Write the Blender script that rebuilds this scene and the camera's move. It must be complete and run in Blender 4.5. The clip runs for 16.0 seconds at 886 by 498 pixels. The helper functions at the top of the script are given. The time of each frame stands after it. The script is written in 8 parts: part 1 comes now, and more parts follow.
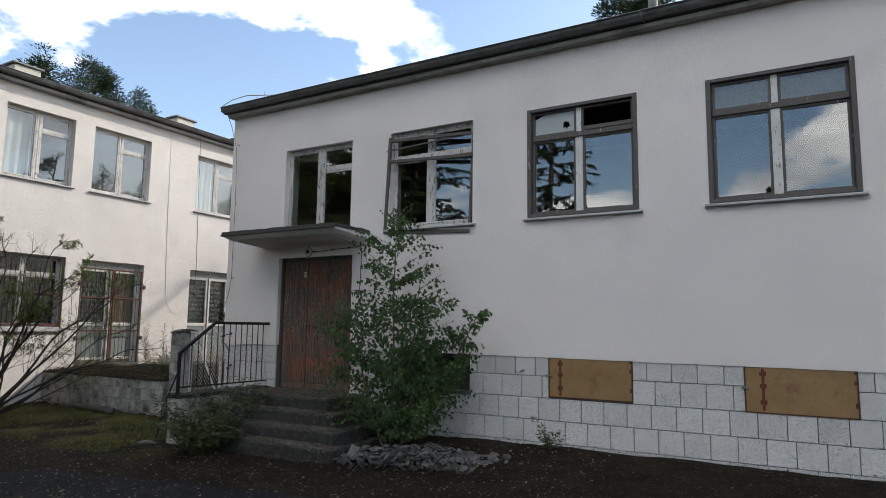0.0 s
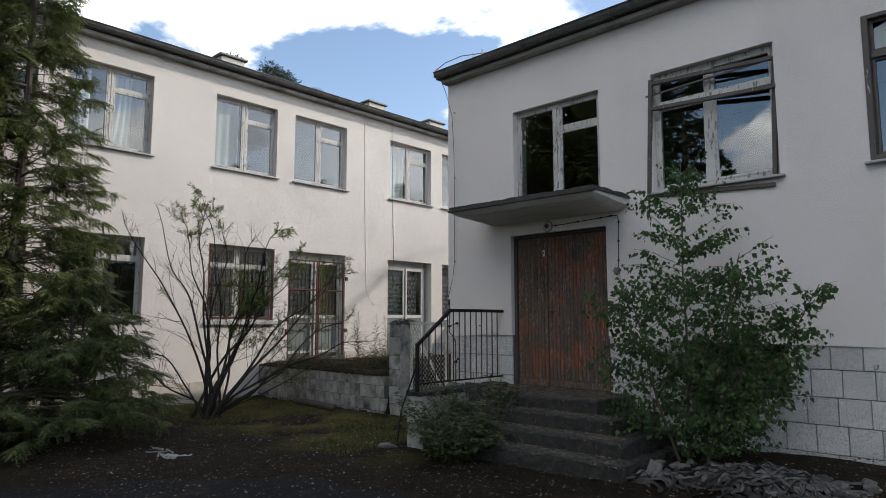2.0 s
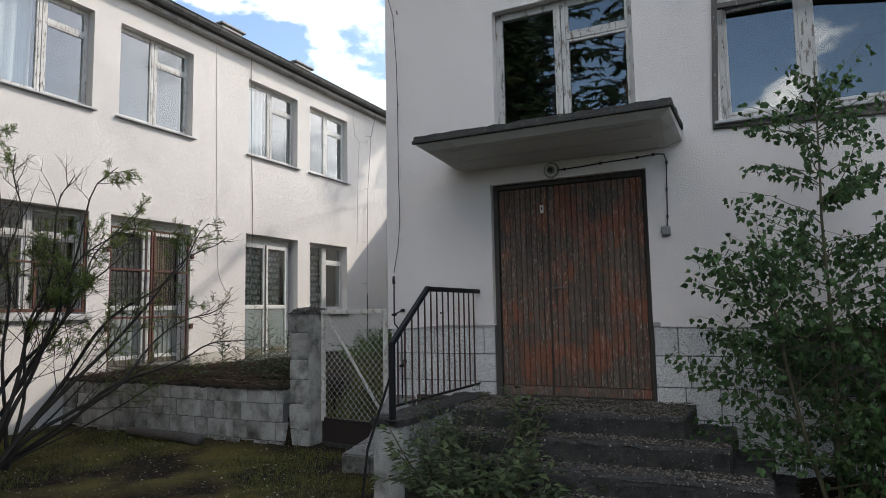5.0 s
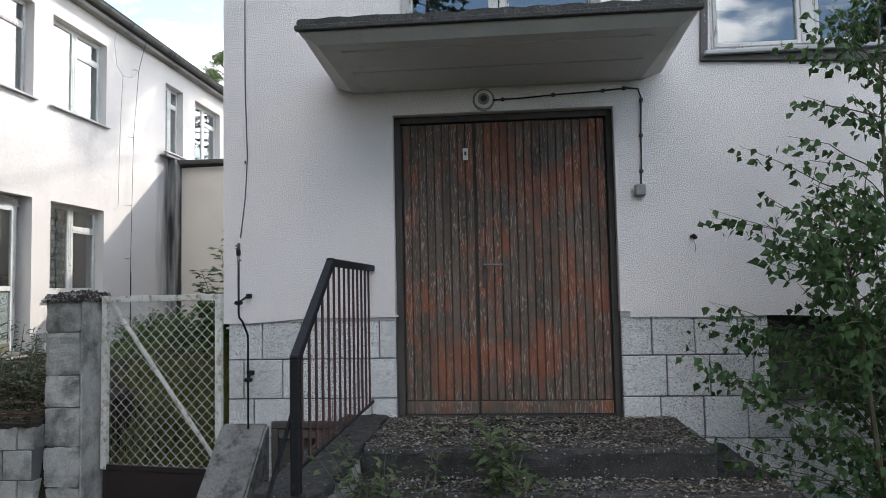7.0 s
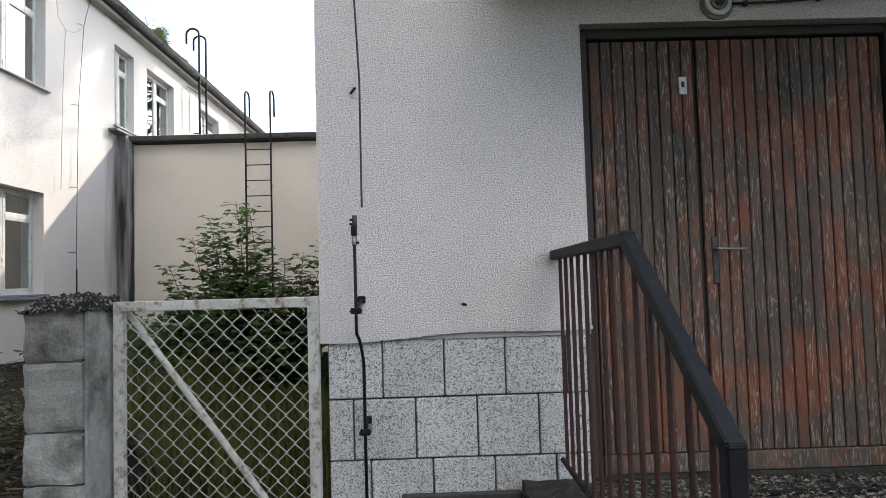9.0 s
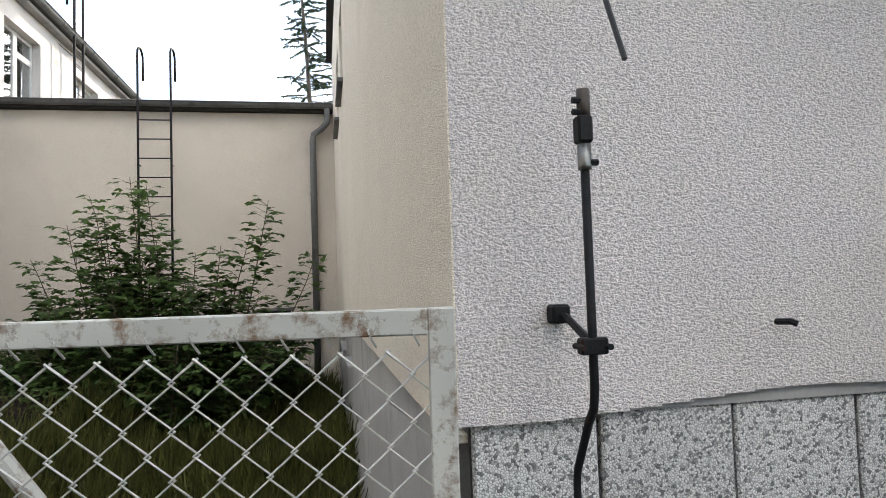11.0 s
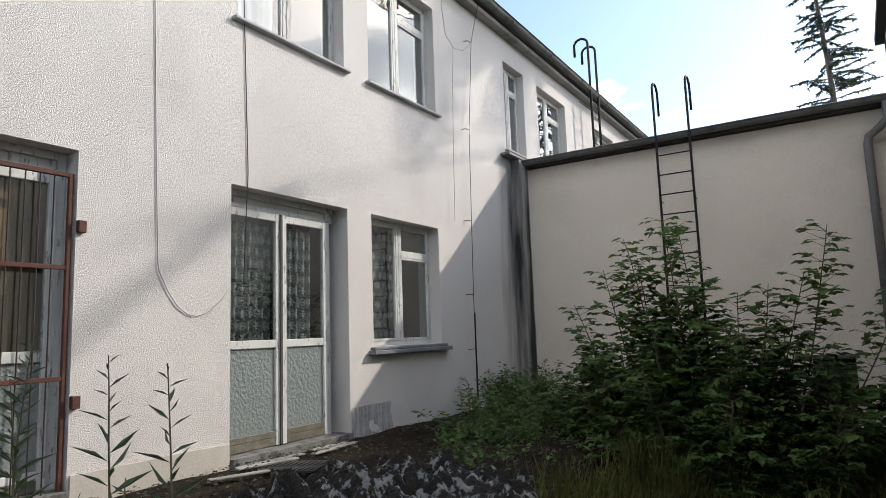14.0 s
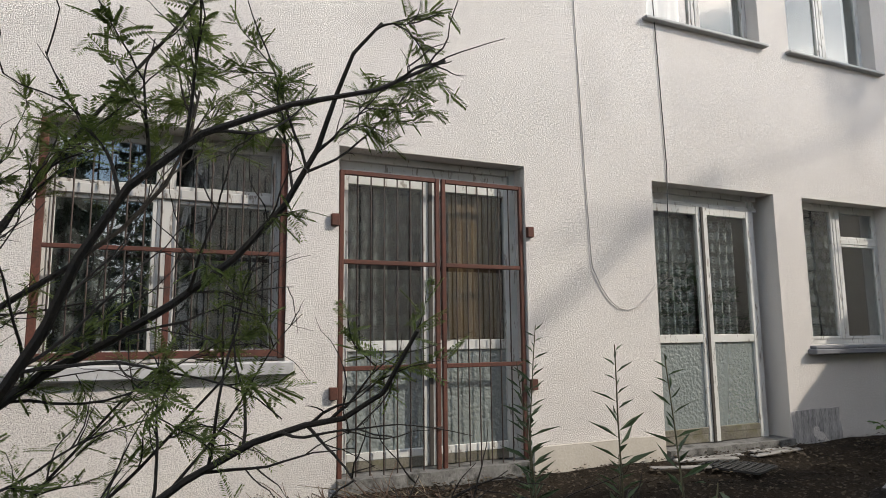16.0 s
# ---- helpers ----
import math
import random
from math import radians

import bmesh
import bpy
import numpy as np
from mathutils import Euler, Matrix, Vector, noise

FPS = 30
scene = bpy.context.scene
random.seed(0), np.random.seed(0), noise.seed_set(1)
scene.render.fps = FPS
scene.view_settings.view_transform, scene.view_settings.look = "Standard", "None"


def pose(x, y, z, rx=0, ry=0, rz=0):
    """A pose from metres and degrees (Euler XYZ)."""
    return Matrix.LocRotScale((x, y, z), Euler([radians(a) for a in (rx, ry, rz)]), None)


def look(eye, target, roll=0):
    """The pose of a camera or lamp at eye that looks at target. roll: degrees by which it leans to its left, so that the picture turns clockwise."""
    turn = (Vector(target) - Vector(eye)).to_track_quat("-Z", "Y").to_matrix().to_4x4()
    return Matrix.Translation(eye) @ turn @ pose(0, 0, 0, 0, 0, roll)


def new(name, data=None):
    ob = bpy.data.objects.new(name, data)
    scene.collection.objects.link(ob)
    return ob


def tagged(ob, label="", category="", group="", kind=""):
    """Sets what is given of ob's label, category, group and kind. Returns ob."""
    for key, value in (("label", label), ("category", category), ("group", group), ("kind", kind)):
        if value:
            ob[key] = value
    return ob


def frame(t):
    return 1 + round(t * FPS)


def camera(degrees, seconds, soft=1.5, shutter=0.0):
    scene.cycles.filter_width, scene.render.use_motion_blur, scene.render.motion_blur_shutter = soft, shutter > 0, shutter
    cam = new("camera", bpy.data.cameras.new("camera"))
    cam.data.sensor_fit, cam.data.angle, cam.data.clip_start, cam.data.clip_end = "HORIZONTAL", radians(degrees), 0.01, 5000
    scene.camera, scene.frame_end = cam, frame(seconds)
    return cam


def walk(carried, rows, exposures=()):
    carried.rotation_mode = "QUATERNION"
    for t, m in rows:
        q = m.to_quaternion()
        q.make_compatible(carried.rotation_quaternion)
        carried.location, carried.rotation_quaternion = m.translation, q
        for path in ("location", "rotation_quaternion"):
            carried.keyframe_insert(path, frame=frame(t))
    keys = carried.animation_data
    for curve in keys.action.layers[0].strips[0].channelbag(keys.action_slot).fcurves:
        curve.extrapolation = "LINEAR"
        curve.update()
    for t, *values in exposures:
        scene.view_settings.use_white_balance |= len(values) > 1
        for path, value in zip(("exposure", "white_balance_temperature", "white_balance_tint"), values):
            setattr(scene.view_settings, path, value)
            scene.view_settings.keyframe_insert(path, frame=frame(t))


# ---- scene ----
cam = camera(68.8, 16.0, soft=0.5)
PATH = [
    (0, (8.219, -8.375, 1.875), (7.217, -6.661, 2.116), 0.7),
    (0.5, (7.739, -8.24, 1.879), (6.581, -6.627, 2.121), 0.5),
    (1, (7.186, -8.104, 1.824), (5.879, -6.609, 2.057), 0.5),
    (1.5, (6.625, -7.973, 1.773), (5.241, -6.547, 2.002), 0.4),
    (2, (6.024, -7.857, 1.752), (4.652, -6.418, 1.974), -0.0),
    (2.5, (5.398, -7.735, 1.754), (4.042, -6.282, 1.971), -0.2),
    (3, (4.809, -7.587, 1.753), (3.567, -6.034, 1.965), -0.7),
    (5.3, (2.253, -6.214, 1.682), (1.429, -4.4, 1.853), -1.3),
    (5.5, (2.042, -6.061, 1.696), (1.265, -4.224, 1.842), -1.5),
    (6, (1.587, -5.659, 1.708), (0.988, -3.757, 1.861), -1.2),
    (6.5, (1.138, -5.2, 1.72), (0.807, -3.232, 1.85), -1.1),
    (7, (0.746, -4.746, 1.749), (0.573, -2.757, 1.869), -1.2),
    (7.5, (0.326, -4.398, 1.786), (0.245, -2.403, 1.9), -1.2),
    (8, (-0.121, -3.987, 1.792), (-0.243, -1.993, 1.89), -1.7),
    (8.5, (-0.52, -3.528, 1.793), (-0.663, -1.536, 1.901), -1.7),
    (8.7, (-0.643, -3.373, 1.793), (-0.728, -1.378, 1.898), -1.7),
    (10.8, (-1.5, -1.413, 1.74), (-1.079, 0.54, 1.835), -1.8),
    (11, (-1.585, -1.213, 1.786), (-1.218, 0.75, 1.889), -1.9),
    (11.1, (-1.613, -1.146, 1.809), (-1.261, 0.821, 1.9), -1.7),
    (11.5, (-1.773, -0.843, 1.905), (-1.496, 1.134, 2.026), -2.5),
    (12, (-1.936, -0.479, 1.901), (-2.071, 1.508, 2.083), -2.6),
    (12.5, (-2.011, -0.356, 1.917), (-2.543, 1.56, 2.128), -2.7),
    (13, (-2.051, -0.361, 1.917), (-2.819, 1.47, 2.158), -2.5),
    (13.5, (-2.077, -0.391, 1.924), (-3.0, 1.364, 2.182), -2.2),
    (14, (-2.096, -0.418, 1.929), (-3.147, 1.264, 2.186), -2.0),
    (14.5, (-2.103, -0.449, 1.929), (-3.284, 1.147, 2.176), -1.7),
    (15, (-2.117, -0.537, 1.931), (-3.528, 0.857, 2.192), -1.3),
    (15.5, (-2.142, -0.645, 1.937), (-3.79, 0.459, 2.194), -0.9),
    (16, (-2.196, -0.747, 1.933), (-4.004, 0.067, 2.199), -0.6),
]
EXPOSURES = [(0, 0.80, 6700, 10), (0.5, 0.64, 6700, 10), (1, 0.62, 6700, 10), (2, 0.59, 6600, 10), (3, 0.75, 6550, 10), (5.5, 0.97, 6550, 10), (6, 1.09, 6450, 10), (6.5, 1.29, 6400, 10), (7, 1.58, 6400, 10), (8.5, 1.59, 6550, 10), (11, 1.75, 6900, 10), (12, 1.58, 6750, 10), (12.5, 1.41, 6600, 10), (13.5, 1.16, 6550, 10), (14.5, 0.85, 6500, 10), (15, 0.77, 6550, 10), (15.5, 0.81, 6650, 10), (16, 0.93, 6750, 10)]
walk(cam, [(t, look(eye, target, roll)) for t, eye, target, roll in PATH], EXPOSURES)

# ---- light ----
SUN_WAY = Vector((1.0, 1.3, 1.1)).normalized()
sun = new("sun", bpy.data.lights.new("sun", "SUN"))
sun.data.energy, sun.data.angle, sun.data.color = 2.1, radians(0.6), (1.0, 0.93, 0.83)
sun.matrix_world = look(SUN_WAY * 60, (0, 0, 0))

world = bpy.data.worlds.new("sky")
scene.world = world
world.use_nodes = True


def node(tree, kind, **values):
    n = tree.nodes.new(kind)
    for key, value in values.items():
        if key in n.inputs:
            n.inputs[key].default_value = value
    return n


def wire(tree, *pairs):
    for a, b in pairs:
        tree.links.new(a, b)


def build_sky(tree):
    """A blue sky with bright drifting heaps of cloud."""
    tree.nodes.clear()
    out = tree.nodes.new("ShaderNodeOutputWorld")
    back = node(tree, "ShaderNodeBackground", Strength=1.0)
    sky = tree.nodes.new("ShaderNodeTexSky")
    sky.sky_type, sky.sun_disc = "NISHITA", False
    sky.sun_elevation, sky.sun_rotation = math.asin(SUN_WAY.z), math.atan2(SUN_WAY.x, SUN_WAY.y)
    sky.air_density, sky.dust_density = 1.0, 1.0
    dim = tree.nodes.new("ShaderNodeVectorMath")
    dim.operation = "SCALE"
    dim.inputs["Scale"].default_value = SKY
    co = tree.nodes.new("ShaderNodeTexCoord")
    split = tree.nodes.new("ShaderNodeSeparateXYZ")
    lift = tree.nodes.new("ShaderNodeMath")
    lift.operation = "ADD"
    lift.inputs[1].default_value = 0.22
    clampz = tree.nodes.new("ShaderNodeMath")
    clampz.operation = "MAXIMUM"
    clampz.inputs[1].default_value = 0.05
    spread = tree.nodes.new("ShaderNodeVectorMath")
    spread.operation = "DIVIDE"
    joinz = tree.nodes.new("ShaderNodeCombineXYZ")
    big = node(tree, "ShaderNodeTexNoise", Scale=1.25, Detail=7.0, Roughness=0.55, Distortion=0.15)
    shift = tree.nodes.new("ShaderNodeVectorMath")
    shift.operation = "ADD"
    shift.inputs[1].default_value = CLOUD_SHIFT
    mask = tree.nodes.new("ShaderNodeMapRange")
    mask.interpolation_type = "SMOOTHSTEP"
    mask.inputs["From Min"].default_value, mask.inputs["From Max"].default_value = CLOUD_FROM, CLOUD_FROM + 0.05
    fine = node(tree, "ShaderNodeTexNoise", Scale=2.4, Detail=5.0, Roughness=0.5)
    tone = tree.nodes.new("ShaderNodeValToRGB")
    tone.color_ramp.elements[0].position, tone.color_ramp.elements[0].color = 0.38, (0.46, 0.49, 0.54, 1)
    tone.color_ramp.elements[1].position, tone.color_ramp.elements[1].color = 0.66, (1.0, 1.0, 1.0, 1)
    glow = tree.nodes.new("ShaderNodeVectorMath")
    glow.operation = "SCALE"
    glow.inputs["Scale"].default_value = CLOUD
    mix = tree.nodes.new("ShaderNodeMix")
    mix.data_type = "RGBA"
    wire(tree, (co.outputs["Generated"], split.inputs[0]), (split.outputs["Z"], lift.inputs[0]), (lift.outputs[0], clampz.inputs[0]),
         (clampz.outputs[0], joinz.inputs[0]), (clampz.outputs[0], joinz.inputs[1]), (clampz.outputs[0], joinz.inputs[2]),
         (co.outputs["Generated"], spread.inputs[0]), (joinz.outputs[0], spread.inputs[1]), (spread.outputs[0], shift.inputs[0]),
         (shift.outputs[0], big.inputs["Vector"]), (shift.outputs[0], fine.inputs["Vector"]),
         (big.outputs["Fac"], mask.inputs["Value"]), (fine.outputs["Fac"], tone.inputs["Fac"]),
         (tone.outputs["Color"], glow.inputs[0]), (sky.outputs["Color"], dim.inputs[0]),
         (mask.outputs["Result"], mix.inputs[0]), (dim.outputs[0], mix.inputs[6]), (glow.outputs[0], mix.inputs[7]),
         (mix.outputs[2], back.inputs["Color"]), (back.outputs[0], out.inputs["Surface"]))


SKY, CLOUD, CLOUD_FROM, CLOUD_SHIFT = 0.150, 1.75, 0.508, (0.7, 4.2, 1.3)
build_sky(world.node_tree)


# ---- materials ----
def surface(name, dark, light, scale=3.0, fine=60.0, rough=0.85, bump=0.3, depth=0.004, metal=0.0, stretch=(1, 1, 1),
            grime=None, grime_at=(0.55, 0.75), grime_scale=1.2, vary=0.0, detail=5.0, local=False, ramp=(0.3, 0.7), spec=0.5):
    """A worn surface: two colours in large blotches and fine grain, a third in stains, with relief."""
    m = bpy.data.materials.new(name)
    m.use_nodes = True
    t = m.node_tree
    bsdf = t.nodes["Principled BSDF"]
    bsdf.inputs["Metallic"].default_value = metal
    bsdf.inputs["Specular IOR Level"].default_value = spec
    if local:
        place = t.nodes.new("ShaderNodeTexCoord").outputs["Object"]
    else:
        place = t.nodes.new("ShaderNodeNewGeometry").outputs["Position"]
    info = t.nodes.new("ShaderNodeObjectInfo")
    mapping = t.nodes.new("ShaderNodeMapping")
    mapping.inputs["Scale"].default_value = stretch
    wire(t, (place, mapping.inputs["Vector"]))
    if vary:
        jump = t.nodes.new("ShaderNodeMath")
        jump.operation = "MULTIPLY"
        jump.inputs[1].default_value = 37.0
        spreadv = t.nodes.new("ShaderNodeCombineXYZ")
        wire(t, (info.outputs["Random"], jump.inputs[0]), (jump.outputs[0], spreadv.inputs[0]), (jump.outputs[0], spreadv.inputs[1]), (spreadv.outputs[0], mapping.inputs["Location"]))
    big = node(t, "ShaderNodeTexNoise", Scale=scale, Detail=detail, Roughness=0.6)
    small = node(t, "ShaderNodeTexNoise", Scale=fine, Detail=3.0, Roughness=0.6)
    blend = t.nodes.new("ShaderNodeMath")
    blend.operation = "MULTIPLY_ADD"
    blend.inputs[1].default_value, blend.inputs[2].default_value = 0.4, 0.0
    addn = t.nodes.new("ShaderNodeMath")
    addn.operation = "MULTIPLY_ADD"
    addn.inputs[1].default_value = 0.6
    cr = t.nodes.new("ShaderNodeValToRGB")
    cr.color_ramp.elements[0].position, cr.color_ramp.elements[0].color = ramp[0], (*dark, 1)
    cr.color_ramp.elements[1].position, cr.color_ramp.elements[1].color = ramp[1], (*light, 1)
    wire(t, (mapping.outputs[0], big.inputs["Vector"]), (mapping.outputs[0], small.inputs["Vector"]),
         (small.outputs["Fac"], blend.inputs[0]), (big.outputs["Fac"], addn.inputs[0]), (blend.outputs[0], addn.inputs[2]), (addn.outputs[0], cr.inputs["Fac"]))
    colour = cr.outputs["Color"]
    if vary:
        tint = node(t, "ShaderNodeHueSaturation", Saturation=1.0)
        rangev = t.nodes.new("ShaderNodeMapRange")
        rangev.inputs["To Min"].default_value, rangev.inputs["To Max"].default_value = 1 - vary, 1 + vary
        wire(t, (info.outputs["Random"], rangev.inputs["Value"]), (rangev.outputs[0], tint.inputs["Value"]), (colour, tint.inputs["Color"]))
        colour = tint.outputs["Color"]
    if grime:
        soil = node(t, "ShaderNodeTexNoise", Scale=grime_scale, Detail=6.0, Roughness=0.65)
        amount = t.nodes.new("ShaderNodeMapRange")
        amount.inputs["From Min"].default_value, amount.inputs["From Max"].default_value = grime_at
        mix = t.nodes.new("ShaderNodeMix")
        mix.data_type = "RGBA"
        mix.inputs[7].default_value = (*grime, 1)
        wire(t, (mapping.outputs[0], soil.inputs["Vector"]), (soil.outputs["Fac"], amount.inputs["Value"]), (amount.outputs[0], mix.inputs[0]), (colour, mix.inputs[6]))
        colour = mix.outputs[2]
    rr = t.nodes.new("ShaderNodeMapRange")
    rr.inputs["To Min"].default_value, rr.inputs["To Max"].default_value = max(0.02, rough - 0.12), min(1.0, rough + 0.1)
    wire(t, (big.outputs["Fac"], rr.inputs["Value"]), (rr.outputs[0], bsdf.inputs["Roughness"]), (colour, bsdf.inputs["Base Color"]))
    if bump:
        b = node(t, "ShaderNodeBump", Strength=bump, Distance=depth)
        wire(t, (small.outputs["Fac"], b.inputs["Height"]), (b.outputs["Normal"], bsdf.inputs["Normal"]))
    return m


def plaster(name, colour, stain=None, grain=150.0, pit=0.68):
    """Roughcast render: coarse grains with shade tinted into their hollows, faint clouds of grime, and runs of water
    where stain gives (axis, from, to).
    """
    m = surface(name, tuple(c * 0.9 for c in colour), tuple(min(0.9, c * 1.06) for c in colour), scale=0.8, fine=grain, rough=0.92, bump=0.0,
                grime=tuple(c * 0.8 for c in colour), grime_at=(0.56, 0.82), grime_scale=0.55, spec=0.2)
    t = m.node_tree
    bsdf = t.nodes["Principled BSDF"]
    geo = t.nodes.new("ShaderNodeNewGeometry")
    grains = node(t, "ShaderNodeTexNoise", Scale=grain * 1.1, Detail=2.0, Roughness=0.6)
    coarse = node(t, "ShaderNodeTexNoise", Scale=grain * 0.6, Detail=3.0, Roughness=0.6)
    low = node(t, "ShaderNodeTexNoise", Scale=2.0, Detail=2.0)
    total = t.nodes.new("ShaderNodeMath")
    total.operation = "MULTIPLY_ADD"
    total.inputs[1].default_value = 0.8
    first = node(t, "ShaderNodeBump", Strength=0.9, Distance=0.009)
    second = node(t, "ShaderNodeBump", Strength=0.35, Distance=0.03)
    trowel = t.nodes.new("ShaderNodeMapping")
    trowel.inputs["Scale"].default_value = (0.9, 0.9, 1.35)
    wire(t, (geo.outputs["Position"], trowel.inputs["Vector"]), (trowel.outputs[0], grains.inputs["Vector"]), (trowel.outputs[0], coarse.inputs["Vector"]), (geo.outputs["Position"], low.inputs["Vector"]),
         (grains.outputs["Fac"], total.inputs[0]), (coarse.outputs["Fac"], total.inputs[2]), (total.outputs[0], first.inputs["Height"]),
         (low.outputs["Fac"], second.inputs["Height"]), (second.outputs["Normal"], first.inputs["Normal"]), (first.outputs["Normal"], bsdf.inputs["Normal"]))
    # hollows tinted darker and crests lighter, to strengthen the weak shading of the relief
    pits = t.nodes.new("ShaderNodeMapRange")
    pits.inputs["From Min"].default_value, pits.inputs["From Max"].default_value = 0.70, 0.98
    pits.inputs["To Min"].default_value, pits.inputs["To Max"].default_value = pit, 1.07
    pit_shade = t.nodes.new("ShaderNodeMix")
    pit_shade.data_type, pit_shade.blend_type = "RGBA", "MULTIPLY"
    pit_shade.inputs[0].default_value = 1.0
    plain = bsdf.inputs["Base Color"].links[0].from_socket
    wire(t, (total.outputs[0], pits.inputs["Value"]), (plain, pit_shade.inputs[6]), (pits.outputs[0], pit_shade.inputs[7]), (pit_shade.outputs[2], bsdf.inputs["Base Color"]))
    if stain:
        axis, start, end, sx = stain
        split = t.nodes.new("ShaderNodeSeparateXYZ")
        ramp = t.nodes.new("ShaderNodeMapRange")
        ramp.inputs["From Min"].default_value, ramp.inputs["From Max"].default_value = start, end
        runs = node(t, "ShaderNodeTexNoise", Scale=2.2, Detail=3.0, Roughness=0.55)
        sq = t.nodes.new("ShaderNodeMapping")
        sq.inputs["Scale"].default_value = sx
        power = t.nodes.new("ShaderNodeMath")
        power.operation = "MULTIPLY"
        lift = t.nodes.new("ShaderNodeMapRange")
        lift.inputs["From Min"].default_value, lift.inputs["From Max"].default_value = 0.20, 0.50
        mix = t.nodes.new("ShaderNodeMix")
        mix.data_type = "RGBA"
        mix.inputs[7].default_value = (0.035, 0.036, 0.036, 1)
        old = bsdf.inputs["Base Color"].links[0].from_socket
        # the runs end at the link's wall and below its gutter
        for name_out, a, b in (("Y", 9.96, 9.90), ("Z", 5.15, 4.75)):
            stop = t.nodes.new("ShaderNodeMapRange")
            stop.inputs["From Min"].default_value, stop.inputs["From Max"].default_value = a, b
            times = t.nodes.new("ShaderNodeMath")
            times.operation = "MULTIPLY"
            wire(t, (split.outputs[name_out], stop.inputs["Value"]), (stop.outputs[0], times.inputs[0]), (lift.outputs[0] if name_out == "Y" else limit, times.inputs[1]))
            limit = times.outputs[0]
        wire(t, (geo.outputs["Position"], split.inputs[0]), (split.outputs[axis], ramp.inputs["Value"]), (geo.outputs["Position"], sq.inputs["Vector"]), (sq.outputs[0], runs.inputs["Vector"]),
             (ramp.outputs[0], power.inputs[0]), (runs.outputs["Fac"], power.inputs[1]), (power.outputs[0], lift.inputs["Value"]), (limit, mix.inputs[0]),
             (old, mix.inputs[6]), (mix.outputs[2], bsdf.inputs["Base Color"]))
    return m


def chips(name, ground, stone, scale=150.0):
    """Washed concrete: pale chips of stone in darker cement."""
    m = surface(name, ground, stone, scale=2.0, fine=120, rough=0.85, bump=0.0, vary=0.07)
    t = m.node_tree
    bsdf = t.nodes["Principled BSDF"]
    tint = bsdf.inputs["Base Color"].links[0].from_socket
    geo = t.nodes.new("ShaderNodeNewGeometry")
    cells = node(t, "ShaderNodeTexVoronoi", Scale=scale)
    edge = node(t, "ShaderNodeTexVoronoi", Scale=scale)
    edge.feature = "DISTANCE_TO_EDGE"
    bright = t.nodes.new("ShaderNodeSeparateColor")
    cr = t.nodes.new("ShaderNodeValToRGB")
    cr.color_ramp.elements[0].position, cr.color_ramp.elements[0].color = 0.05, (0.36, 0.36, 0.37, 1)
    cr.color_ramp.elements[1].position, cr.color_ramp.elements[1].color = 0.36, (1.45, 1.44, 1.42, 1)
    gap = t.nodes.new("ShaderNodeMapRange")
    gap.inputs["From Min"].default_value, gap.inputs["From Max"].default_value = 0.0, 0.16
    gap.inputs["To Min"].default_value = 0.36
    mult = t.nodes.new("ShaderNodeMix")
    mult.data_type, mult.blend_type = "RGBA", "MULTIPLY"
    mult.inputs[0].default_value = 1.0
    mult2 = t.nodes.new("ShaderNodeMix")
    mult2.data_type, mult2.blend_type = "RGBA", "MULTIPLY"
    mult2.inputs[0].default_value = 1.0
    b = node(t, "ShaderNodeBump", Strength=0.5, Distance=0.004)
    wire(t, (geo.outputs["Position"], cells.inputs["Vector"]), (geo.outputs["Position"], edge.inputs["Vector"]), (cells.outputs["Color"], bright.inputs[0]), (bright.outputs[0], cr.inputs["Fac"]),
         (edge.outputs["Distance"], gap.inputs["Value"]), (tint, mult.inputs[6]), (cr.outputs["Color"], mult.inputs[7]), (mult.outputs[2], mult2.inputs[6]), (gap.outputs[0], mult2.inputs[7]),
         (mult2.outputs[2], bsdf.inputs["Base Color"]), (edge.outputs["Distance"], b.inputs["Height"]), (b.outputs["Normal"], bsdf.inputs["Normal"]))
    return m


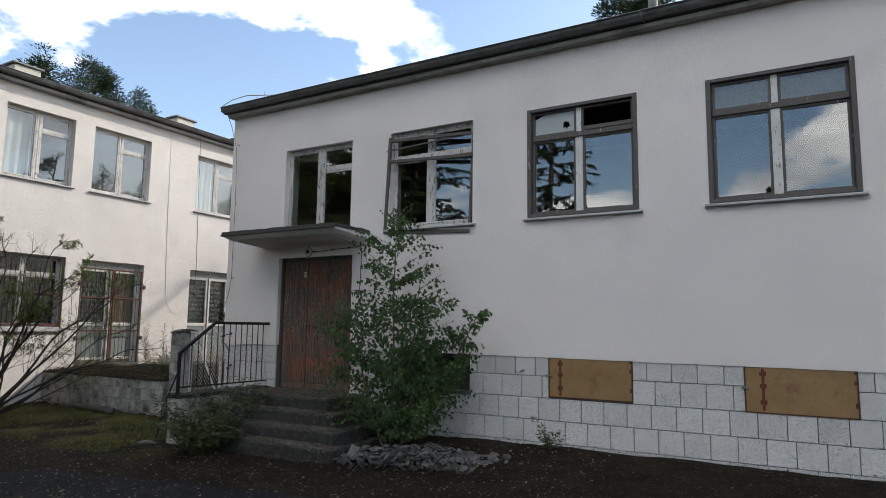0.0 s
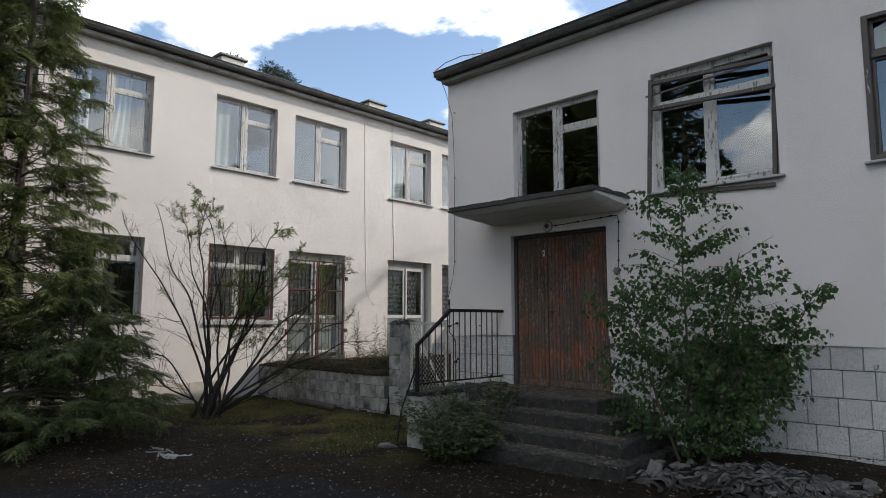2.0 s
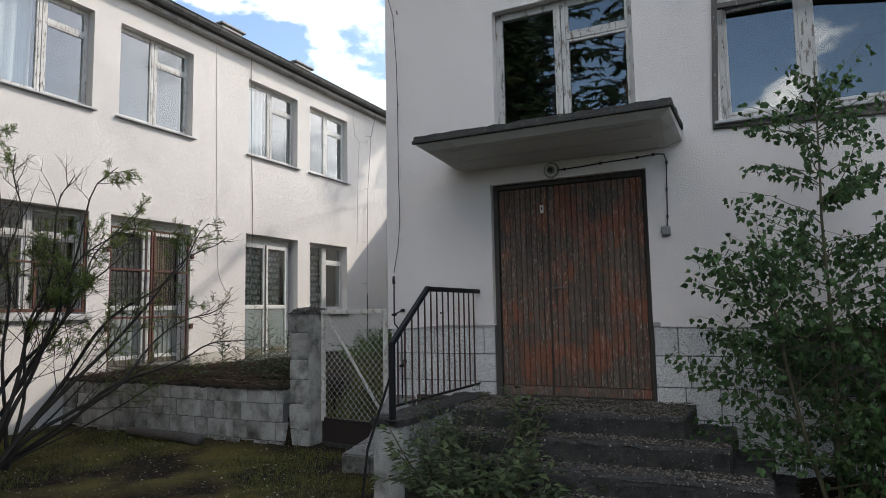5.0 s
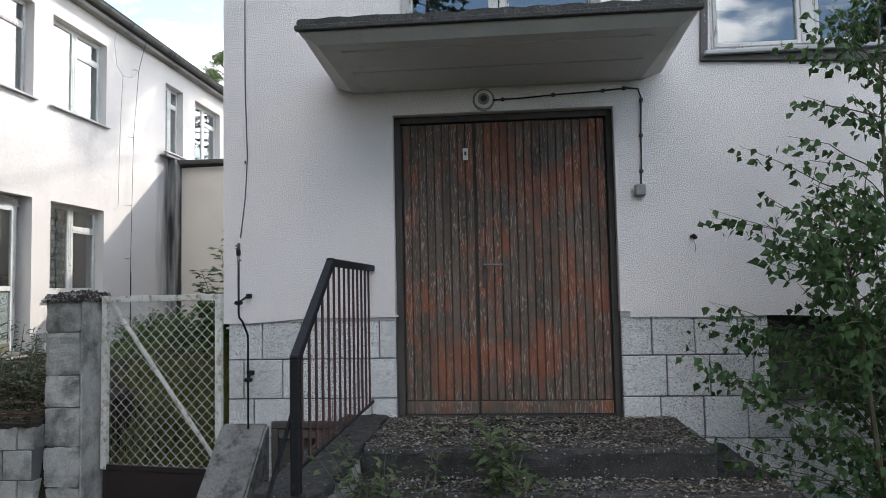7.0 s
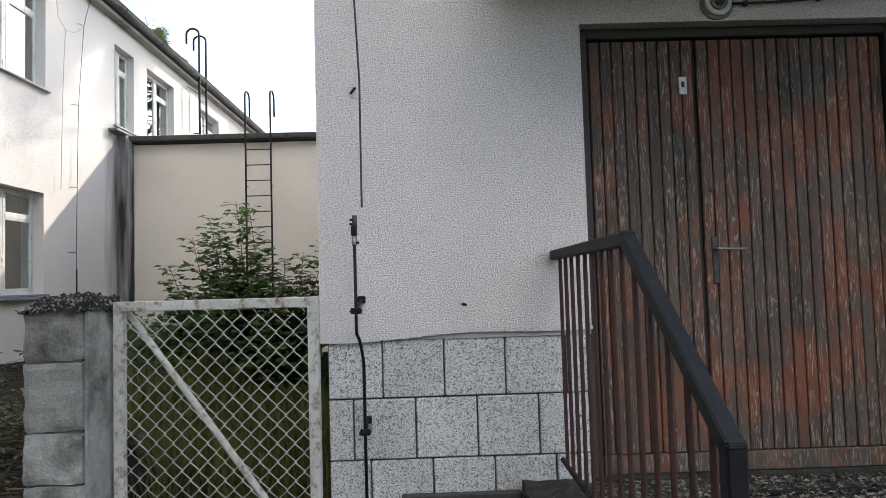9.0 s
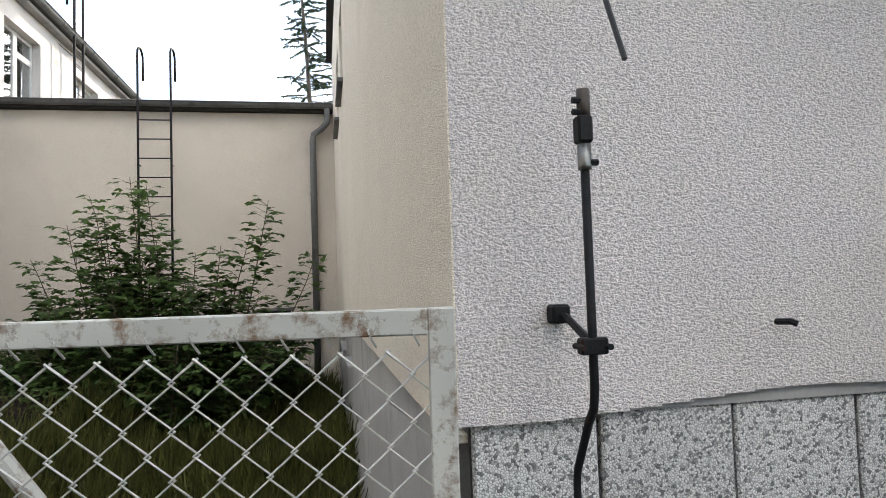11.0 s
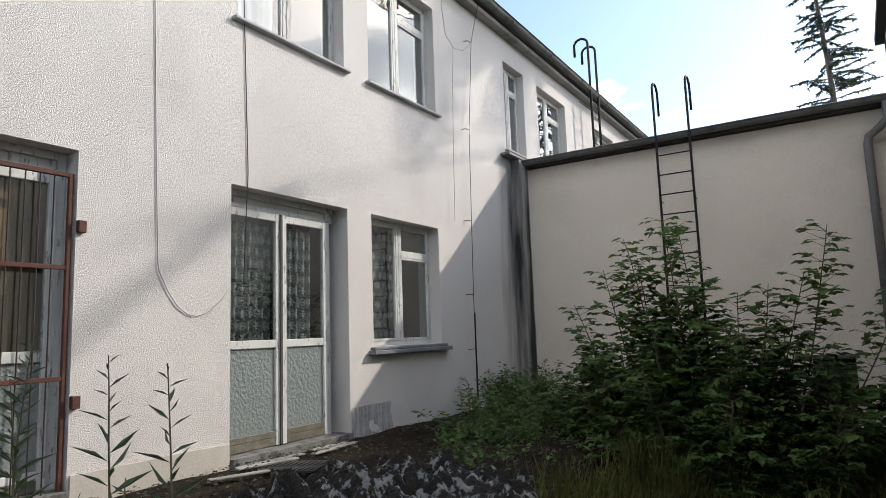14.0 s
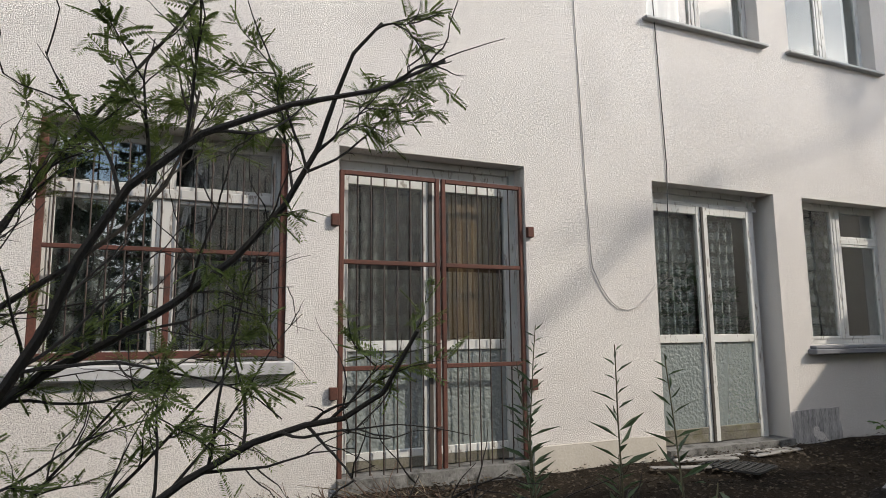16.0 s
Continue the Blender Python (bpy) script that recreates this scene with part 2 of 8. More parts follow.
def peeling(name, paint, under, cover=0.5, stretch=(1, 1, 1), scale=9.0, rough=0.7, width=0.04, vary=0.08, metal=0.0, depth=0.002):
    """Old paint that flakes off what is under it."""
    m = surface(name, tuple(c * 0.8 for c in under), under, scale=4.0, fine=45.0, rough=rough, bump=0.0, stretch=stretch, vary=vary)
    t = m.node_tree
    bsdf = t.nodes["Principled BSDF"]
    old = bsdf.inputs["Base Color"].links[0].from_socket
    geo = t.nodes.new("ShaderNodeNewGeometry")
    sq = t.nodes.new("ShaderNodeMapping")
    sq.inputs["Scale"].default_value = stretch
    flakes = node(t, "ShaderNodeTexNoise", Scale=scale, Detail=8.0, Roughness=0.7)
    edge = t.nodes.new("ShaderNodeMapRange")
    edge.inputs["From Min"].default_value, edge.inputs["From Max"].default_value = cover, cover + width
    shade = node(t, "ShaderNodeTexNoise", Scale=3.0, Detail=3.0)
    cr = t.nodes.new("ShaderNodeValToRGB")
    cr.color_ramp.elements[0].position, cr.color_ramp.elements[0].color = 0.3, (*[c * 0.78 for c in paint], 1)
    cr.color_ramp.elements[1].position, cr.color_ramp.elements[1].color = 0.7, (*paint, 1)
    mix = t.nodes.new("ShaderNodeMix")
    mix.data_type = "RGBA"
    b = node(t, "ShaderNodeBump", Strength=0.6, Distance=depth)
    b.invert = True
    bsdf.inputs["Metallic"].default_value = metal
    wire(t, (geo.outputs["Position"], sq.inputs["Vector"]), (sq.outputs[0], flakes.inputs["Vector"]), (geo.outputs["Position"], shade.inputs["Vector"]), (flakes.outputs["Fac"], edge.inputs["Value"]),
         (shade.outputs["Fac"], cr.inputs["Fac"]), (edge.outputs[0], mix.inputs[0]), (cr.outputs["Color"], mix.inputs[6]), (old, mix.inputs[7]), (mix.outputs[2], bsdf.inputs["Base Color"]),
         (edge.outputs[0], b.inputs["Height"]), (b.outputs["Normal"], bsdf.inputs["Normal"]))
    return m


def old_planks(name):
    """Door boards: grey-brown wood with fine pale grain, and ragged remains of red varnish."""
    m = surface(name, (0.034, 0.027, 0.022), (0.120, 0.094, 0.076), scale=2.0, fine=30.0, rough=0.72, bump=0.0, stretch=(9, 9, 0.9), vary=0.16, spec=0.3)
    t = m.node_tree
    bsdf = t.nodes["Principled BSDF"]
    old = bsdf.inputs["Base Color"].links[0].from_socket
    geo = t.nodes.new("ShaderNodeNewGeometry")
    info = t.nodes.new("ShaderNodeObjectInfo")

    def maths(kind, a, b=None, c=None):
        n = t.nodes.new("ShaderNodeMath")
        n.operation = kind
        for i, v in enumerate((a, b, c)):
            if v is None:
                continue
            if isinstance(v, (int, float)):
                n.inputs[i].default_value = v
            else:
                t.links.new(v, n.inputs[i])
        return n.outputs[0]

    def field(scale, shift=None, detail=4.0, rough=0.6):
        place = t.nodes.new("ShaderNodeMapping")
        place.inputs["Scale"].default_value = scale
        t.links.new(geo.outputs["Position"], place.inputs["Vector"])
        if shift is not None:
            off = t.nodes.new("ShaderNodeCombineXYZ")
            t.links.new(shift, off.inputs[0])
            t.links.new(shift, off.inputs[2])
            t.links.new(off.outputs[0], place.inputs["Location"])
        n = node(t, "ShaderNodeTexNoise", Scale=1.0, Detail=detail, Roughness=rough)
        t.links.new(place.outputs[0], n.inputs["Vector"])
        return n.outputs["Fac"]

    def band(value, low, high):
        n = t.nodes.new("ShaderNodeMapRange")
        n.inputs["From Min"].default_value, n.inputs["From Max"].default_value = low, high
        t.links.new(value, n.inputs["Value"])
        return n.outputs[0]

    def blend(amount, a, colour):
        n = t.nodes.new("ShaderNodeMix")
        n.data_type = "RGBA"
        n.inputs[7].default_value = (*colour, 1)
        t.links.new(amount, n.inputs[0])
        t.links.new(a, n.inputs[6])
        return n.outputs[2]

    each = maths("MULTIPLY", info.outputs["Random"], 61.0)
    # varnish: broad patches, different on each board, frayed along the grain
    patch = maths("ADD", maths("MULTIPLY", field((2.0, 2.0, 2.1), detail=3.0), 0.56), maths("MULTIPLY", field((9, 9, 2.2), each, 5.0, 0.7), 0.44))
    fray = maths("MULTIPLY_ADD", field((120, 120, 9), each, 4.0, 0.7), 0.16, maths("SUBTRACT", patch, 0.08))
    varnish = maths("MULTIPLY", band(fray, 0.475, 0.56), 0.8)
    tone = blend(varnish, old, (0.195, 0.066, 0.034))
    tone = blend(maths("MULTIPLY", varnish, band(field((16, 16, 5), each), 0.5, 0.7)), tone, (0.105, 0.040, 0.025))
    # rings of the wood as thin pale lines, where it is worn bare
    rings = maths("PINGPONG", maths("MULTIPLY", field((26, 26, 2.6), each, 2.0, 0.5), 9.0), 0.5)
    line = maths("SUBTRACT", 1.0, band(rings, 0.05, 0.16))
    worn = band(field((3.2, 3.2, 1.3), each, 4.0, 0.6), 0.36, 0.58)
    fleck = band(field((75, 75, 14), each, 5.0, 0.75), 0.40, 0.56)
    pale = maths("MULTIPLY", maths("MULTIPLY", line, worn), fleck)
    tone = blend(maths("MULTIPLY", pale, 0.85), tone, (0.34, 0.27, 0.22))
    t.links.new(tone, bsdf.inputs["Base Color"])
    b = node(t, "ShaderNodeBump", Strength=0.5, Distance=0.002)
    t.links.new(maths("ADD", rings, fray), b.inputs["Height"])
    t.links.new(b.outputs["Normal"], bsdf.inputs["Normal"])
    return m


def pane_glass(name, tint, gloss=1.0, rough=0.0, milk=0.0, dimple=0.0):
    """Window glass: clear, with the mirror of the sky on it."""
    m = bpy.data.materials.new(name)
    m.use_nodes = True
    t = m.node_tree
    t.nodes.clear()
    out = t.nodes.new("ShaderNodeOutputMaterial")
    clear = node(t, "ShaderNodeBsdfTransparent", Color=(*tint, 1))
    mirror = node(t, "ShaderNodeBsdfGlossy", Color=(1, 1, 1, 1), Roughness=rough)
    face = node(t, "ShaderNodeLayerWeight", Blend=0.5)
    steep = t.nodes.new("ShaderNodeMath")
    steep.operation = "POWER"
    steep.inputs[1].default_value = 4.0
    fres = t.nodes.new("ShaderNodeMath")
    fres.operation = "MULTIPLY_ADD"
    fres.inputs[1].default_value, fres.inputs[2].default_value = 0.8, 0.065
    wire(t, (face.outputs["Facing"], steep.inputs[0]), (steep.outputs[0], fres.inputs[0]))
    strong = t.nodes.new("ShaderNodeMath")
    strong.operation, strong.use_clamp = "MULTIPLY", True
    strong.inputs[1].default_value = gloss
    wave = node(t, "ShaderNodeTexNoise", Scale=2.6, Detail=1.0)
    geo = t.nodes.new("ShaderNodeNewGeometry")
    b = node(t, "ShaderNodeBump", Strength=0.06, Distance=0.02)
    if dimple:
        wave.inputs["Scale"].default_value = 32.0
        b.inputs["Strength"].default_value, b.inputs["Distance"].default_value = dimple, 0.035
    mix = t.nodes.new("ShaderNodeMixShader")
    wire(t, (geo.outputs["Position"], wave.inputs["Vector"]), (wave.outputs["Fac"], b.inputs["Height"]), (b.outputs["Normal"], mirror.inputs["Normal"]),
         (fres.outputs[0], strong.inputs[0]), (strong.outputs[0], mix.inputs[0]), (clear.outputs[0], mix.inputs[1]), (mirror.outputs[0], mix.inputs[2]))
    last = mix
    if milk:
        dust = node(t, "ShaderNodeBsdfDiffuse", Color=(0.55, 0.60, 0.59, 1))
        wire(t, (b.outputs["Normal"], dust.inputs["Normal"]))
        veil = node(t, "ShaderNodeMixShader", Fac=milk)
        wire(t, (mix.outputs[0], veil.inputs[1]), (dust.outputs[0], veil.inputs[2]))
        last = veil
    wire(t, (last.outputs[0], out.inputs["Surface"]))
    return m


def leafy(name, dark, light, through_light=0.35, rough=0.55):
    """Foliage: each clump of its own green, and light that shines through."""
    m = bpy.data.materials.new(name)
    m.use_nodes = True
    t = m.node_tree
    bsdf = t.nodes["Principled BSDF"]
    bsdf.inputs["Roughness"].default_value = rough
    bsdf.inputs["Specular IOR Level"].default_value = 0.22
    geo = t.nodes.new("ShaderNodeNewGeometry")
    cr = t.nodes.new("ShaderNodeValToRGB")
    cr.color_ramp.elements[0].position, cr.color_ramp.elements[0].color = 0.0, (*dark, 1)
    cr.color_ramp.elements[1].position, cr.color_ramp.elements[1].color = 1.0, (*light, 1)
    soft = node(t, "ShaderNodeTexNoise", Scale=2.0, Detail=2.0)
    half = t.nodes.new("ShaderNodeMath")
    half.operation = "MULTIPLY_ADD"
    half.inputs[1].default_value = 0.5
    low = t.nodes.new("ShaderNodeMath")
    low.operation = "MULTIPLY"
    low.inputs[1].default_value = 0.5
    glow = t.nodes.new("ShaderNodeBsdfTranslucent")
    mix = node(t, "ShaderNodeMixShader", Fac=through_light)
    out = t.nodes["Material Output"]
    wire(t, (geo.outputs["Position"], soft.inputs["Vector"]), (soft.outputs["Fac"], low.inputs[0]), (geo.outputs["Random Per Island"], half.inputs[0]), (low.outputs[0], half.inputs[2]),
         (half.outputs[0], cr.inputs["Fac"]), (cr.outputs["Color"], bsdf.inputs["Base Color"]), (cr.outputs["Color"], glow.inputs["Color"]),
         (bsdf.outputs[0], mix.inputs[1]), (glow.outputs[0], mix.inputs[2]), (mix.outputs[0], out.inputs["Surface"]))
    return m


def lace(name, cloth, hole, scale=16.0):
    """Net curtain: a thin cloth with a woven pattern of flowers."""
    m = bpy.data.materials.new(name)
    m.use_nodes = True
    t = m.node_tree
    t.nodes.clear()
    out = t.nodes.new("ShaderNodeOutputMaterial")
    geo = t.nodes.new("ShaderNodeNewGeometry")
    cells = node(t, "ShaderNodeTexVoronoi", Scale=scale, Randomness=0.25)
    weave = node(t, "ShaderNodeTexNoise", Scale=90.0, Detail=2.0)
    s = t.nodes.new("ShaderNodeMath")
    s.operation = "MULTIPLY_ADD"
    s.inputs[1].default_value = 0.45
    edge = t.nodes.new("ShaderNodeMapRange")
    edge.inputs["From Min"].default_value, edge.inputs["From Max"].default_value = 0.66, 0.86
    edge.inputs["To Min"].default_value, edge.inputs["To Max"].default_value = hole[0], hole[1]
    white = node(t, "ShaderNodeBsdfDiffuse", Color=(*cloth, 1))
    back = node(t, "ShaderNodeBsdfTranslucent", Color=(*cloth, 1))
    both = node(t, "ShaderNodeMixShader", Fac=0.4)
    clear = t.nodes.new("ShaderNodeBsdfTransparent")
    mix = t.nodes.new("ShaderNodeMixShader")
    wire(t, (geo.outputs["Position"], cells.inputs["Vector"]), (geo.outputs["Position"], weave.inputs["Vector"]), (weave.outputs["Fac"], s.inputs[0]), (cells.outputs["Distance"], s.inputs[2]),
         (s.outputs[0], edge.inputs["Value"]), (edge.outputs[0], mix.inputs[0]), (white.outputs[0], both.inputs[1]), (back.outputs[0], both.inputs[2]),
         (both.outputs[0], mix.inputs[1]), (clear.outputs[0], mix.inputs[2]), (mix.outputs[0], out.inputs["Surface"]))
    return m


def flower_lace(name, cloth, scale):
    """Net curtain with rows of eight-petalled flowers woven in; it hangs in a plane of constant x."""
    m = bpy.data.materials.new(name)
    m.use_nodes = True
    t = m.node_tree
    t.nodes.clear()

    def calc(kind, a, b=None):
        n = t.nodes.new("ShaderNodeMath")
        n.operation = kind
        for i, v in enumerate((a, b)):
            if v is None:
                continue
            if isinstance(v, (int, float)):
                n.inputs[i].default_value = v
            else:
                t.links.new(v, n.inputs[i])
        return n.outputs[0]

    out = t.nodes.new("ShaderNodeOutputMaterial")
    geo = t.nodes.new("ShaderNodeNewGeometry")
    split = t.nodes.new("ShaderNodeSeparateXYZ")
    t.links.new(geo.outputs["Position"], split.inputs[0])
    row = calc("FLOOR", calc("MULTIPLY", split.outputs["Z"], scale))
    u = calc("SUBTRACT", calc("FRACT", calc("ADD", calc("MULTIPLY", split.outputs["Y"], scale * 1.05), calc("MULTIPLY", row, 0.5))), 0.5)
    v = calc("SUBTRACT", calc("FRACT", calc("MULTIPLY", split.outputs["Z"], scale)), 0.5)
    rad = calc("SQRT", calc("ADD", calc("MULTIPLY", u, u), calc("MULTIPLY", v, v)))
    petal = calc("ADD", calc("MULTIPLY", calc("ABSOLUTE", calc("COSINE", calc("MULTIPLY", calc("ARCTAN2", u, v), 4.0))), 0.26), 0.16)
    flower = t.nodes.new("ShaderNodeMapRange")
    flower.inputs["From Min"].default_value, flower.inputs["From Max"].default_value = -0.04, 0.05
    flower.inputs["To Min"].default_value, flower.inputs["To Max"].default_value = 0.30, 0.66
    t.links.new(calc("SUBTRACT", petal, rad), flower.inputs["Value"])
    white = node(t, "ShaderNodeBsdfDiffuse", Color=(*cloth, 1))
    back = node(t, "ShaderNodeBsdfTranslucent", Color=(*cloth, 1))
    both = node(t, "ShaderNodeMixShader", Fac=0.3)
    clear = t.nodes.new("ShaderNodeBsdfTransparent")
    mix = t.nodes.new("ShaderNodeMixShader")
    wire(t, (flower.outputs[0], mix.inputs[0]), (white.outputs[0], both.inputs[1]), (back.outputs[0], both.inputs[2]),
         (clear.outputs[0], mix.inputs[1]), (both.outputs[0], mix.inputs[2]), (mix.outputs[0], out.inputs["Surface"]))
    return m


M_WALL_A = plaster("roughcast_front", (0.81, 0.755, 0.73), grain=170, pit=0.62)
# side wall coloured lighter and tan for the bounce off the sunlit house
M_WALL_SIDE = plaster("warm_lit_roughcast_side", (0.90, 0.795, 0.67), grain=190, pit=0.82)
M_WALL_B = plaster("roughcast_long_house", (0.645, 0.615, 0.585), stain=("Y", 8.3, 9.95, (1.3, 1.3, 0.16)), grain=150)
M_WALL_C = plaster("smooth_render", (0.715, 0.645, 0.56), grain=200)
M_BARE = surface("bare_cement_band", (0.30, 0.29, 0.28), (0.42, 0.41, 0.39), scale=5, fine=80)
M_CHIPS = chips("washed_concrete", (0.43, 0.43, 0.43), (0.58, 0.575, 0.565), 180)
M_JOINT = surface("joint_mortar", (0.05, 0.05, 0.05), (0.13, 0.13, 0.125), fine=90)
M_BLOCK = surface("concrete_block", (0.20, 0.195, 0.185), (0.40, 0.39, 0.365), scale=5, fine=70, bump=0.7, depth=0.008, vary=0.2, grime=(0.05, 0.048, 0.04), grime_at=(0.45, 0.70), grime_scale=3.5)
# risers coloured darker and treads lighter, as light from above would leave them
M_CONCRETE = surface("shaded_mossy_concrete", (0.006, 0.006, 0.005), (0.048, 0.044, 0.040), scale=11, fine=120, bump=1.0, depth=0.008, grime=(0.30, 0.29, 0.27), grime_at=(0.63, 0.67), grime_scale=60, ramp=(0.36, 0.68))
M_TREAD = surface("sky_lit_littered_tread", (0.008, 0.0075, 0.007), (0.085, 0.081, 0.075), scale=14, fine=160, bump=1.0, depth=0.006, grime=(0.42, 0.41, 0.38), grime_at=(0.60, 0.64), grime_scale=50, ramp=(0.36, 0.66))
M_COPING = surface("lichened_concrete", (0.07, 0.068, 0.063), (0.21, 0.205, 0.195), scale=5, fine=45, bump=0.8, depth=0.01, grime=(0.05, 0.05, 0.045), grime_at=(0.5, 0.62), grime_scale=8)
M_CANOPY = surface("painted_canopy", (0.56, 0.55, 0.525), (0.68, 0.665, 0.635), scale=2, fine=40, bump=0.2, grime=(0.25, 0.245, 0.23), grime_at=(0.55, 0.8))
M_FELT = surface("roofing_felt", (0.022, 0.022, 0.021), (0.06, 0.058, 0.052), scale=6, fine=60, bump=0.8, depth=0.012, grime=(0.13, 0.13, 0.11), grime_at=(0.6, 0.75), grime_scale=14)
M_GUTTER = surface("weathered_zinc", (0.10, 0.105, 0.105), (0.19, 0.19, 0.185), scale=3, fine=30, rough=0.6, bump=0.2, metal=0.35, grime=(0.05, 0.05, 0.05), grime_at=(0.5, 0.75), grime_scale=4)
M_EAVES = surface("eaves_board", (0.20, 0.19, 0.18), (0.33, 0.32, 0.30), scale=3, fine=30, grime=(0.1, 0.095, 0.085), grime_at=(0.5, 0.7))
M_FRAME = peeling("flaking_window_paint", (0.50, 0.49, 0.47), (0.20, 0.175, 0.15), cover=0.55, stretch=(3, 3, 0.8))
M_FRAME_DARK = peeling("bare_grey_wood", (0.36, 0.35, 0.33), (0.085, 0.074, 0.068), cover=0.34, stretch=(3, 3, 0.8))
M_FRAME_WHITE = peeling("white_window_paint", (0.57, 0.57, 0.545), (0.26, 0.24, 0.21), cover=0.57, stretch=(3, 3, 0.8))
M_SILL = surface("grey_sill", (0.30, 0.30, 0.30), (0.44, 0.44, 0.44), scale=3, fine=40, grime=(0.15, 0.15, 0.15))
M_GLASS = pane_glass("window_glass", (0.78, 0.82, 0.82), gloss=1.6)
M_GLASS_DUSTY = pane_glass("dusty_glass", (0.62, 0.66, 0.66), gloss=1.0, rough=0.02, milk=0.16)
M_GLASS_MILKY = pane_glass("milky_glass", (0.60, 0.63, 0.63), gloss=1.0, rough=0.05, milk=0.6)
M_GLASS_FROST = pane_glass("hammered_glass", (0.42, 0.50, 0.49), gloss=3.6, rough=0.06, milk=0.26, dimple=0.5)
# room colour set dark, so the insides look unlit through the glass
M_ROOM = surface("shade_dark_room", (0.08, 0.077, 0.07), (0.14, 0.135, 0.125), scale=1.2, fine=20, bump=0.0)
M_DOOR = old_planks("worn_red_brown_boards")
M_DOOR_EDGE = surface("door_frame_wood", (0.028, 0.024, 0.021), (0.07, 0.062, 0.055), scale=4, fine=40, stretch=(6, 6, 1))
M_IRON = surface("black_iron", (0.006, 0.006, 0.007), (0.018, 0.018, 0.020), scale=12, fine=60, rough=0.65, spec=0.25, bump=0.3, metal=0.1, grime=(0.10, 0.035, 0.015), grime_at=(0.6, 0.75), grime_scale=9)
M_RUSTY = surface("rusty_brown_iron", (0.040, 0.016, 0.011), (0.115, 0.038, 0.024), scale=9, fine=60, rough=0.8, bump=0.5, metal=0.1)
M_RAIL_BAR = surface("red_brown_bars", (0.025, 0.013, 0.010), (0.085, 0.034, 0.025), scale=9, fine=60, rough=0.7, metal=0.1)
M_BARS = surface("dark_thin_bars", (0.02, 0.015, 0.014), (0.06, 0.038, 0.03), scale=9, fine=60, rough=0.7, metal=0.2)
M_GATE = peeling("white_gate_paint", (0.58, 0.575, 0.53), (0.21, 0.12, 0.06), cover=0.49, scale=24.0, width=0.18)
M_LINK = surface("dull_zinc_wire", (0.44, 0.44, 0.41), (0.66, 0.66, 0.62), scale=20, fine=90, rough=0.55, metal=0.4, grime=(0.13, 0.09, 0.06))
M_HATCH = surface("ochre_hatch_paint", (0.18, 0.105, 0.040), (0.27, 0.165, 0.065), scale=2.5, fine=30, rough=0.6, bump=0.15, grime=(0.16, 0.06, 0.025), grime_at=(0.56, 0.72), grime_scale=3.5)
M_RUST_STAIN = surface("rust_stain", (0.06, 0.014, 0.008), (0.16, 0.04, 0.018), scale=14, fine=60, rough=0.9)
M_STEEL = surface("worn_steel", (0.13, 0.13, 0.125), (0.28, 0.28, 0.27), scale=14, fine=60, rough=0.4, metal=0.9)
M_PORCELAIN = surface("old_porcelain", (0.55, 0.53, 0.48), (0.68, 0.66, 0.6), scale=14, fine=60, rough=0.4)
M_PLASTIC = surface("grey_box", (0.14, 0.14, 0.14), (0.24, 0.235, 0.225), scale=14, fine=60, rough=0.6)
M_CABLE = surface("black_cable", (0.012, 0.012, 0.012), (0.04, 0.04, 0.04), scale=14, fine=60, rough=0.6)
M_ALU = surface("grey_wire", (0.16, 0.16, 0.16), (0.28, 0.28, 0.27), scale=14, fine=60, rough=0.6, metal=0.5)
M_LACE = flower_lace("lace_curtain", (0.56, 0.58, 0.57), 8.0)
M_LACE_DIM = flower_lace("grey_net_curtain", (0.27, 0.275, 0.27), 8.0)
M_SHEER = lace("sheer_curtain", (0.8, 0.81, 0.82), (0.04, 0.25), scale=30)
M_DRAPE = surface("brown_drape", (0.075, 0.042, 0.018), (0.19, 0.112, 0.048), scale=3, fine=80, stretch=(8, 8, 1))
M_VENT = surface("roof_vent_sheet", (0.36, 0.35, 0.30), (0.48, 0.47, 0.41), scale=3, fine=30, rough=0.6)
M_BARK = surface("grey_brown_bark", (0.045, 0.036, 0.03), (0.14, 0.12, 0.10), scale=9, fine=60, bump=0.8, depth=0.008, stretch=(3, 3, 1))
M_BARK_YEW = surface("dark_yew_bark", (0.006, 0.005, 0.004), (0.034, 0.027, 0.021), scale=14, fine=80, bump=0.8, depth=0.006, stretch=(2, 2, 1))
M_TWIG = surface("green_brown_twig", (0.05, 0.045, 0.025), (0.12, 0.11, 0.06), scale=9, fine=60)
M_BIRCH = leafy("birch_leaf", (0.011, 0.027, 0.010), (0.095, 0.165, 0.056), 0.3)
M_SHRUB = leafy("shrub_leaf", (0.014, 0.026, 0.012), (0.155, 0.19, 0.085), 0.35)
M_YEW = leafy("yew_needle", (0.015, 0.030, 0.010), (0.21, 0.27, 0.075), 0.45)
M_THUJA = leafy("thuja_spray", (0.016, 0.030, 0.015), (0.18, 0.21, 0.075), 0.35)
M_ELDER = leafy("maple_leaf", (0.010, 0.026, 0.009), (0.16, 0.26, 0.075), 0.42)
M_PINE = leafy("pine_needle", (0.012, 0.026, 0.014), (0.045, 0.075, 0.032), 0.15)
M_FAR_LEAF = leafy("sunlit_far_leaf", (0.03, 0.055, 0.015), (0.16, 0.22, 0.07), 0.4)
M_GRASS = leafy("tall_grass", (0.010, 0.020, 0.006), (0.21, 0.21, 0.065), 0.4)
M_WEED = leafy("weed_leaf", (0.022, 0.040, 0.022), (0.12, 0.165, 0.085), 0.25)
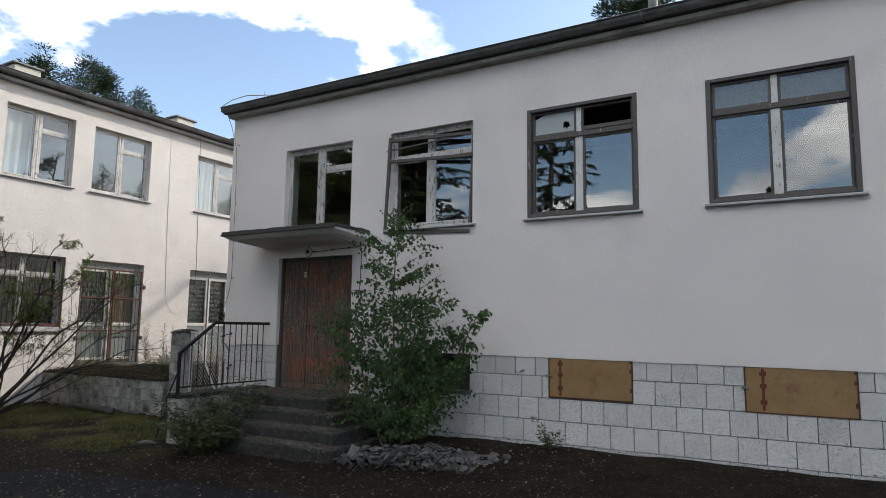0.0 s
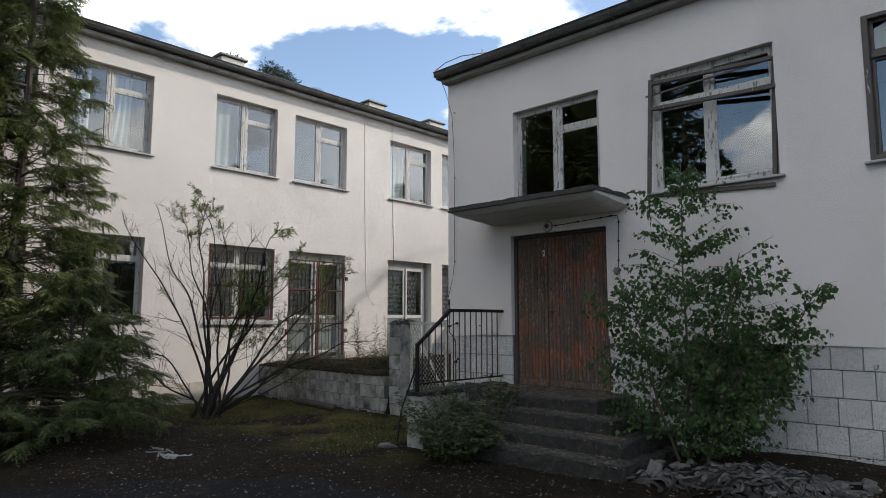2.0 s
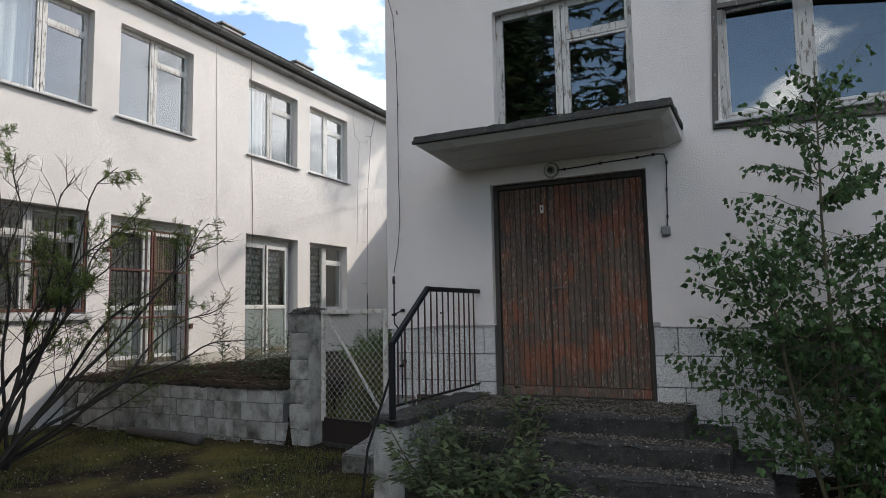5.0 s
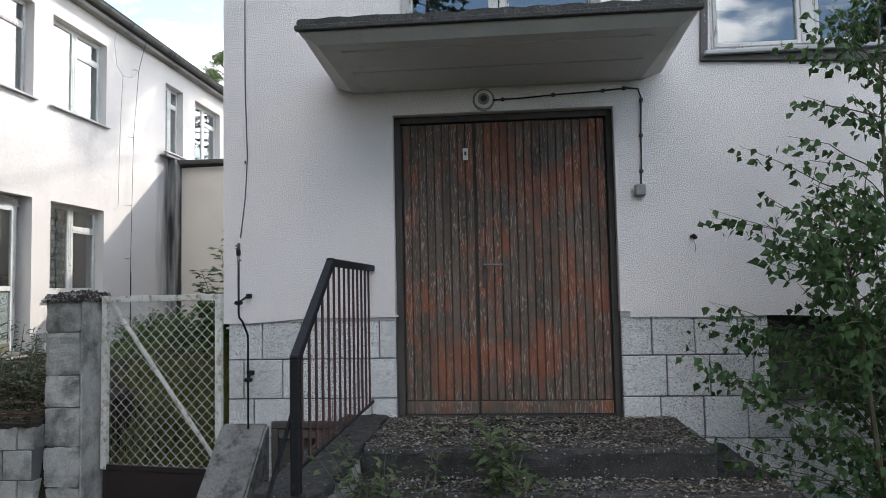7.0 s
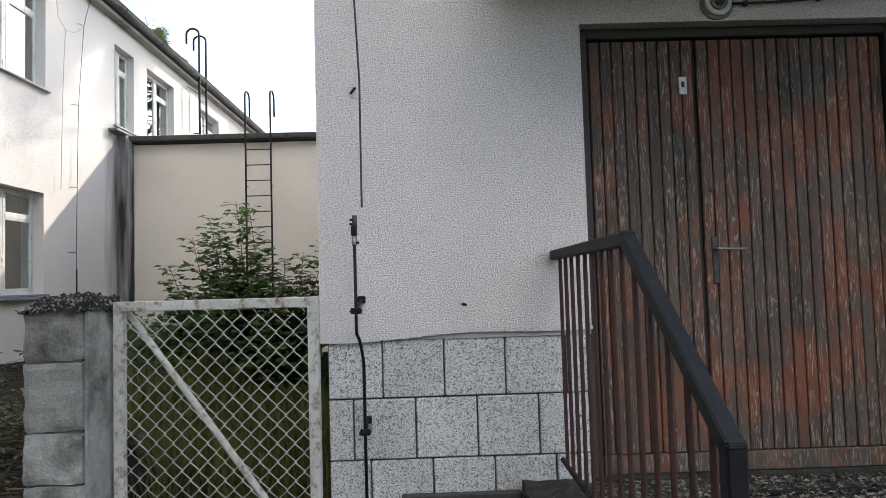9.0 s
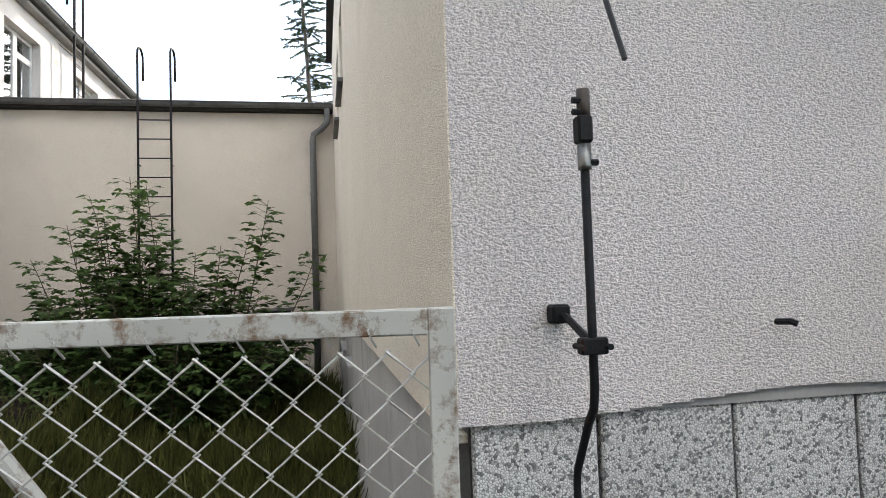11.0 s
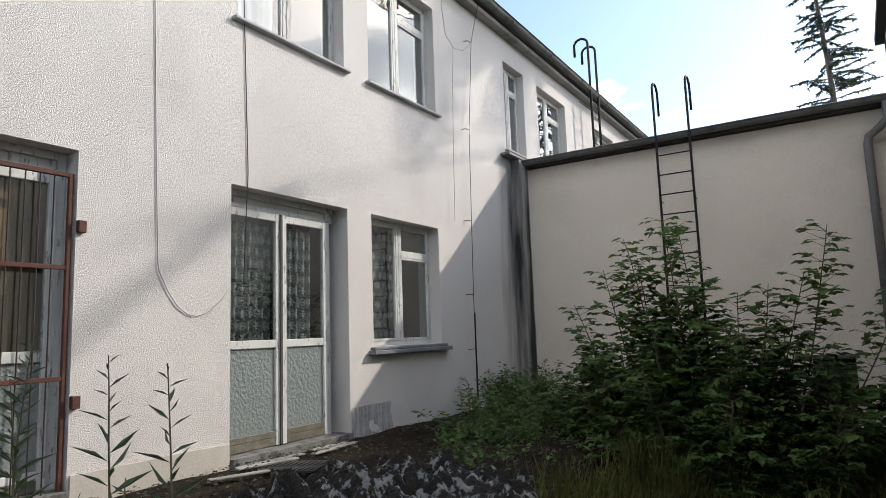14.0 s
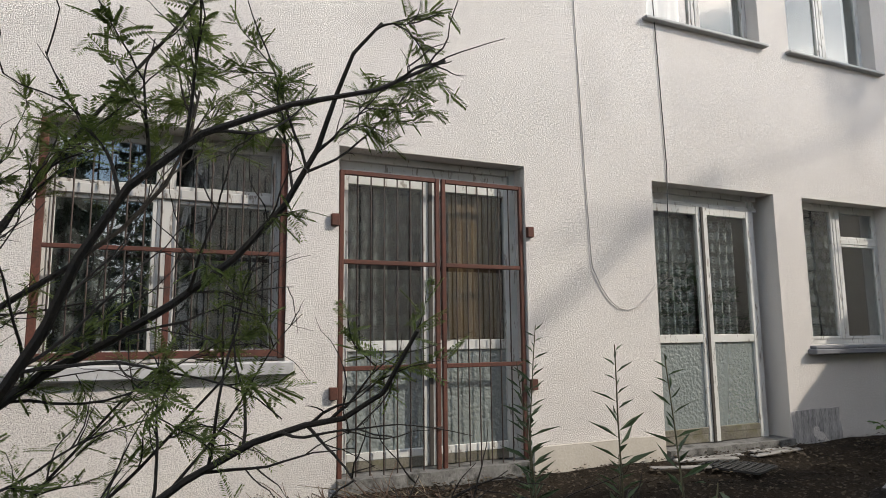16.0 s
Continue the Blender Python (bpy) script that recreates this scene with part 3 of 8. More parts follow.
M_BRAMBLE = leafy("bramble_leaf", (0.016, 0.022, 0.010), (0.12, 0.13, 0.07), 0.25)
M_LITTER = leafy("dry_leaf", (0.009, 0.007, 0.005), (0.118, 0.094, 0.068), 0.1, 0.9)
M_PALE_BITS = leafy("bleached_leaf", (0.08, 0.07, 0.055), (0.36, 0.32, 0.27), 0.1, 0.9)
M_STONE = surface("rubble_stone", (0.04, 0.038, 0.036), (0.17, 0.165, 0.155), scale=6, fine=60, bump=0.6, depth=0.008, vary=0.2)
M_SHEET = surface("torn_grey_sheet", (0.006, 0.006, 0.0055), (0.075, 0.071, 0.066), scale=16, fine=60, rough=0.45, grime=(0.1, 0.09, 0.07))
M_LOG = surface("dark_log", (0.03, 0.026, 0.022), (0.09, 0.08, 0.07), scale=8, fine=50, bump=0.8, depth=0.01)
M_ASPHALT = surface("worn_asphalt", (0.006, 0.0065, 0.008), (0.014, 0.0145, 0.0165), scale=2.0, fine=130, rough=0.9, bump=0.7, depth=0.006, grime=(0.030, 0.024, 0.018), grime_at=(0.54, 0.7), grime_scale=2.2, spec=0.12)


def soil_material():
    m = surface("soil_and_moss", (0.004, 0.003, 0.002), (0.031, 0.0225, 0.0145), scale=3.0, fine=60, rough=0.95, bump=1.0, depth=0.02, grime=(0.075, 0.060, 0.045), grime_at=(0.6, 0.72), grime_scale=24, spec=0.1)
    t = m.node_tree
    bsdf = t.nodes["Principled BSDF"]
    old = bsdf.inputs["Base Color"].links[0].from_socket
    geo = t.nodes.new("ShaderNodeNewGeometry")
    moss = node(t, "ShaderNodeTexNoise", Scale=0.75, Detail=5.0, Roughness=0.6)
    where = t.nodes.new("ShaderNodeMapRange")
    where.inputs["From Min"].default_value, where.inputs["From Max"].default_value = 0.42, 0.57
    mix = t.nodes.new("ShaderNodeMix")
    mix.data_type = "RGBA"
    mix.inputs[7].default_value = (0.085, 0.073, 0.021, 1)
    # moss grows in the open front yard only
    split = t.nodes.new("ShaderNodeSeparateXYZ")
    yard = t.nodes.new("ShaderNodeMapRange")
    yard.inputs["From Min"].default_value, yard.inputs["From Max"].default_value = -0.1, -0.5
    both = t.nodes.new("ShaderNodeMath")
    both.operation = "MULTIPLY"
    strip = t.nodes.new("ShaderNodeMapRange")
    strip.inputs["From Min"].default_value, strip.inputs["From Max"].default_value = 0.8, -0.8
    lower = t.nodes.new("ShaderNodeMath")
    lower.operation = "MULTIPLY"
    verge = t.nodes.new("ShaderNodeMapRange")
    verge.inputs["From Min"].default_value, verge.inputs["From Max"].default_value = -3.3, -2.2
    inner = t.nodes.new("ShaderNodeMath")
    inner.operation = "MULTIPLY"
    wire(t, (split.outputs["X"], strip.inputs["Value"]), (split.outputs["Y"], verge.inputs["Value"]), (strip.outputs[0], inner.inputs[0]), (verge.outputs[0], inner.inputs[1]), (inner.outputs[0], lower.inputs[0]), (yard.outputs[0], lower.inputs[1]))
    wire(t, (geo.outputs["Position"], split.inputs[0]), (split.outputs["Y"], yard.inputs["Value"]), (lower.outputs[0], both.inputs[0]), (where.outputs[0], both.inputs[1]))
    wire(t, (geo.outputs["Position"], moss.inputs["Vector"]), (moss.outputs["Fac"], where.inputs["Value"]), (both.outputs[0], mix.inputs[0]), (old, mix.inputs[6]), (mix.outputs[2], bsdf.inputs["Base Color"]))
    return m


M_SOIL = soil_material()
M_MOSS = surface("moss_and_lichen", (0.002, 0.0015, 0.001), (0.026, 0.015, 0.006), scale=30, fine=220, bump=1.0, depth=0.03, grime=(0.34, 0.34, 0.33), grime_at=(0.525, 0.575), grime_scale=48, detail=9)
M_MOSS_TUFT = leafy("moss_tuft", (0.006, 0.004, 0.002), (0.075, 0.055, 0.02), 0.2, 0.9)
M_MOULD = surface("dark_leaf_mould", (0.004, 0.003, 0.002), (0.036, 0.023, 0.015), scale=22, fine=120, bump=1.0, depth=0.02, grime=(0.13, 0.08, 0.045), grime_at=(0.57, 0.67), grime_scale=30)
M_STAINED = surface("water_stained_wood", (0.045, 0.04, 0.028), (0.20, 0.185, 0.15), scale=5, fine=60, bump=0.5, grime=(0.09, 0.085, 0.045), grime_at=(0.5, 0.65), grime_scale=7)
M_SLATE = surface("grey_stone_ledge", (0.10, 0.105, 0.115), (0.18, 0.185, 0.20), scale=5, fine=60)
M_RUST_STEEL = surface("brown_weathered_steel", (0.05, 0.04, 0.034), (0.13, 0.105, 0.09), scale=20, fine=80, rough=0.6, metal=0.3)
M_DARK_IRON = surface("dark_lock_iron", (0.03, 0.027, 0.024), (0.09, 0.085, 0.08), scale=20, fine=60, rough=0.55, metal=0.5)


# ---- mesh helpers ----
def whole(ob):
    """The pose of an object in the world, through its parents."""
    m = ob.matrix_basis.copy()
    return whole(ob.parent) @ ob.matrix_parent_inverse @ m if ob.parent else m


def mesh_of(name, bm, material, smooth=False):
    me = bpy.data.meshes.new(name)
    bm.to_mesh(me)
    bm.free()
    me.materials.append(material)
    if smooth:
        for p in me.polygons:
            p.use_smooth = True
    return me


def part(name, bm, material, parent=None, label="", local=False, smooth=False):
    """Links a bmesh as one mesh object, under a thing or a part where one is given. The bmesh is in world space unless local."""
    if parent is not None and not local:
        bm.transform(whole(parent).inverted())
    ob = new(name, mesh_of(name, bm, material, smooth))
    if parent is not None:
        ob.parent = parent
    return tagged(ob, label)


def raw(name, verts, faces, material, parent=None, label="", smooth=False):
    me = bpy.data.meshes.new(name)
    if parent is not None:
        inv = whole(parent).inverted()
        verts = [inv @ Vector(v) for v in verts]
    me.from_pydata([tuple(v) for v in verts], [], faces)
    me.materials.append(material)
    if smooth:
        for p in me.polygons:
            p.use_smooth = True
    ob = new(name, me)
    if parent is not None:
        ob.parent = parent
    return tagged(ob, label)


def piece(name, me, parent, m):
    """One of many alike pieces, on a shared mesh, at the world pose m."""
    ob = new(name, me)
    ob.parent = parent
    ob.matrix_basis = whole(parent).inverted() @ m
    return ob


def thing(name, m, label, category, group="", kind=""):
    ob = new(name)
    ob.matrix_basis = m
    ob.empty_display_size = 0.1
    return tagged(ob, label, category, group, kind)


def sub(name, m, parent, label=""):
    """An Empty for a part that has pieces of its own, at the pose m in its parent."""
    ob = new(name)
    ob.parent = parent
    ob.matrix_basis = m
    ob.empty_display_size = 0.1
    return tagged(ob, label)


def box(bm, x0, x1, y0, y1, z0, z1, bevel=0.0, m=None):
    made = bmesh.ops.create_cube(bm, size=1.0)
    vs = made["verts"]
    bmesh.ops.scale(bm, vec=(x1 - x0, y1 - y0, z1 - z0), verts=vs)
    bmesh.ops.translate(bm, vec=((x0 + x1) / 2, (y0 + y1) / 2, (z0 + z1) / 2), verts=vs)
    if bevel:
        es = list({e for v in vs for e in v.link_edges})
        done = bmesh.ops.bevel(bm, geom=es, offset=bevel, segments=1, affect="EDGES")
        vs = done["verts"]
    if m is not None:
        bmesh.ops.transform(bm, matrix=m, verts=list(set(vs)))
    return bm


def boxed(*spec, bevel=0.0, m=None):
    return box(bmesh.new(), *spec, bevel=bevel, m=m)


def tube(bm, pts, r, n=8, r_end=None, caps=True):
    """A round bar along points, thinning to r_end."""
    pts = [Vector(p) for p in pts]
    rings = []
    last = len(pts) - 1
    side = None
    for i, p in enumerate(pts):
        way = (pts[min(i + 1, last)] - pts[max(i - 1, 0)]).normalized()
        if side is None:
            side = way.orthogonal().normalized()
        side = (side - way * side.dot(way))
        side = side.normalized() if side.length > 1e-5 else way.orthogonal().normalized()
        up = way.cross(side)
        rad = r if r_end is None else r + (r_end - r) * i / max(1, last)
        rings.append([bm.verts.new(p + (side * math.cos(2 * math.pi * k / n) + up * math.sin(2 * math.pi * k / n)) * rad) for k in range(n)])
    for a, b in zip(rings, rings[1:]):
        for k in range(n):
            bm.faces.new((a[k], a[(k + 1) % n], b[(k + 1) % n], b[k]))
    if caps:
        bm.faces.new(rings[0][::-1])
        bm.faces.new(rings[-1])
    return bm


def tubed(pts, r, n=8, r_end=None):
    return tube(bmesh.new(), pts, r, n, r_end)


def rough_box(x0, x1, y0, y1, z0, z1, step=0.06, amp=0.015, seed=0.0, freq=5.0):
    """A block whose faces and edges are worn uneven."""
    bm = bmesh.new()
    nx, ny, nz = (max(1, round((b - a) / step)) for a, b in ((x0, x1), (y0, y1), (z0, z1)))
    made = {}

    def vert(i, j, k):
        key = (i, j, k)
        if key not in made:
            p = Vector((x0 + (x1 - x0) * i / nx, y0 + (y1 - y0) * j / ny, z0 + (z1 - z0) * k / nz))
            q = p * freq + Vector((seed, seed * 1.7, seed * 0.3))
            shift = noise.noise_vector(q) + 0.5 * noise.noise_vector(q * 2.7)
            edge = sum((i in (0, nx), j in (0, ny), k in (0, nz)))
            mid = Vector(((x0 + x1) / 2, (y0 + y1) / 2, (z0 + z1) / 2))
            pull = (mid - p).normalized() * amp * 0.6 * max(0, edge - 1)
            made[key] = bm.verts.new(p + shift * amp + pull)
        return made[key]

    for i in range(nx):
        for j in range(ny):
            for k, flip in ((0, True), (nz, False)):
                f = [vert(i, j, k), vert(i + 1, j, k), vert(i + 1, j + 1, k), vert(i, j + 1, k)]
                bm.faces.new(f[::-1] if flip else f)
    for i in range(nx):
        for k in range(nz):
            for j, flip in ((0, False), (ny, True)):
                f = [vert(i, j, k), vert(i + 1, j, k), vert(i + 1, j, k + 1), vert(i, j, k + 1)]
                bm.faces.new(f[::-1] if flip else f)
    for j in range(ny):
        for k in range(nz):
            for i, flip in ((0, True), (nx, False)):
                f = [vert(i, j, k), vert(i, j + 1, k), vert(i, j + 1, k + 1), vert(i, j, k + 1)]
                bm.faces.new(f[::-1] if flip else f)
    return bm


def wall_mesh(u0, u1, z0, z1, thick, holes):
    """A wall in its own space: along x, outer face at y = 0, inner at y = thick, with openings (u0, u1, z0, z1) cut through."""
    us = sorted({u0, u1, *(h[0] for h in holes), *(h[1] for h in holes)})
    zs = sorted({z0, z1, *(h[2] for h in holes), *(h[3] for h in holes)})
    us, zs = [u for u in us if u0 <= u <= u1], [z for z in zs if z0 <= z <= z1]
    bm = bmesh.new()
    made = {}

    def v(u, y, z):
        key = (round(u, 4), y, round(z, 4))
        if key not in made:
            made[key] = bm.verts.new((u, y, z))
        return made[key]

    def solid(i, k):
        if not (0 <= i < len(us) - 1 and 0 <= k < len(zs) - 1):
            return False
        u, z = (us[i] + us[i + 1]) / 2, (zs[k] + zs[k + 1]) / 2
        return not any(h[0] < u < h[1] and h[2] < z < h[3] for h in holes)

    for i in range(len(us) - 1):
        for k in range(len(zs) - 1):
            if not solid(i, k):
                continue
            a, b, c, d = us[i], us[i + 1], zs[k], zs[k + 1]
            bm.faces.new((v(a, 0, c), v(b, 0, c), v(b, 0, d), v(a, 0, d)))
            bm.faces.new((v(a, thick, d), v(b, thick, d), v(b, thick, c), v(a, thick, c)))
            if not solid(i - 1, k):
                bm.faces.new((v(a, 0, c), v(a, 0, d), v(a, thick, d), v(a, thick, c)))
            if not solid(i + 1, k):
                bm.faces.new((v(b, 0, d), v(b, 0, c), v(b, thick, c), v(b, thick, d)))
            if not solid(i, k - 1):
                bm.faces.new((v(b, 0, c), v(a, 0, c), v(a, thick, c), v(b, thick, c)))
            if not solid(i, k + 1):
                bm.faces.new((v(a, 0, d), v(b, 0, d), v(b, thick, d), v(a, thick, d)))
    return bm


def placed(bm, m):
    bm.transform(m)
    return bm


# ---- ground ----
def ease(a, b, v):
    s = min(1.0, max(0.0, (v - a) / (b - a)))
    return s * s * (3 - 2 * s)


def ground_z(x, y):
    """Height of the ground: a yard before the houses, a raised bed behind the low wall, a lower yard behind the gate."""
    front = 0.10 + 0.02 * min(8.0, max(0.0, x - 1.0)) + 0.20 * ease(-2.3, -0.1, y) * ease(1.8, 3.4, x) * (1 - 0.4 * ease(5.0, 8.0, x))
    front += 0.03 * ease(-1.6, -0.2, y) * ease(1.0, -1.0, x)
    if y < -0.1:
        return front
    edge = -2.66 - 2.0 * ease(0.7, 3.4, y)
    bed = 0.76 + 0.05 * ease(-5.5, -6.8, x)
    yard = 0.12 * ease(2.5, 0.0, y)
    wide = 0.05 + 1.6 * ease(0.3, 2.5, y)
    return yard + (bed - yard) * (1 - ease(edge, edge + wide, x)) if x > -7.3 else bed


def lumps(x, y):
    return 0.025 * noise.noise((x * 1.3, y * 1.3, 0.3)) + 0.012 * noise.noise((x * 5.1, y * 5.1, 2.3))


def frange(a, b, step):
    n = max(1, round((b - a) / step))
    return [a + (b - a) * i / n for i in range(n)]


xs = [-420, -200, -90, -50, -30, -18, -12] + frange(-9, -7.2, 0.5) + frange(-7.2, 9.0, 0.14) + frange(9, 14, 0.5) + [14, 20, 32, 55, 100, 220, 420]
ys = [-420, -200, -90, -50, -30, -20, -14] + frange(-12, -7.2, 0.4) + frange(-7.2, -0.24, 0.14) + [-0.24, -0.20, -0.04] + frange(0.05, 10.2, 0.16) + [10.2, 12, 16, 24, 40, 80, 200, 420]
verts, faces = [], []
for y in ys:
    for x in xs:
        near = -8 < x < 10 and -10 < y < 11
        verts.append((x, y, ground_z(x, y) + (lumps(x, y) * (0.35 if y < -3 else 1.0) if near else 0.0)))
for j in range(len(ys) - 1):
    for i in range(len(xs) - 1):
        a = j * len(xs) + i
        faces.append((a, a + 1, a + 1 + len(xs), a + len(xs)))
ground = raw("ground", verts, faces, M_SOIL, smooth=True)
tagged(ground, "dark leaf-strewn soil with patches of moss and sparse grass", "ground", kind="structure")


def asphalt_edge(x):
    base = -3.55 + 0.16 * (x - 1.4) if x > 0.2 else -3.75 - 1.1 * (0.2 - x) ** 1.25
    return max(-12.0, base) + 0.16 * noise.noise((x * 1.7, 0.0, 0.0)) + 0.05 * noise.noise((x * 7.0, 3.0, 0.0))


verts, faces = [], []
cols = frange(-4.5, 14.0, 0.12)
for i, x in enumerate(cols):
    top = asphalt_edge(x)
    for k, y in enumerate((top, top - 0.03, top - 0.4, -5.0 + min(0, top + 4.0), -8.0 + min(0, top + 7.0), -16.0)):
        verts.append((x, y, ground_z(x, y) + (-0.01 if k == 0 else 0.028)))
    if i:
        for k in range(5):
            a = (i - 1) * 6 + k
            faces.append((a + 1, a + 7, a + 6, a))
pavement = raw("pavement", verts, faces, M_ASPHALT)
tagged(pavement, "worn dark asphalt with a crumbling edge", "pavement", kind="structure")


# ---- windows ----
def bars(parent, name, material, spec, label="", bevel=0.004):
    """Frame members, each (x0, x1, y0, y1, z0, z1) in the window's own space."""
    for s in spec:
        part(name, boxed(*s, bevel=bevel), material, parent, label, local=True)


def glass(parent, x0, x1, z0, z1, y, material, label=""):
    ob = part("pane", boxed(x0, x1, y - 0.002, y + 0.002, z0, z1), material, parent, label, local=True)
    ob.visible_shadow = False
    return ob


def cased_window(house, m, w, h, frame_mat, style, sill=True, sill_mat=None, deep=0.10, label="", glass_mat=None, skip=()):
    """A wooden window in an opening w by h. style 'two': two tall lights under two small ones; 'left': a tall light beside one with a small light over it."""
    glass_mat = glass_mat or M_GLASS
    win = sub("window", m, house, label)
    f, d0, d1 = 0.055, deep, deep + 0.07
    bars(win, "frame", frame_mat, [(0, f, d0, d1, 0, h), (w - f, w, d0, d1, 0, h), (f, w - f, d0, d1, h - f, h), (f, w - f, d0, d1, 0, f)])
    c = w * (0.48 if style == "two" else 0.5)
    split = h - 0.44 if style == "two" else h - 0.42
    s = 0.04
    y0, y1 = deep - 0.015, deep + 0.04
    gy = deep + 0.015
    if style == "two":
        bars(win, "transom", frame_mat, [(f, w - f, y0 - 0.02, y1, split - 0.035, split + 0.035)])
        bars(win, "mullion", M_FRAME_WHITE if frame_mat is M_FRAME_DARK else frame_mat, [(c - 0.05, c + 0.05, y0, y1, f, split - 0.035), (c - 0.035, c + 0.035, y0 + 0.004, y1, split + 0.035, h - f)])
        lights = [(f, c - 0.05, f, split - 0.035), (c + 0.05, w - f, f, split - 0.035), (f, c - 0.035, split + 0.035, h - f), (c + 0.035, w - f, split + 0.035, h - f)]
    else:
        bars(win, "mullion", frame_mat, [(c - 0.05, c - 0.004, y0, y1, f, h - f), (c + 0.004, c + 0.05, y0, y1, f, h - f)])
        bars(win, "transom", frame_mat, [(c + 0.05, w - f, y0, y1, split - 0.03, split + 0.03)])
        lights = [(f, c - 0.05, f, h - f), (c + 0.05, w - f, f, split - 0.03), (c + 0.05, w - f, split + 0.03, h - f)]
    for i, (a, b, z0, z1) in enumerate(lights):
        t = 0.03
        bars(win, "sash", frame_mat, [(a, a + t, y0 + 0.006, y1 - 0.004, z0, z1), (b - t, b, y0 + 0.006, y1 - 0.004, z0, z1), (a + t, b - t, y0 + 0.006, y1 - 0.004, z0, z0 + t), (a + t, b - t, y0 + 0.006, y1 - 0.004, z1 - t, z1)])
        if i not in skip:
            glass(win, a + t - 0.004, b - t + 0.004, z0 + t - 0.004, z1 - t + 0.004, gy, glass_mat)
    if sill:
        bm = boxed(-0.06, w + 0.06, -0.07, deep, -0.045, 0.0, bevel=0.006)
        for v in bm.verts:
            if v.co.y < -0.05 and v.co.z > -0.03:
                v.co.z -= 0.014
        part("sill", bm, sill_mat or M_SILL, win, local=True)
    return win


def curtain(parent, name, x0, x1, z0, z1, y, material, waves=6.0, amp=0.02, label="", gather=0.0):
    """A hanging cloth with folds, in its parent's own space."""
    bm = bmesh.new()
    n = max(8, int(waves * 8))
    rows = []
    for k in range(6):
        z = z1 + (z0 - z1) * k / 5
        row = []
        for i in range(n + 1):
            u = i / n
            x = x0 + (x1 - x0) * u
            x += gather * (k / 5) ** 2 * (u - 1.0)
            row.append(bm.verts.new((x, y + amp * math.sin(u * waves * 2 * math.pi + 0.3 * k) * (0.6 + 0.4 * k / 5), z)))
        rows.append(row)
    for a, b in zip(rows, rows[1:]):
        for i in range(n):
            bm.faces.new((a[i], a[i + 1], b[i + 1], b[i]))
    return part(name, bm, material, parent, label, local=True, smooth=True)


def half_gutter(pts_along, out_way, r=0.075):
    """An eaves gutter: a half-round channel with a rolled lip between two points."""
    a, b = (Vector(p) for p in pts_along)
    out_way = Vector(out_way)
    bm = bmesh.new()
    rows = []
    for p in (a, b):
        row = []
        for k in range(11):
            ang = math.pi * k / 10
            row.append(bm.verts.new(p + out_way * (-math.cos(ang) * r) + Vector((0, 0, -math.sin(ang) * r))))
        tip = p + out_way * r
        for ang in (0.0, 1.6, 3.1, 4.6):
            row.append(bm.verts.new(tip + out_way * (0.012 * math.cos(ang) + 0.008) + Vector((0, 0, 0.012 * math.sin(ang)))))
        for k in range(11):
            ang = math.pi * (10 - k) / 10
            row.append(bm.verts.new(p + out_way * (-math.cos(ang) * (r - 0.004)) + Vector((0, 0, -math.sin(ang) * (r - 0.004)))))
        rows.append(row)
    for k in range(len(rows[0]) - 1):
        bm.faces.new((rows[0][k], rows[0][k + 1], rows[1][k + 1], rows[1][k]))
    bmesh.ops.recalc_face_normals(bm, faces=bm.faces)
    return bm


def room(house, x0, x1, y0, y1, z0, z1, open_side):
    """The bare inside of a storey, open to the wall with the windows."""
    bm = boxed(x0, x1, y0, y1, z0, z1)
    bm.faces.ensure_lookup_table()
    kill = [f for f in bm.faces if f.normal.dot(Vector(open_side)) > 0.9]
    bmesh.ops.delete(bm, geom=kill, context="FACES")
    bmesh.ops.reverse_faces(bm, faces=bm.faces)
    part("room", bm, M_ROOM, house, "bare room behind the windows, its dimness in the colour")


# ---- the house with the entrance ----
AX0, AX1, A_TOP, PL = -1.342, 12.0, 5.78, 1.555
house_a = thing("entrance_building", pose(5.3, 0, 0), "two-storey house of grey-white roughcast over a block plinth", "building")
WIN_A = [(0.04, 1.54, 3.40, 4.99), (2.31, 3.82, 3.42, 4.99), (4.71, 6.24, 3.42, 4.99), (7.11, 8.67, 3.42, 4.99), (9.9, 11.4, 3.42, 4.99)]
DOOR = (-0.03, 1.60, 0.80, 3.05)
HOLES_LOW = [(2.62, 3.78, 0.97, PL), (4.99, 6.11, 0.965, 1.492), (7.40, 8.52, 0.945, 1.475), (-0.93, -0.40, 0.20, 0.76)]
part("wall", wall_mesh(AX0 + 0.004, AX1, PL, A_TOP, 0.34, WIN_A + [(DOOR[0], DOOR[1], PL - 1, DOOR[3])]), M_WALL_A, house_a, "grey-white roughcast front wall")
part("base_wall", placed(wall_mesh(AX0 + 0.03, AX1, -0.4, PL, 0.30, [(DOOR[0], DOOR[1], DOOR[2], PL + 1)] + HOLES_LOW), Matrix.Translation((0, 0.04, 0))), M_JOINT, house_a, "mortar behind the plinth blocks")
# ragged lower edge of the render, with a strip of bare cement under it
bm = bmesh.new()
u = AX0
low = []
while u < 9.2:
    if not DOOR[0] - 0.02 < u < DOOR[1] + 0.02:
        low.append(u)
    u += 0.07
for u in low:
    drop = 0.012 + 0.010 * noise.noise((u * 2.1, 0.0, 5.0)) + (0.03 * ease(-0.5, -1.33, u)) + (0.030 + 0.008 * (u - 1.6) if u > 1.5 else 0.0)
    box(bm, u, min(u + 0.071, 9.2), 0.0005, 0.045, PL - max(0.004, drop), PL + 0.0005)
tagged(part("drip_edge", bm, M_WALL_A, house_a, "ragged lower edge of the render"), kind="stuff")
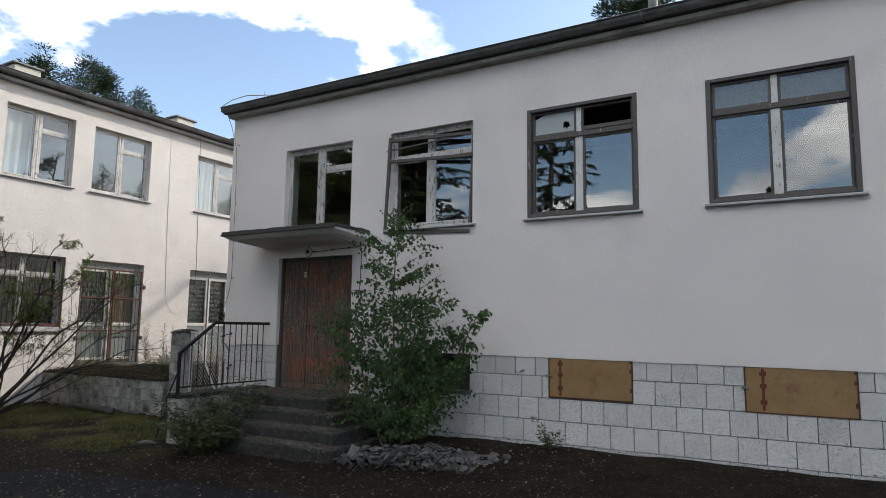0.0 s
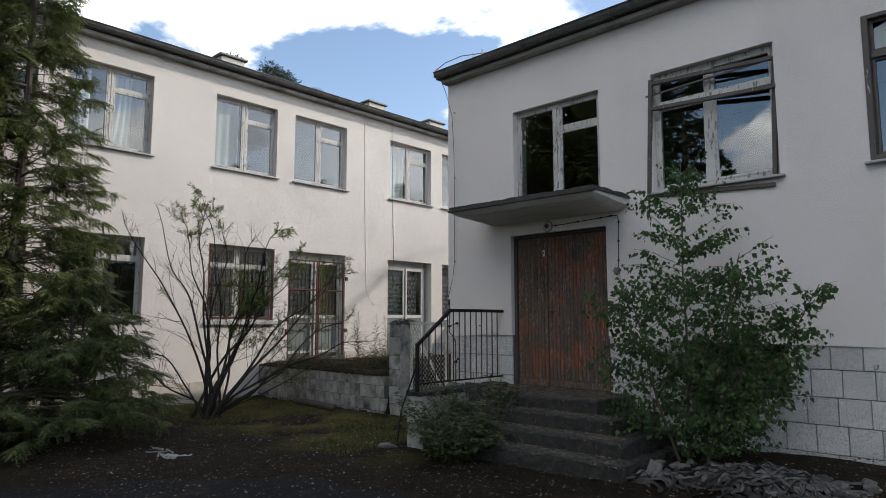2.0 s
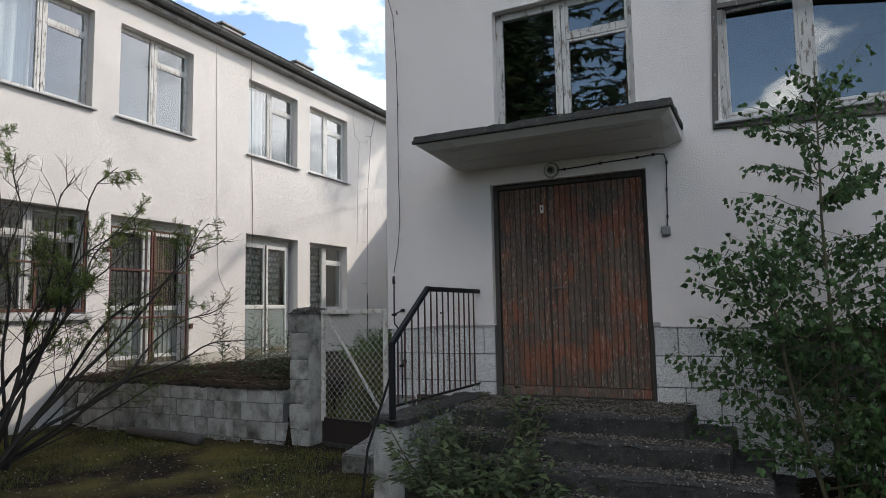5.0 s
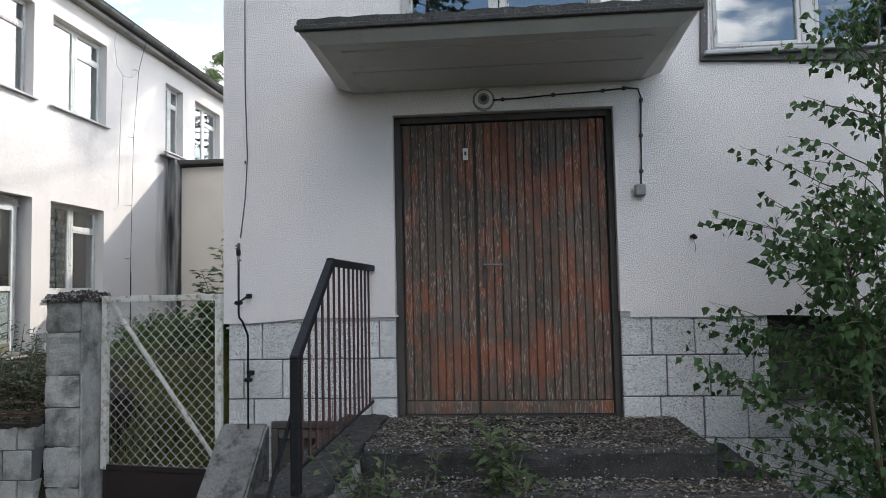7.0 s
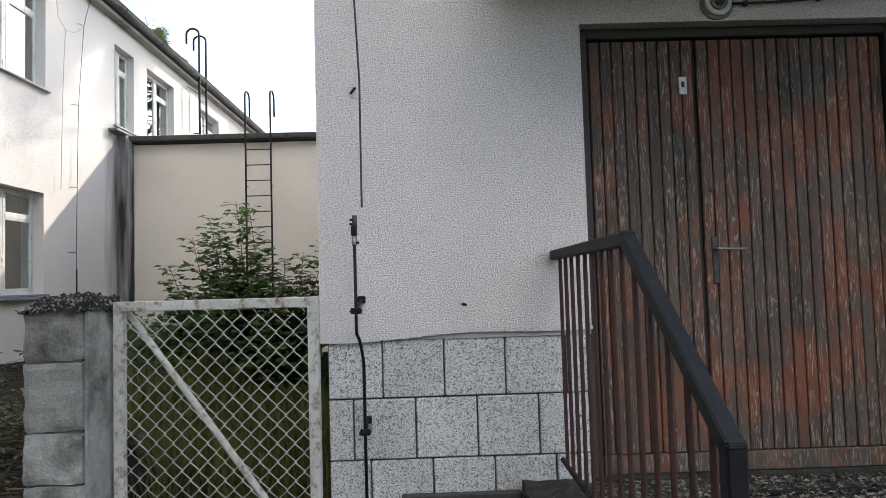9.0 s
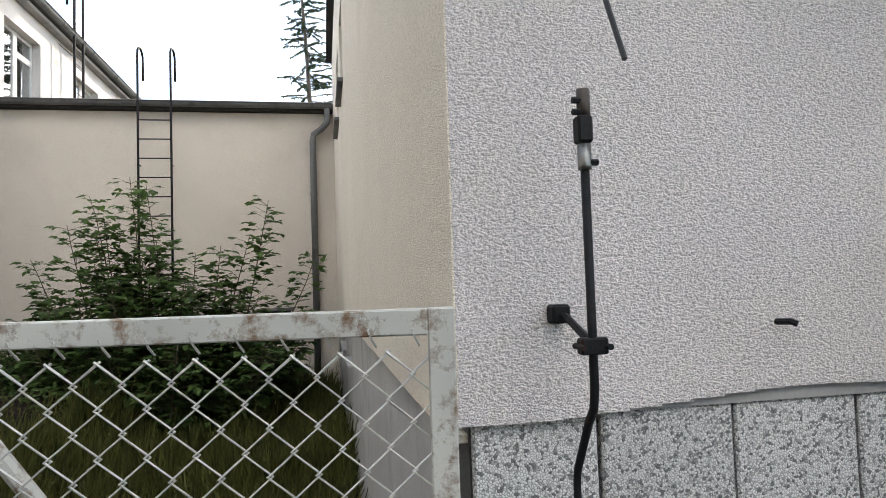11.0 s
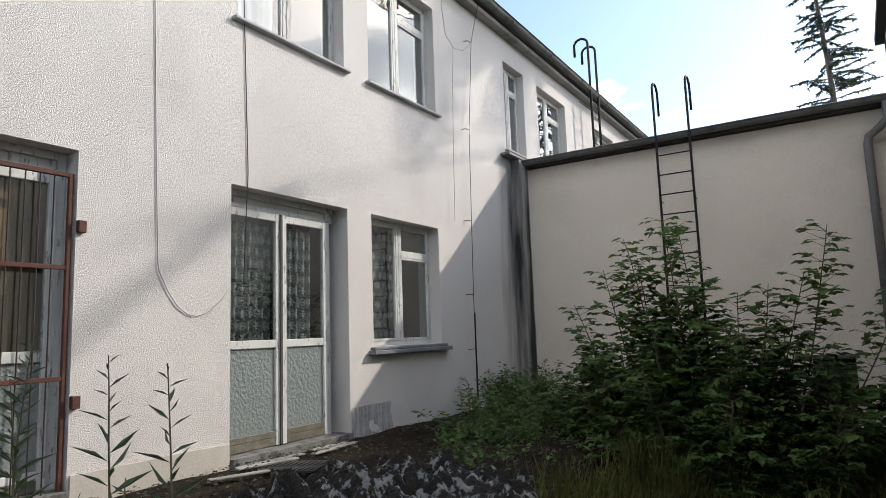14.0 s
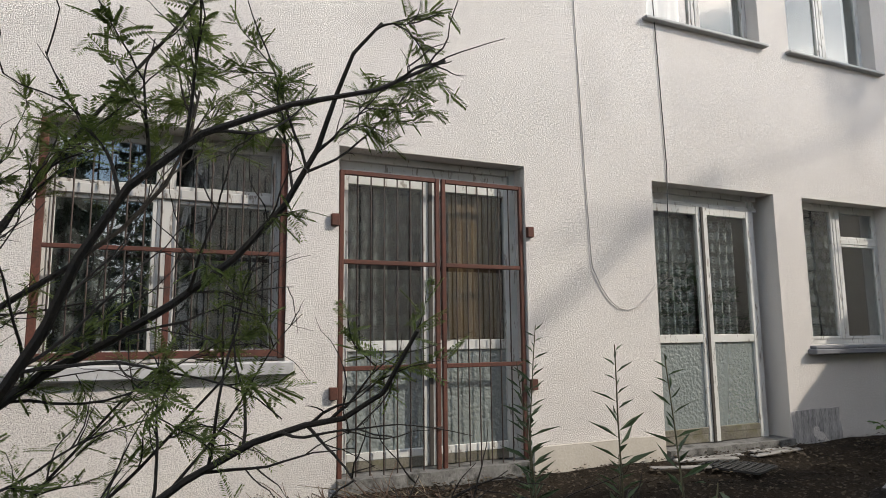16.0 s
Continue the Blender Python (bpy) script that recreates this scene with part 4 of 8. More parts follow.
# the side render, tinted for warm bounced light, runs on to the corner
part("corner_return", boxed(AX0, AX0 + 0.004, 0.001, 0.34, PL - 0.02, A_TOP), M_WALL_SIDE, house_a, "side roughcast to the corner, tinted warm for bounced light")
# side wall
SIDE = pose(AX0, 10.4, 0, 0, 0, -90)
side_holes = [(10.4 - 6.10, 10.4 - 5.25, 3.86, 4.75), (10.4 - 7.75, 10.4 - 6.78, 3.86, 4.75)]


def side_edge(y):
    """Height of the lower edge of the render, which falls towards the back."""
    return 1.484 - 0.0098 * y


def sloped(bm):
    """Lowers or lifts the verts at the edge of the plinth to its slope."""
    for v in bm.verts:
        if abs(v.co.z - 1.40) < 0.003:
            v.co.z += side_edge(10.4 - v.co.x) - 1.40
    return bm


part("side_wall", placed(sloped(wall_mesh(0.0, 10.4 - 0.34, 1.40, A_TOP, 0.34, side_holes)), SIDE), M_WALL_SIDE, house_a, "roughcast gable-side wall")
low_side = [(10.4 - 6.31, 10.4 - 5.49, 0.97, 1.398), (10.4 - 8.5, 10.4 - 7.15, 0.97, 1.398)]
M_SIDE_BASE = surface("scratched_cement_plinth", (0.33, 0.325, 0.315), (0.47, 0.46, 0.44), scale=1.6, fine=45, bump=0.4, grime=(0.22, 0.215, 0.2), grime_at=(0.5, 0.75), grime_scale=2.0)
part("side_base", placed(sloped(wall_mesh(0.0, 10.4 - 0.35, -0.4, 1.398, 0.31, low_side)), pose(AX0 + 0.03, 10.4, 0, 0, 0, -90)), M_SIDE_BASE, house_a, "scratched cement plinth")
bm = bmesh.new()
for k in range(60):
    y = 0.05 + k * 0.17
    drop = 0.012 + 0.012 * noise.noise((y * 2.3, 1.0, 5.0))
    box(bm, AX0 + 0.0005, AX0 + 0.04, y, y + 0.171, side_edge(y) - max(0.006, drop) - 0.002, side_edge(y) + 0.002)
tagged(part("drip_edge", bm, M_WALL_SIDE, house_a), kind="stuff")
for y0, y1 in ((5.49, 6.31), (7.15, 8.5)):
    # dark sheet in place of the unlit inside of the opening
    part("cellar_back", boxed(AX0 + 0.16, AX0 + 0.19, y0, y1, 0.97, 1.398), M_JOINT, house_a, "dark sheet standing in for the unlit inside of a cellar opening")
    part("cellar_sill", boxed(AX0 - 0.02, AX0 + 0.16, y0 - 0.03, y1 + 0.03, 0.94, 0.975, bevel=0.006), M_BARE, house_a)
for y0, y1 in ((5.25, 6.10), (6.78, 7.75)):
    w = sub("window", Matrix.Translation((-5.3, 0, 0)) @ pose(AX0, y1, 3.86, 0, 0, -90), house_a, "small side window with a dark sill")
    bars(w, "frame", M_FRAME, [(0, 0.05, 0.12, 0.18, 0, 0.89), (y1 - y0 - 0.05, y1 - y0, 0.12, 0.18, 0, 0.89), (0.05, y1 - y0 - 0.05, 0.12, 0.18, 0.84, 0.89), (0.05, y1 - y0 - 0.05, 0.12, 0.18, 0, 0.05)])
    glass(w, 0.05, y1 - y0 - 0.05, 0.05, 0.84, 0.15, M_GLASS)
    part("sill", boxed(-0.05, y1 - y0 + 0.05, -0.06, 0.12, -0.04, 0, bevel=0.005), M_GUTTER, w, local=True)
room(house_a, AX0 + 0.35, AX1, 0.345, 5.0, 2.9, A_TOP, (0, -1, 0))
part("back_wall", placed(wall_mesh(-(AX1), -AX0, -0.4, A_TOP, 0.3, []), pose(0, 10.4, 0, 0, 0, 180)), M_WALL_A, house_a)
part("end_wall", placed(wall_mesh(0.34, 10.1, -0.4, A_TOP, 0.3, []), pose(AX1, 0, 0, 0, 0, 90)), M_WALL_A, house_a)
# eaves, roof and gutter
part("eaves_board", boxed(AX0 - 0.03, AX1 + 0.1, -0.14, 0.30, A_TOP + 0.002, A_TOP + 0.07, bevel=0.008), M_EAVES, house_a, "grey eaves board")
bm = bmesh.new()
q = [(AX0 - 0.10, -0.20, 5.90), (AX1 + 0.2, -0.20, 5.90), (AX1 + 0.2, 5.2, 6.25), (AX0 - 0.10, 5.2, 6.25), (AX1 + 0.2, 10.6, 5.90), (AX0 - 0.10, 10.6, 5.90)]
top = [bm.verts.new((x, y, z + 0.05)) for x, y, z in q]
bot = [bm.verts.new((x, y, z - 0.045)) for x, y, z in q]
for f in ((0, 1, 2, 3), (3, 2, 4, 5)):
    bm.faces.new([top[i] for i in f])
    bm.faces.new([bot[i] for i in f][::-1])
ring = (0, 1, 2, 4, 5, 3)
for i, a in enumerate(ring):
    b = ring[(i + 1) % 6]
    bm.faces.new((bot[a], bot[b], top[b], top[a]))
part("roof", bm, M_FELT, house_a, "low roof of dark felt")
part("gutter", half_gutter(((AX0 - 0.06, -0.22, 5.945), (AX1 + 0.1, -0.22, 5.945)), (0, -1, 0), 0.085), M_GUTTER, house_a, "dented zinc gutter", smooth=True)
for k in range(9):
    x = -1.1 + k * 1.5
    part("gutter_bracket", tubed([(x, -0.12, 5.95), (x, -0.15, 5.86), (x, -0.22, 5.853), (x, -0.30, 5.88), (x, -0.315, 5.955)], 0.009, 5), M_GUTTER, house_a)
part("gutter_end", boxed(AX0 - 0.065, AX0 - 0.055, -0.30, -0.14, 5.865, 5.96, bevel=0.004), M_GUTTER, house_a)
part("chimney_pipe", tubed([(6.25, 1.2, 5.9), (6.25, 1.2, 7.0)], 0.07, 12), M_GUTTER, house_a, "dark metal flue on the roof")
part("eaves_conductor", tubed([(AX0 - 0.04, -0.29, 5.97), (AX0 + 0.12, -0.2, 6.10), (AX0 + 0.4, -0.1, 6.17), (AX0 + 0.9, 0.1, 6.16), (AX0 + 3.0, 2.0, 6.22)], 0.008, 5), M_ALU, house_a)
for x in (-0.75, -0.55):
    part("conductor_foot", tubed([(x, -0.03, 5.98), (x, -0.03, 6.19)], 0.008, 5), M_ALU, house_a)
# windows
OA = Matrix.Translation((-5.3, 0, 0))
for i, (x0, x1, z0, z1) in enumerate(WIN_A):
    m = OA @ pose(x0, 0, z0)
    w, h = x1 - x0, z1 - z0
    if i == 0:
        win = cased_window(house_a, m, w, h, M_FRAME, "left", sill=False, label="old wooden window over the porch roof")
    elif i == 1:
        win = cased_window(house_a, m, w, h, M_FRAME, "two", skip=(1, 3), label="wooden window with a loose outer frame hanging askew")
        for z0, z1 in ((0.09, h - 0.51), (h - 0.37, h - 0.09)):
            part("pane", boxed(0, w - 0.085 - (w * 0.48 + 0.08), -0.002, 0.002, z0, z1, m=pose(w * 0.48 + 0.08, 0.112, 0, 0, 0, 8.5)), M_GLASS, win, "pane of a casement left ajar", local=True).visible_shadow = False
        tilt = pose(0.02, -0.03, 0.02, 0, 2.6, 0)
        f = 0.05
        for s in ((-0.10, -0.10 + f, 0, 0.045, -0.10, h - 0.1), (w - f - 0.06, w - 0.06, 0.06, 0.10, 0.06, h - 0.12), (-0.06, w - 0.06, 0.0, 0.045, -0.10, -0.05), (-0.05, w - 0.10, 0, 0.045, h - 0.18, h - 0.13), (-0.05, w - 0.06, 0, 0.045, h - 0.52, h - 0.47)):
            part("loose_frame", boxed(*s, bevel=0.004, m=tilt), M_FRAME_DARK, win, "bare weathered wood", local=True)
        part("loose_strip", boxed(0.0, w - 0.08, 0.01, 0.03, h - 0.30, h - 0.275, bevel=0.003, m=pose(0, -0.02, 0.0, 0, -3.0, 0)), M_FRAME_DARK, win, local=True)
    elif i == 2:
        win = cased_window(house_a, m, w, h, M_FRAME_DARK, "two", deep=0.06, skip=(2, 3), label="bare wooden window with one top light broken and one empty")
        # the broken light: jagged glass round a hole
        bm = bmesh.new()
        cx, cz, rr = 0.55, h - 0.27, 0.052
        chip = random.Random(31)
        outer = [(0.085, h - 0.40), (0.66, h - 0.40), (0.66, h - 0.085), (0.085, h - 0.085)]
        ringo, ringi = [], []
        for k in range(24):
            ang = 2 * math.pi * k / 24
            dx, dz = math.cos(ang), math.sin(ang)
            tx = ((outer[1][0] if dx > 0 else outer[0][0]) - cx) / dx if abs(dx) > 1e-6 else 9
            tz = ((outer[2][1] if dz > 0 else outer[0][1]) - cz) / dz if abs(dz) > 1e-6 else 9
            s = min(tx, tz)
            ringo.append(bm.verts.new((cx + dx * s, 0.075, cz + dz * s)))
            jag = min(s * 0.95, rr * (0.7 + 0.6 * chip.random()))
            ringi.append(bm.verts.new((cx + dx * jag, 0.075, cz + dz * jag)))
        for k in range(24):
            bm.faces.new((ringo[k], ringo[(k + 1) % 24], ringi[(k + 1) % 24], ringi[k]))
        part("broken_pane", bm, M_GLASS_MILKY, win, "jagged remains of a broken pane", local=True).visible_shadow = False
        part("sash_rail", boxed(0.80, w - 0.055, 0.02, 0.055, h - 0.40, h - 0.345, bevel=0.004), M_FRAME_DARK, win, "remains of the empty sash", local=True)
    else:
        win = cased_window(house_a, m, w, h, M_FRAME_DARK, "two", deep=0.05, skip=(2, 3), label="bare grey wooden window with dusty top lights")
        for a, b in ((0.085, w * 0.48 - 0.065), (w * 0.48 + 0.065, w - 0.085)):
            glass(win, a, b, h - 0.375, h - 0.085, 0.065, M_GLASS_DUSTY)
    if i in (2, 3, 4):
        bars(win, "outer_frame", M_FRAME_DARK, [(-0.012, 0.045, -0.012, 0.05, -0.0, h - 0.003), (w - 0.045, w + 0.012, -0.012, 0.05, -0.0, h - 0.003), (0.045, w - 0.045, -0.010, 0.05, h - 0.05, h - 0.004), (0.045, w - 0.045, -0.01, 0.05, 0.003, 0.05)])
# cellar openings
for k, (x0, x1, z0, z1) in enumerate(HOLES_LOW[:3]):
    if k == 0:
        # dark sheet set back in the recess, for its unlit inside
        part("cellar_back", boxed(x0, x1, 0.14, 0.17, z0, z1), M_FELT, house_a, "dark sheet for the unlit inside of a cellar opening")
        part("cellar_sill", boxed(x0 - 0.03, x1 + 0.03, -0.01, 0.14, z0 - 0.05, z0 + 0.004, bevel=0.008), M_COPING, house_a)
        continue
    hatch = sub("cellar_hatch", OA @ pose(x0, 0.0, z0), house_a, "ochre-painted sheet-metal hatch with rusted hinges")
    w, h = x1 - x0, z1 - z0
    part("leaf", boxed(0.012, w - 0.012, 0.012, 0.032, 0.012, h - 0.006, bevel=0.003), M_HATCH, hatch, local=True)
    bars(hatch, "frame", M_RUSTY, [(0, 0.012, 0.005, 0.045, 0, h), (w - 0.012, w, 0.005, 0.045, 0, h), (0.012, w - 0.012, 0.006, 0.045, 0, 0.012)], bevel=0.0)
    for zz in (0.10, 0.28, 0.42):
        part("rivet_plate", boxed(0.10 + 0.03 * k, 0.17 + 0.03 * k, 0.006, 0.012, zz, zz + 0.05, bevel=0.002), M_RUST_STAIN, hatch, "rusted plate", local=True)
    part("rust_run", boxed(0.12 + 0.03 * k, 0.15 + 0.03 * k, 0.0095, 0.012, 0.03, 0.50, bevel=0.001), M_RUST_STAIN, hatch, "streak of rust", local=True)
    for zz in (0.12, 0.36, 0.48):
        part("hinge", boxed(w - 0.035, w + 0.004, 0.002, 0.012, zz, zz + 0.05, bevel=0.002), M_RUSTY, hatch, local=True)
    part("hasp", boxed(-0.04, 0.05, -0.006, 0.004, h * 0.5, h * 0.5 + 0.035, bevel=0.003), M_STEEL, hatch, local=True)
# cellar window in the light well
cell = sub("cellar_window", OA @ pose(-0.93, 0.04, 0.20), house_a, "small cellar window with broken panes")
bars(cell, "frame", M_COPING, [(0, 0.05, 0.02, 0.12, 0, 0.56), (0.48, 0.53, 0.02, 0.12, 0, 0.56), (0.05, 0.48, 0.02, 0.12, 0.51, 0.56)])
bars(cell, "sash", M_FRAME_WHITE, [(0.05, 0.09, 0.06, 0.10, 0, 0.51), (0.44, 0.48, 0.06, 0.10, 0, 0.51), (0.09, 0.44, 0.06, 0.10, 0.44, 0.51), (0.25, 0.28, 0.06, 0.10, 0, 0.44)])
# black sheet in place of the darkness behind the small window
part("dark_back", boxed(-0.93, -0.40, 0.30, 0.33, 0.20, 0.76), M_CABLE, house_a, "black sheet standing in for the unlit cellar")

# entrance door
door = sub("entrance_door", OA @ pose(0, 0, 0), house_a, "worn red-brown double door of narrow boards")
bars(door, "frame", M_DOOR_EDGE, [(DOOR[0], 0.02, 0.075, 0.16, 0.80, 3.05), (1.555, DOOR[1], 0.075, 0.16, 0.80, 3.05), (0.02, 1.555, 0.075, 0.16, 3.0, 3.05)])
part("backing", boxed(0.02, 1.555, 0.125, 0.155, 0.80, 3.0), M_DOOR_EDGE, door)
plank_me = mesh_of("board", boxed(-0.0272, 0.0272, -0.012, 0.012, 0, 2.08, bevel=0.005), M_DOOR)
for a, b, n in ((0.03, 0.565, 9), (0.585, 1.545, 16)):
    wide = (b - a) / n
    for k in range(n):
        ob = piece("board", plank_me, door, Matrix.Translation((a + wide * (k + 0.5), 0.110 + 0.0015 * math.sin(k * 5.1), 0.912)) @ Matrix.Diagonal((wide / 0.0595, 1, 1, 1)))
    part("kick_board", boxed(a, b, 0.094, 0.124, 0.815, 0.908, bevel=0.004), M_DOOR, door)
part("lock_plate", boxed(0.618, 0.648, 0.091, 0.0975, 1.74, 1.98, bevel=0.003), M_DARK_IRON, door, "tarnished long lock plate")
part("door_handle", tubed([(0.633, 0.09, 1.915), (0.633, 0.045, 1.915), (0.66, 0.04, 1.915), (0.77, 0.042, 1.912)], 0.0085, 8), M_STEEL, door, "steel lever handle")
part("keyhole", tubed([(0.633, 0.089, 1.80), (0.633, 0.085, 1.80)], 0.008, 8), M_CABLE, door)
part("upper_lock", tubed([(0.63, 0.1, 2.22), (0.63, 0.09, 2.22)], 0.013, 8), M_CABLE, door)
part("small_plate", boxed(0.49, 0.53, 0.092, 0.0985, 2.71, 2.80, bevel=0.002), M_PORCELAIN, door, "small white plate")
part("plate_mark", boxed(0.502, 0.518, 0.0905, 0.0925, 2.745, 2.775), M_CABLE, door)
part("threshold", rough_box(DOOR[0], DOOR[1], 0.02, 0.16, 0.72, 0.812, 0.08, 0.006), M_CONCRETE, house_a)

# canopy over the door
can = sub("porch_canopy", OA, house_a, "thin concrete canopy with a crumbling felt edge")
bm = bmesh.new()
o = [(-0.45, -0.90), (1.95, -0.90), (1.95, 0.01), (-0.45, 0.01)]
lowz = [3.315, 3.315, 3.25, 3.25]
inn = [(-0.37, -0.82), (1.87, -0.82), (1.80, 0.01), (-0.32, 0.01)]
a = [bm.verts.new((x, y, z + 0.03)) for (x, y), z in zip(o, lowz)]
b = [bm.verts.new((x, y, 3.375)) for x, y in o]
c = [bm.verts.new((x, y, z - 0.005)) for (x, y), z in zip(inn, (3.30, 3.30, 3.235, 3.235))]
bm.faces.new(b)
for i in range(4):
    j = (i + 1) % 4
    bm.faces.new((a[i], a[j], b[j], b[i]))
    bm.faces.new((c[i], c[j], a[j], a[i]))
bm.faces.new(c[::-1])
bmesh.ops.recalc_face_normals(bm, faces=bm.faces)
part("slab", bm, M_CANOPY, can, "grey-painted slab")
for x0, x1, y0, y1 in ((-0.24, 1.74, -0.72, -0.40), (-0.24, 1.74, -0.39, -0.03)):
    bm = boxed(x0, x1, y0, y1, -0.004, 0.006, bevel=0.003)
    for v in bm.verts:
        v.co.z += 3.291 + (v.co.y + 0.82) * (3.226 - 3.291) / 0.83
    part("soffit_board", bm, M_CANOPY, can, "painted soffit board")
part("felt", rough_box(-0.48, 1.98, -0.935, 0.0, 3.376, 3.425, 0.04, 0.014, 3.0, 9.0), M_FELT, can, "ragged roofing felt")
part("drip_strip", boxed(-0.478, 1.978, -0.942, -0.902, 3.352, 3.384, bevel=0.004), M_FELT, can)

# plinth blocks
bm = boxed(-0.15, 0.15, 0.0, 0.03, -0.141, 0.141, bevel=0.005)
block_me = mesh_of("block", bm, M_CHIPS)
plinth = sub("plinth", OA, house_a, "plinth of square washed-concrete blocks")
row_tops = [1.520, 1.238, 0.947, 0.655, 0.362]
left_joint, right_joint = (-1.049, -0.894, -0.816, -0.95, -0.88), (1.816, 1.913, 1.860, 1.94, 1.84)
for r, ztop in enumerate(row_tops):
    zb = row_tops[r + 1] if r + 1 < len(row_tops) else ztop - 0.29
    edges = [AX0 + 0.03] + [left_joint[r] + 0.298 * k for k in range(-1, 4) if AX0 + 0.06 < left_joint[r] + 0.298 * k < DOOR[0] - 0.03] + [DOOR[0]]
    edges2 = [DOOR[1]] + [right_joint[r] + 0.298 * k for k in range(26)]
    for run in (edges, edges2) if ztop > 0.80 else (edges + [right_joint[r] + 0.298 * k for k in range(-6, 26)],):
        for a, b in zip(run, run[1:]):
            cuts = [(a, b)]
            for (h0, h1, hz0, hz1) in HOLES_LOW + [(DOOR[0], DOOR[1], 0.79, 9)]:
                if hz0 < (ztop + zb) / 2 < hz1:
                    cuts = [c for (p, q) in cuts for c in ((p, min(q, h0)), (max(p, h1), q)) if c[1] - c[0] > 0.03]
            for p, q in cuts:
                if q - p < 0.03:
                    continue
                s = ((q - p) - 0.008) / 0.30
                hz = ((ztop - zb) - 0.008) / 0.282
                piece("block", block_me, plinth, Matrix.Translation(((p + q) / 2, 0.018 + 0.002 * math.sin(a * 13 + r), (ztop + zb) / 2)) @ Matrix.Diagonal((s, 1, hz, 1)))
part("cement_band", boxed(AX0 + 0.03, DOOR[0], 0.012, 0.04, 1.517, PL), M_BARE, house_a, "bare cement under the render")


part("cement_band", boxed(DOOR[1], 9.3, 0.012, 0.04, 1.517, PL), M_BARE, house_a, "bare cement under the render")


# ---- the long house ----
BX, BY0, BY1, B_TOP = -6.9, -16.0, 26.0, 7.10
house_b = thing("long_house", pose(BX, 2, 0), "long two-storey house of sunlit off-white roughcast", "building")
OB = Matrix.Translation((-BX, -2, 0))
UP_B = [(-13.0, -11.5), (-10.6, -9.1), (-6.3, -4.78), (-4.28, -2.75), (-1.41, 0.11), (0.59, 2.14), (3.62, 5.20), (5.66, 7.20), (9.47, 10.30), (10.93, 12.40), (14.2, 15.7), (17.5, 19.0)]
LOW_B = [(-6.3, -4.78, 1.79, 3.39), (-4.28, -2.78, 1.79, 3.39), (-1.45, 0.13, 1.77, 3.39), (0.51, 2.15, 0.86, 3.385), (3.57, 5.22, 0.82, 3.385), (5.66, 7.16, 1.80, 3.385)]
holes = [(a - BY0, b - BY0, 5.06, 6.67) for a, b in UP_B] + [(a - BY0, b - BY0, z0, z1) for a, b, z0, z1 in LOW_B]
part("wall", placed(wall_mesh(0, BY1 - BY0, -0.4, B_TOP, 0.36, holes), pose(BX, BY0, 0, 0, 0, 90)), M_WALL_B, house_b, "off-white roughcast wall with a black water stain")
part("end_wall", placed(wall_mesh(0, 11, -0.4, B_TOP, 0.36, []), pose(BX - 11.4, BY0, 0)), M_WALL_B, house_b)
part("end_wall", placed(wall_mesh(0, 11, -0.4, B_TOP, 0.36, []), pose(BX - 0.4, BY1, 0, 0, 0, 180)), M_WALL_B, house_b)
part("back_wall", placed(wall_mesh(0, BY1 - BY0, -0.4, B_TOP, 0.3, []), pose(BX - 11.4, BY1, 0, 0, 0, -90)), M_WALL_B, house_b)
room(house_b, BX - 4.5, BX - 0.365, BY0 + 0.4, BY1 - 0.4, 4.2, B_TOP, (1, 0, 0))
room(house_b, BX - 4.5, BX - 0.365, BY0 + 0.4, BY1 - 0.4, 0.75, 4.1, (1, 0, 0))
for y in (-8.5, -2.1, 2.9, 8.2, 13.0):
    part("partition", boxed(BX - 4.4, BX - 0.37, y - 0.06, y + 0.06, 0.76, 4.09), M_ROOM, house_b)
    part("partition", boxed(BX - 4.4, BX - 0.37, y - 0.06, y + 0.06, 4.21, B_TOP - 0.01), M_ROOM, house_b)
# flaking cement foot of the wall
for a, b in ((-7.0, -1.0), (2.16, 3.56)):
    part("wall_foot", rough_box(BX - 0.01, BX + 0.022, a, b, 0.0 if a < 0 else 0.5, 0.52 if a < 0 else 1.02, 0.2, 0.006, a), surface("flaking_foot", (0.36, 0.33, 0.28), (0.50, 0.47, 0.42), scale=3, fine=50, bump=0.5, grime=(0.27, 0.22, 0.15)), house_b, "flaking cement foot of the wall")
part("eaves_board", boxed(BX - 0.3, BX + 0.16, BY0 - 0.1, BY1 + 0.1, B_TOP + 0.002, B_TOP + 0.08, bevel=0.008), M_EAVES, house_b, "grey eaves board")
bm = bmesh.new()
q = [(BX + 0.22, BY0 - 0.3, 7.245), (BX + 0.22, BY1 + 0.3, 7.245), (BX - 5.7, BY1 + 0.3, 7.865), (BX - 5.7, BY0 - 0.3, 7.865), (BX - 11.7, BY1 + 0.3, 7.245), (BX - 11.7, BY0 - 0.3, 7.245)]
top = [bm.verts.new((x, y, z + 0.05)) for x, y, z in q]
bot = [bm.verts.new((x, y, z - 0.06)) for x, y, z in q]
for f in ((0, 1, 2, 3), (3, 2, 4, 5)):
    bm.faces.new([top[i] for i in f])
    bm.faces.new([bot[i] for i in f][::-1])
for i, a in enumerate(ring):
    b = ring[(i + 1) % 6]
    bm.faces.new((bot[a], bot[b], top[b], top[a]))
bmesh.ops.recalc_face_normals(bm, faces=bm.faces)
part("roof", bm, M_FELT, house_b, "low roof of dark felt")
part("gutter", half_gutter(((BX + 0.25, BY0, 7.285), (BX + 0.25, BY1, 7.285)), (1, 0, 0), 0.085), M_GUTTER, house_b, "grey zinc gutter", smooth=True)
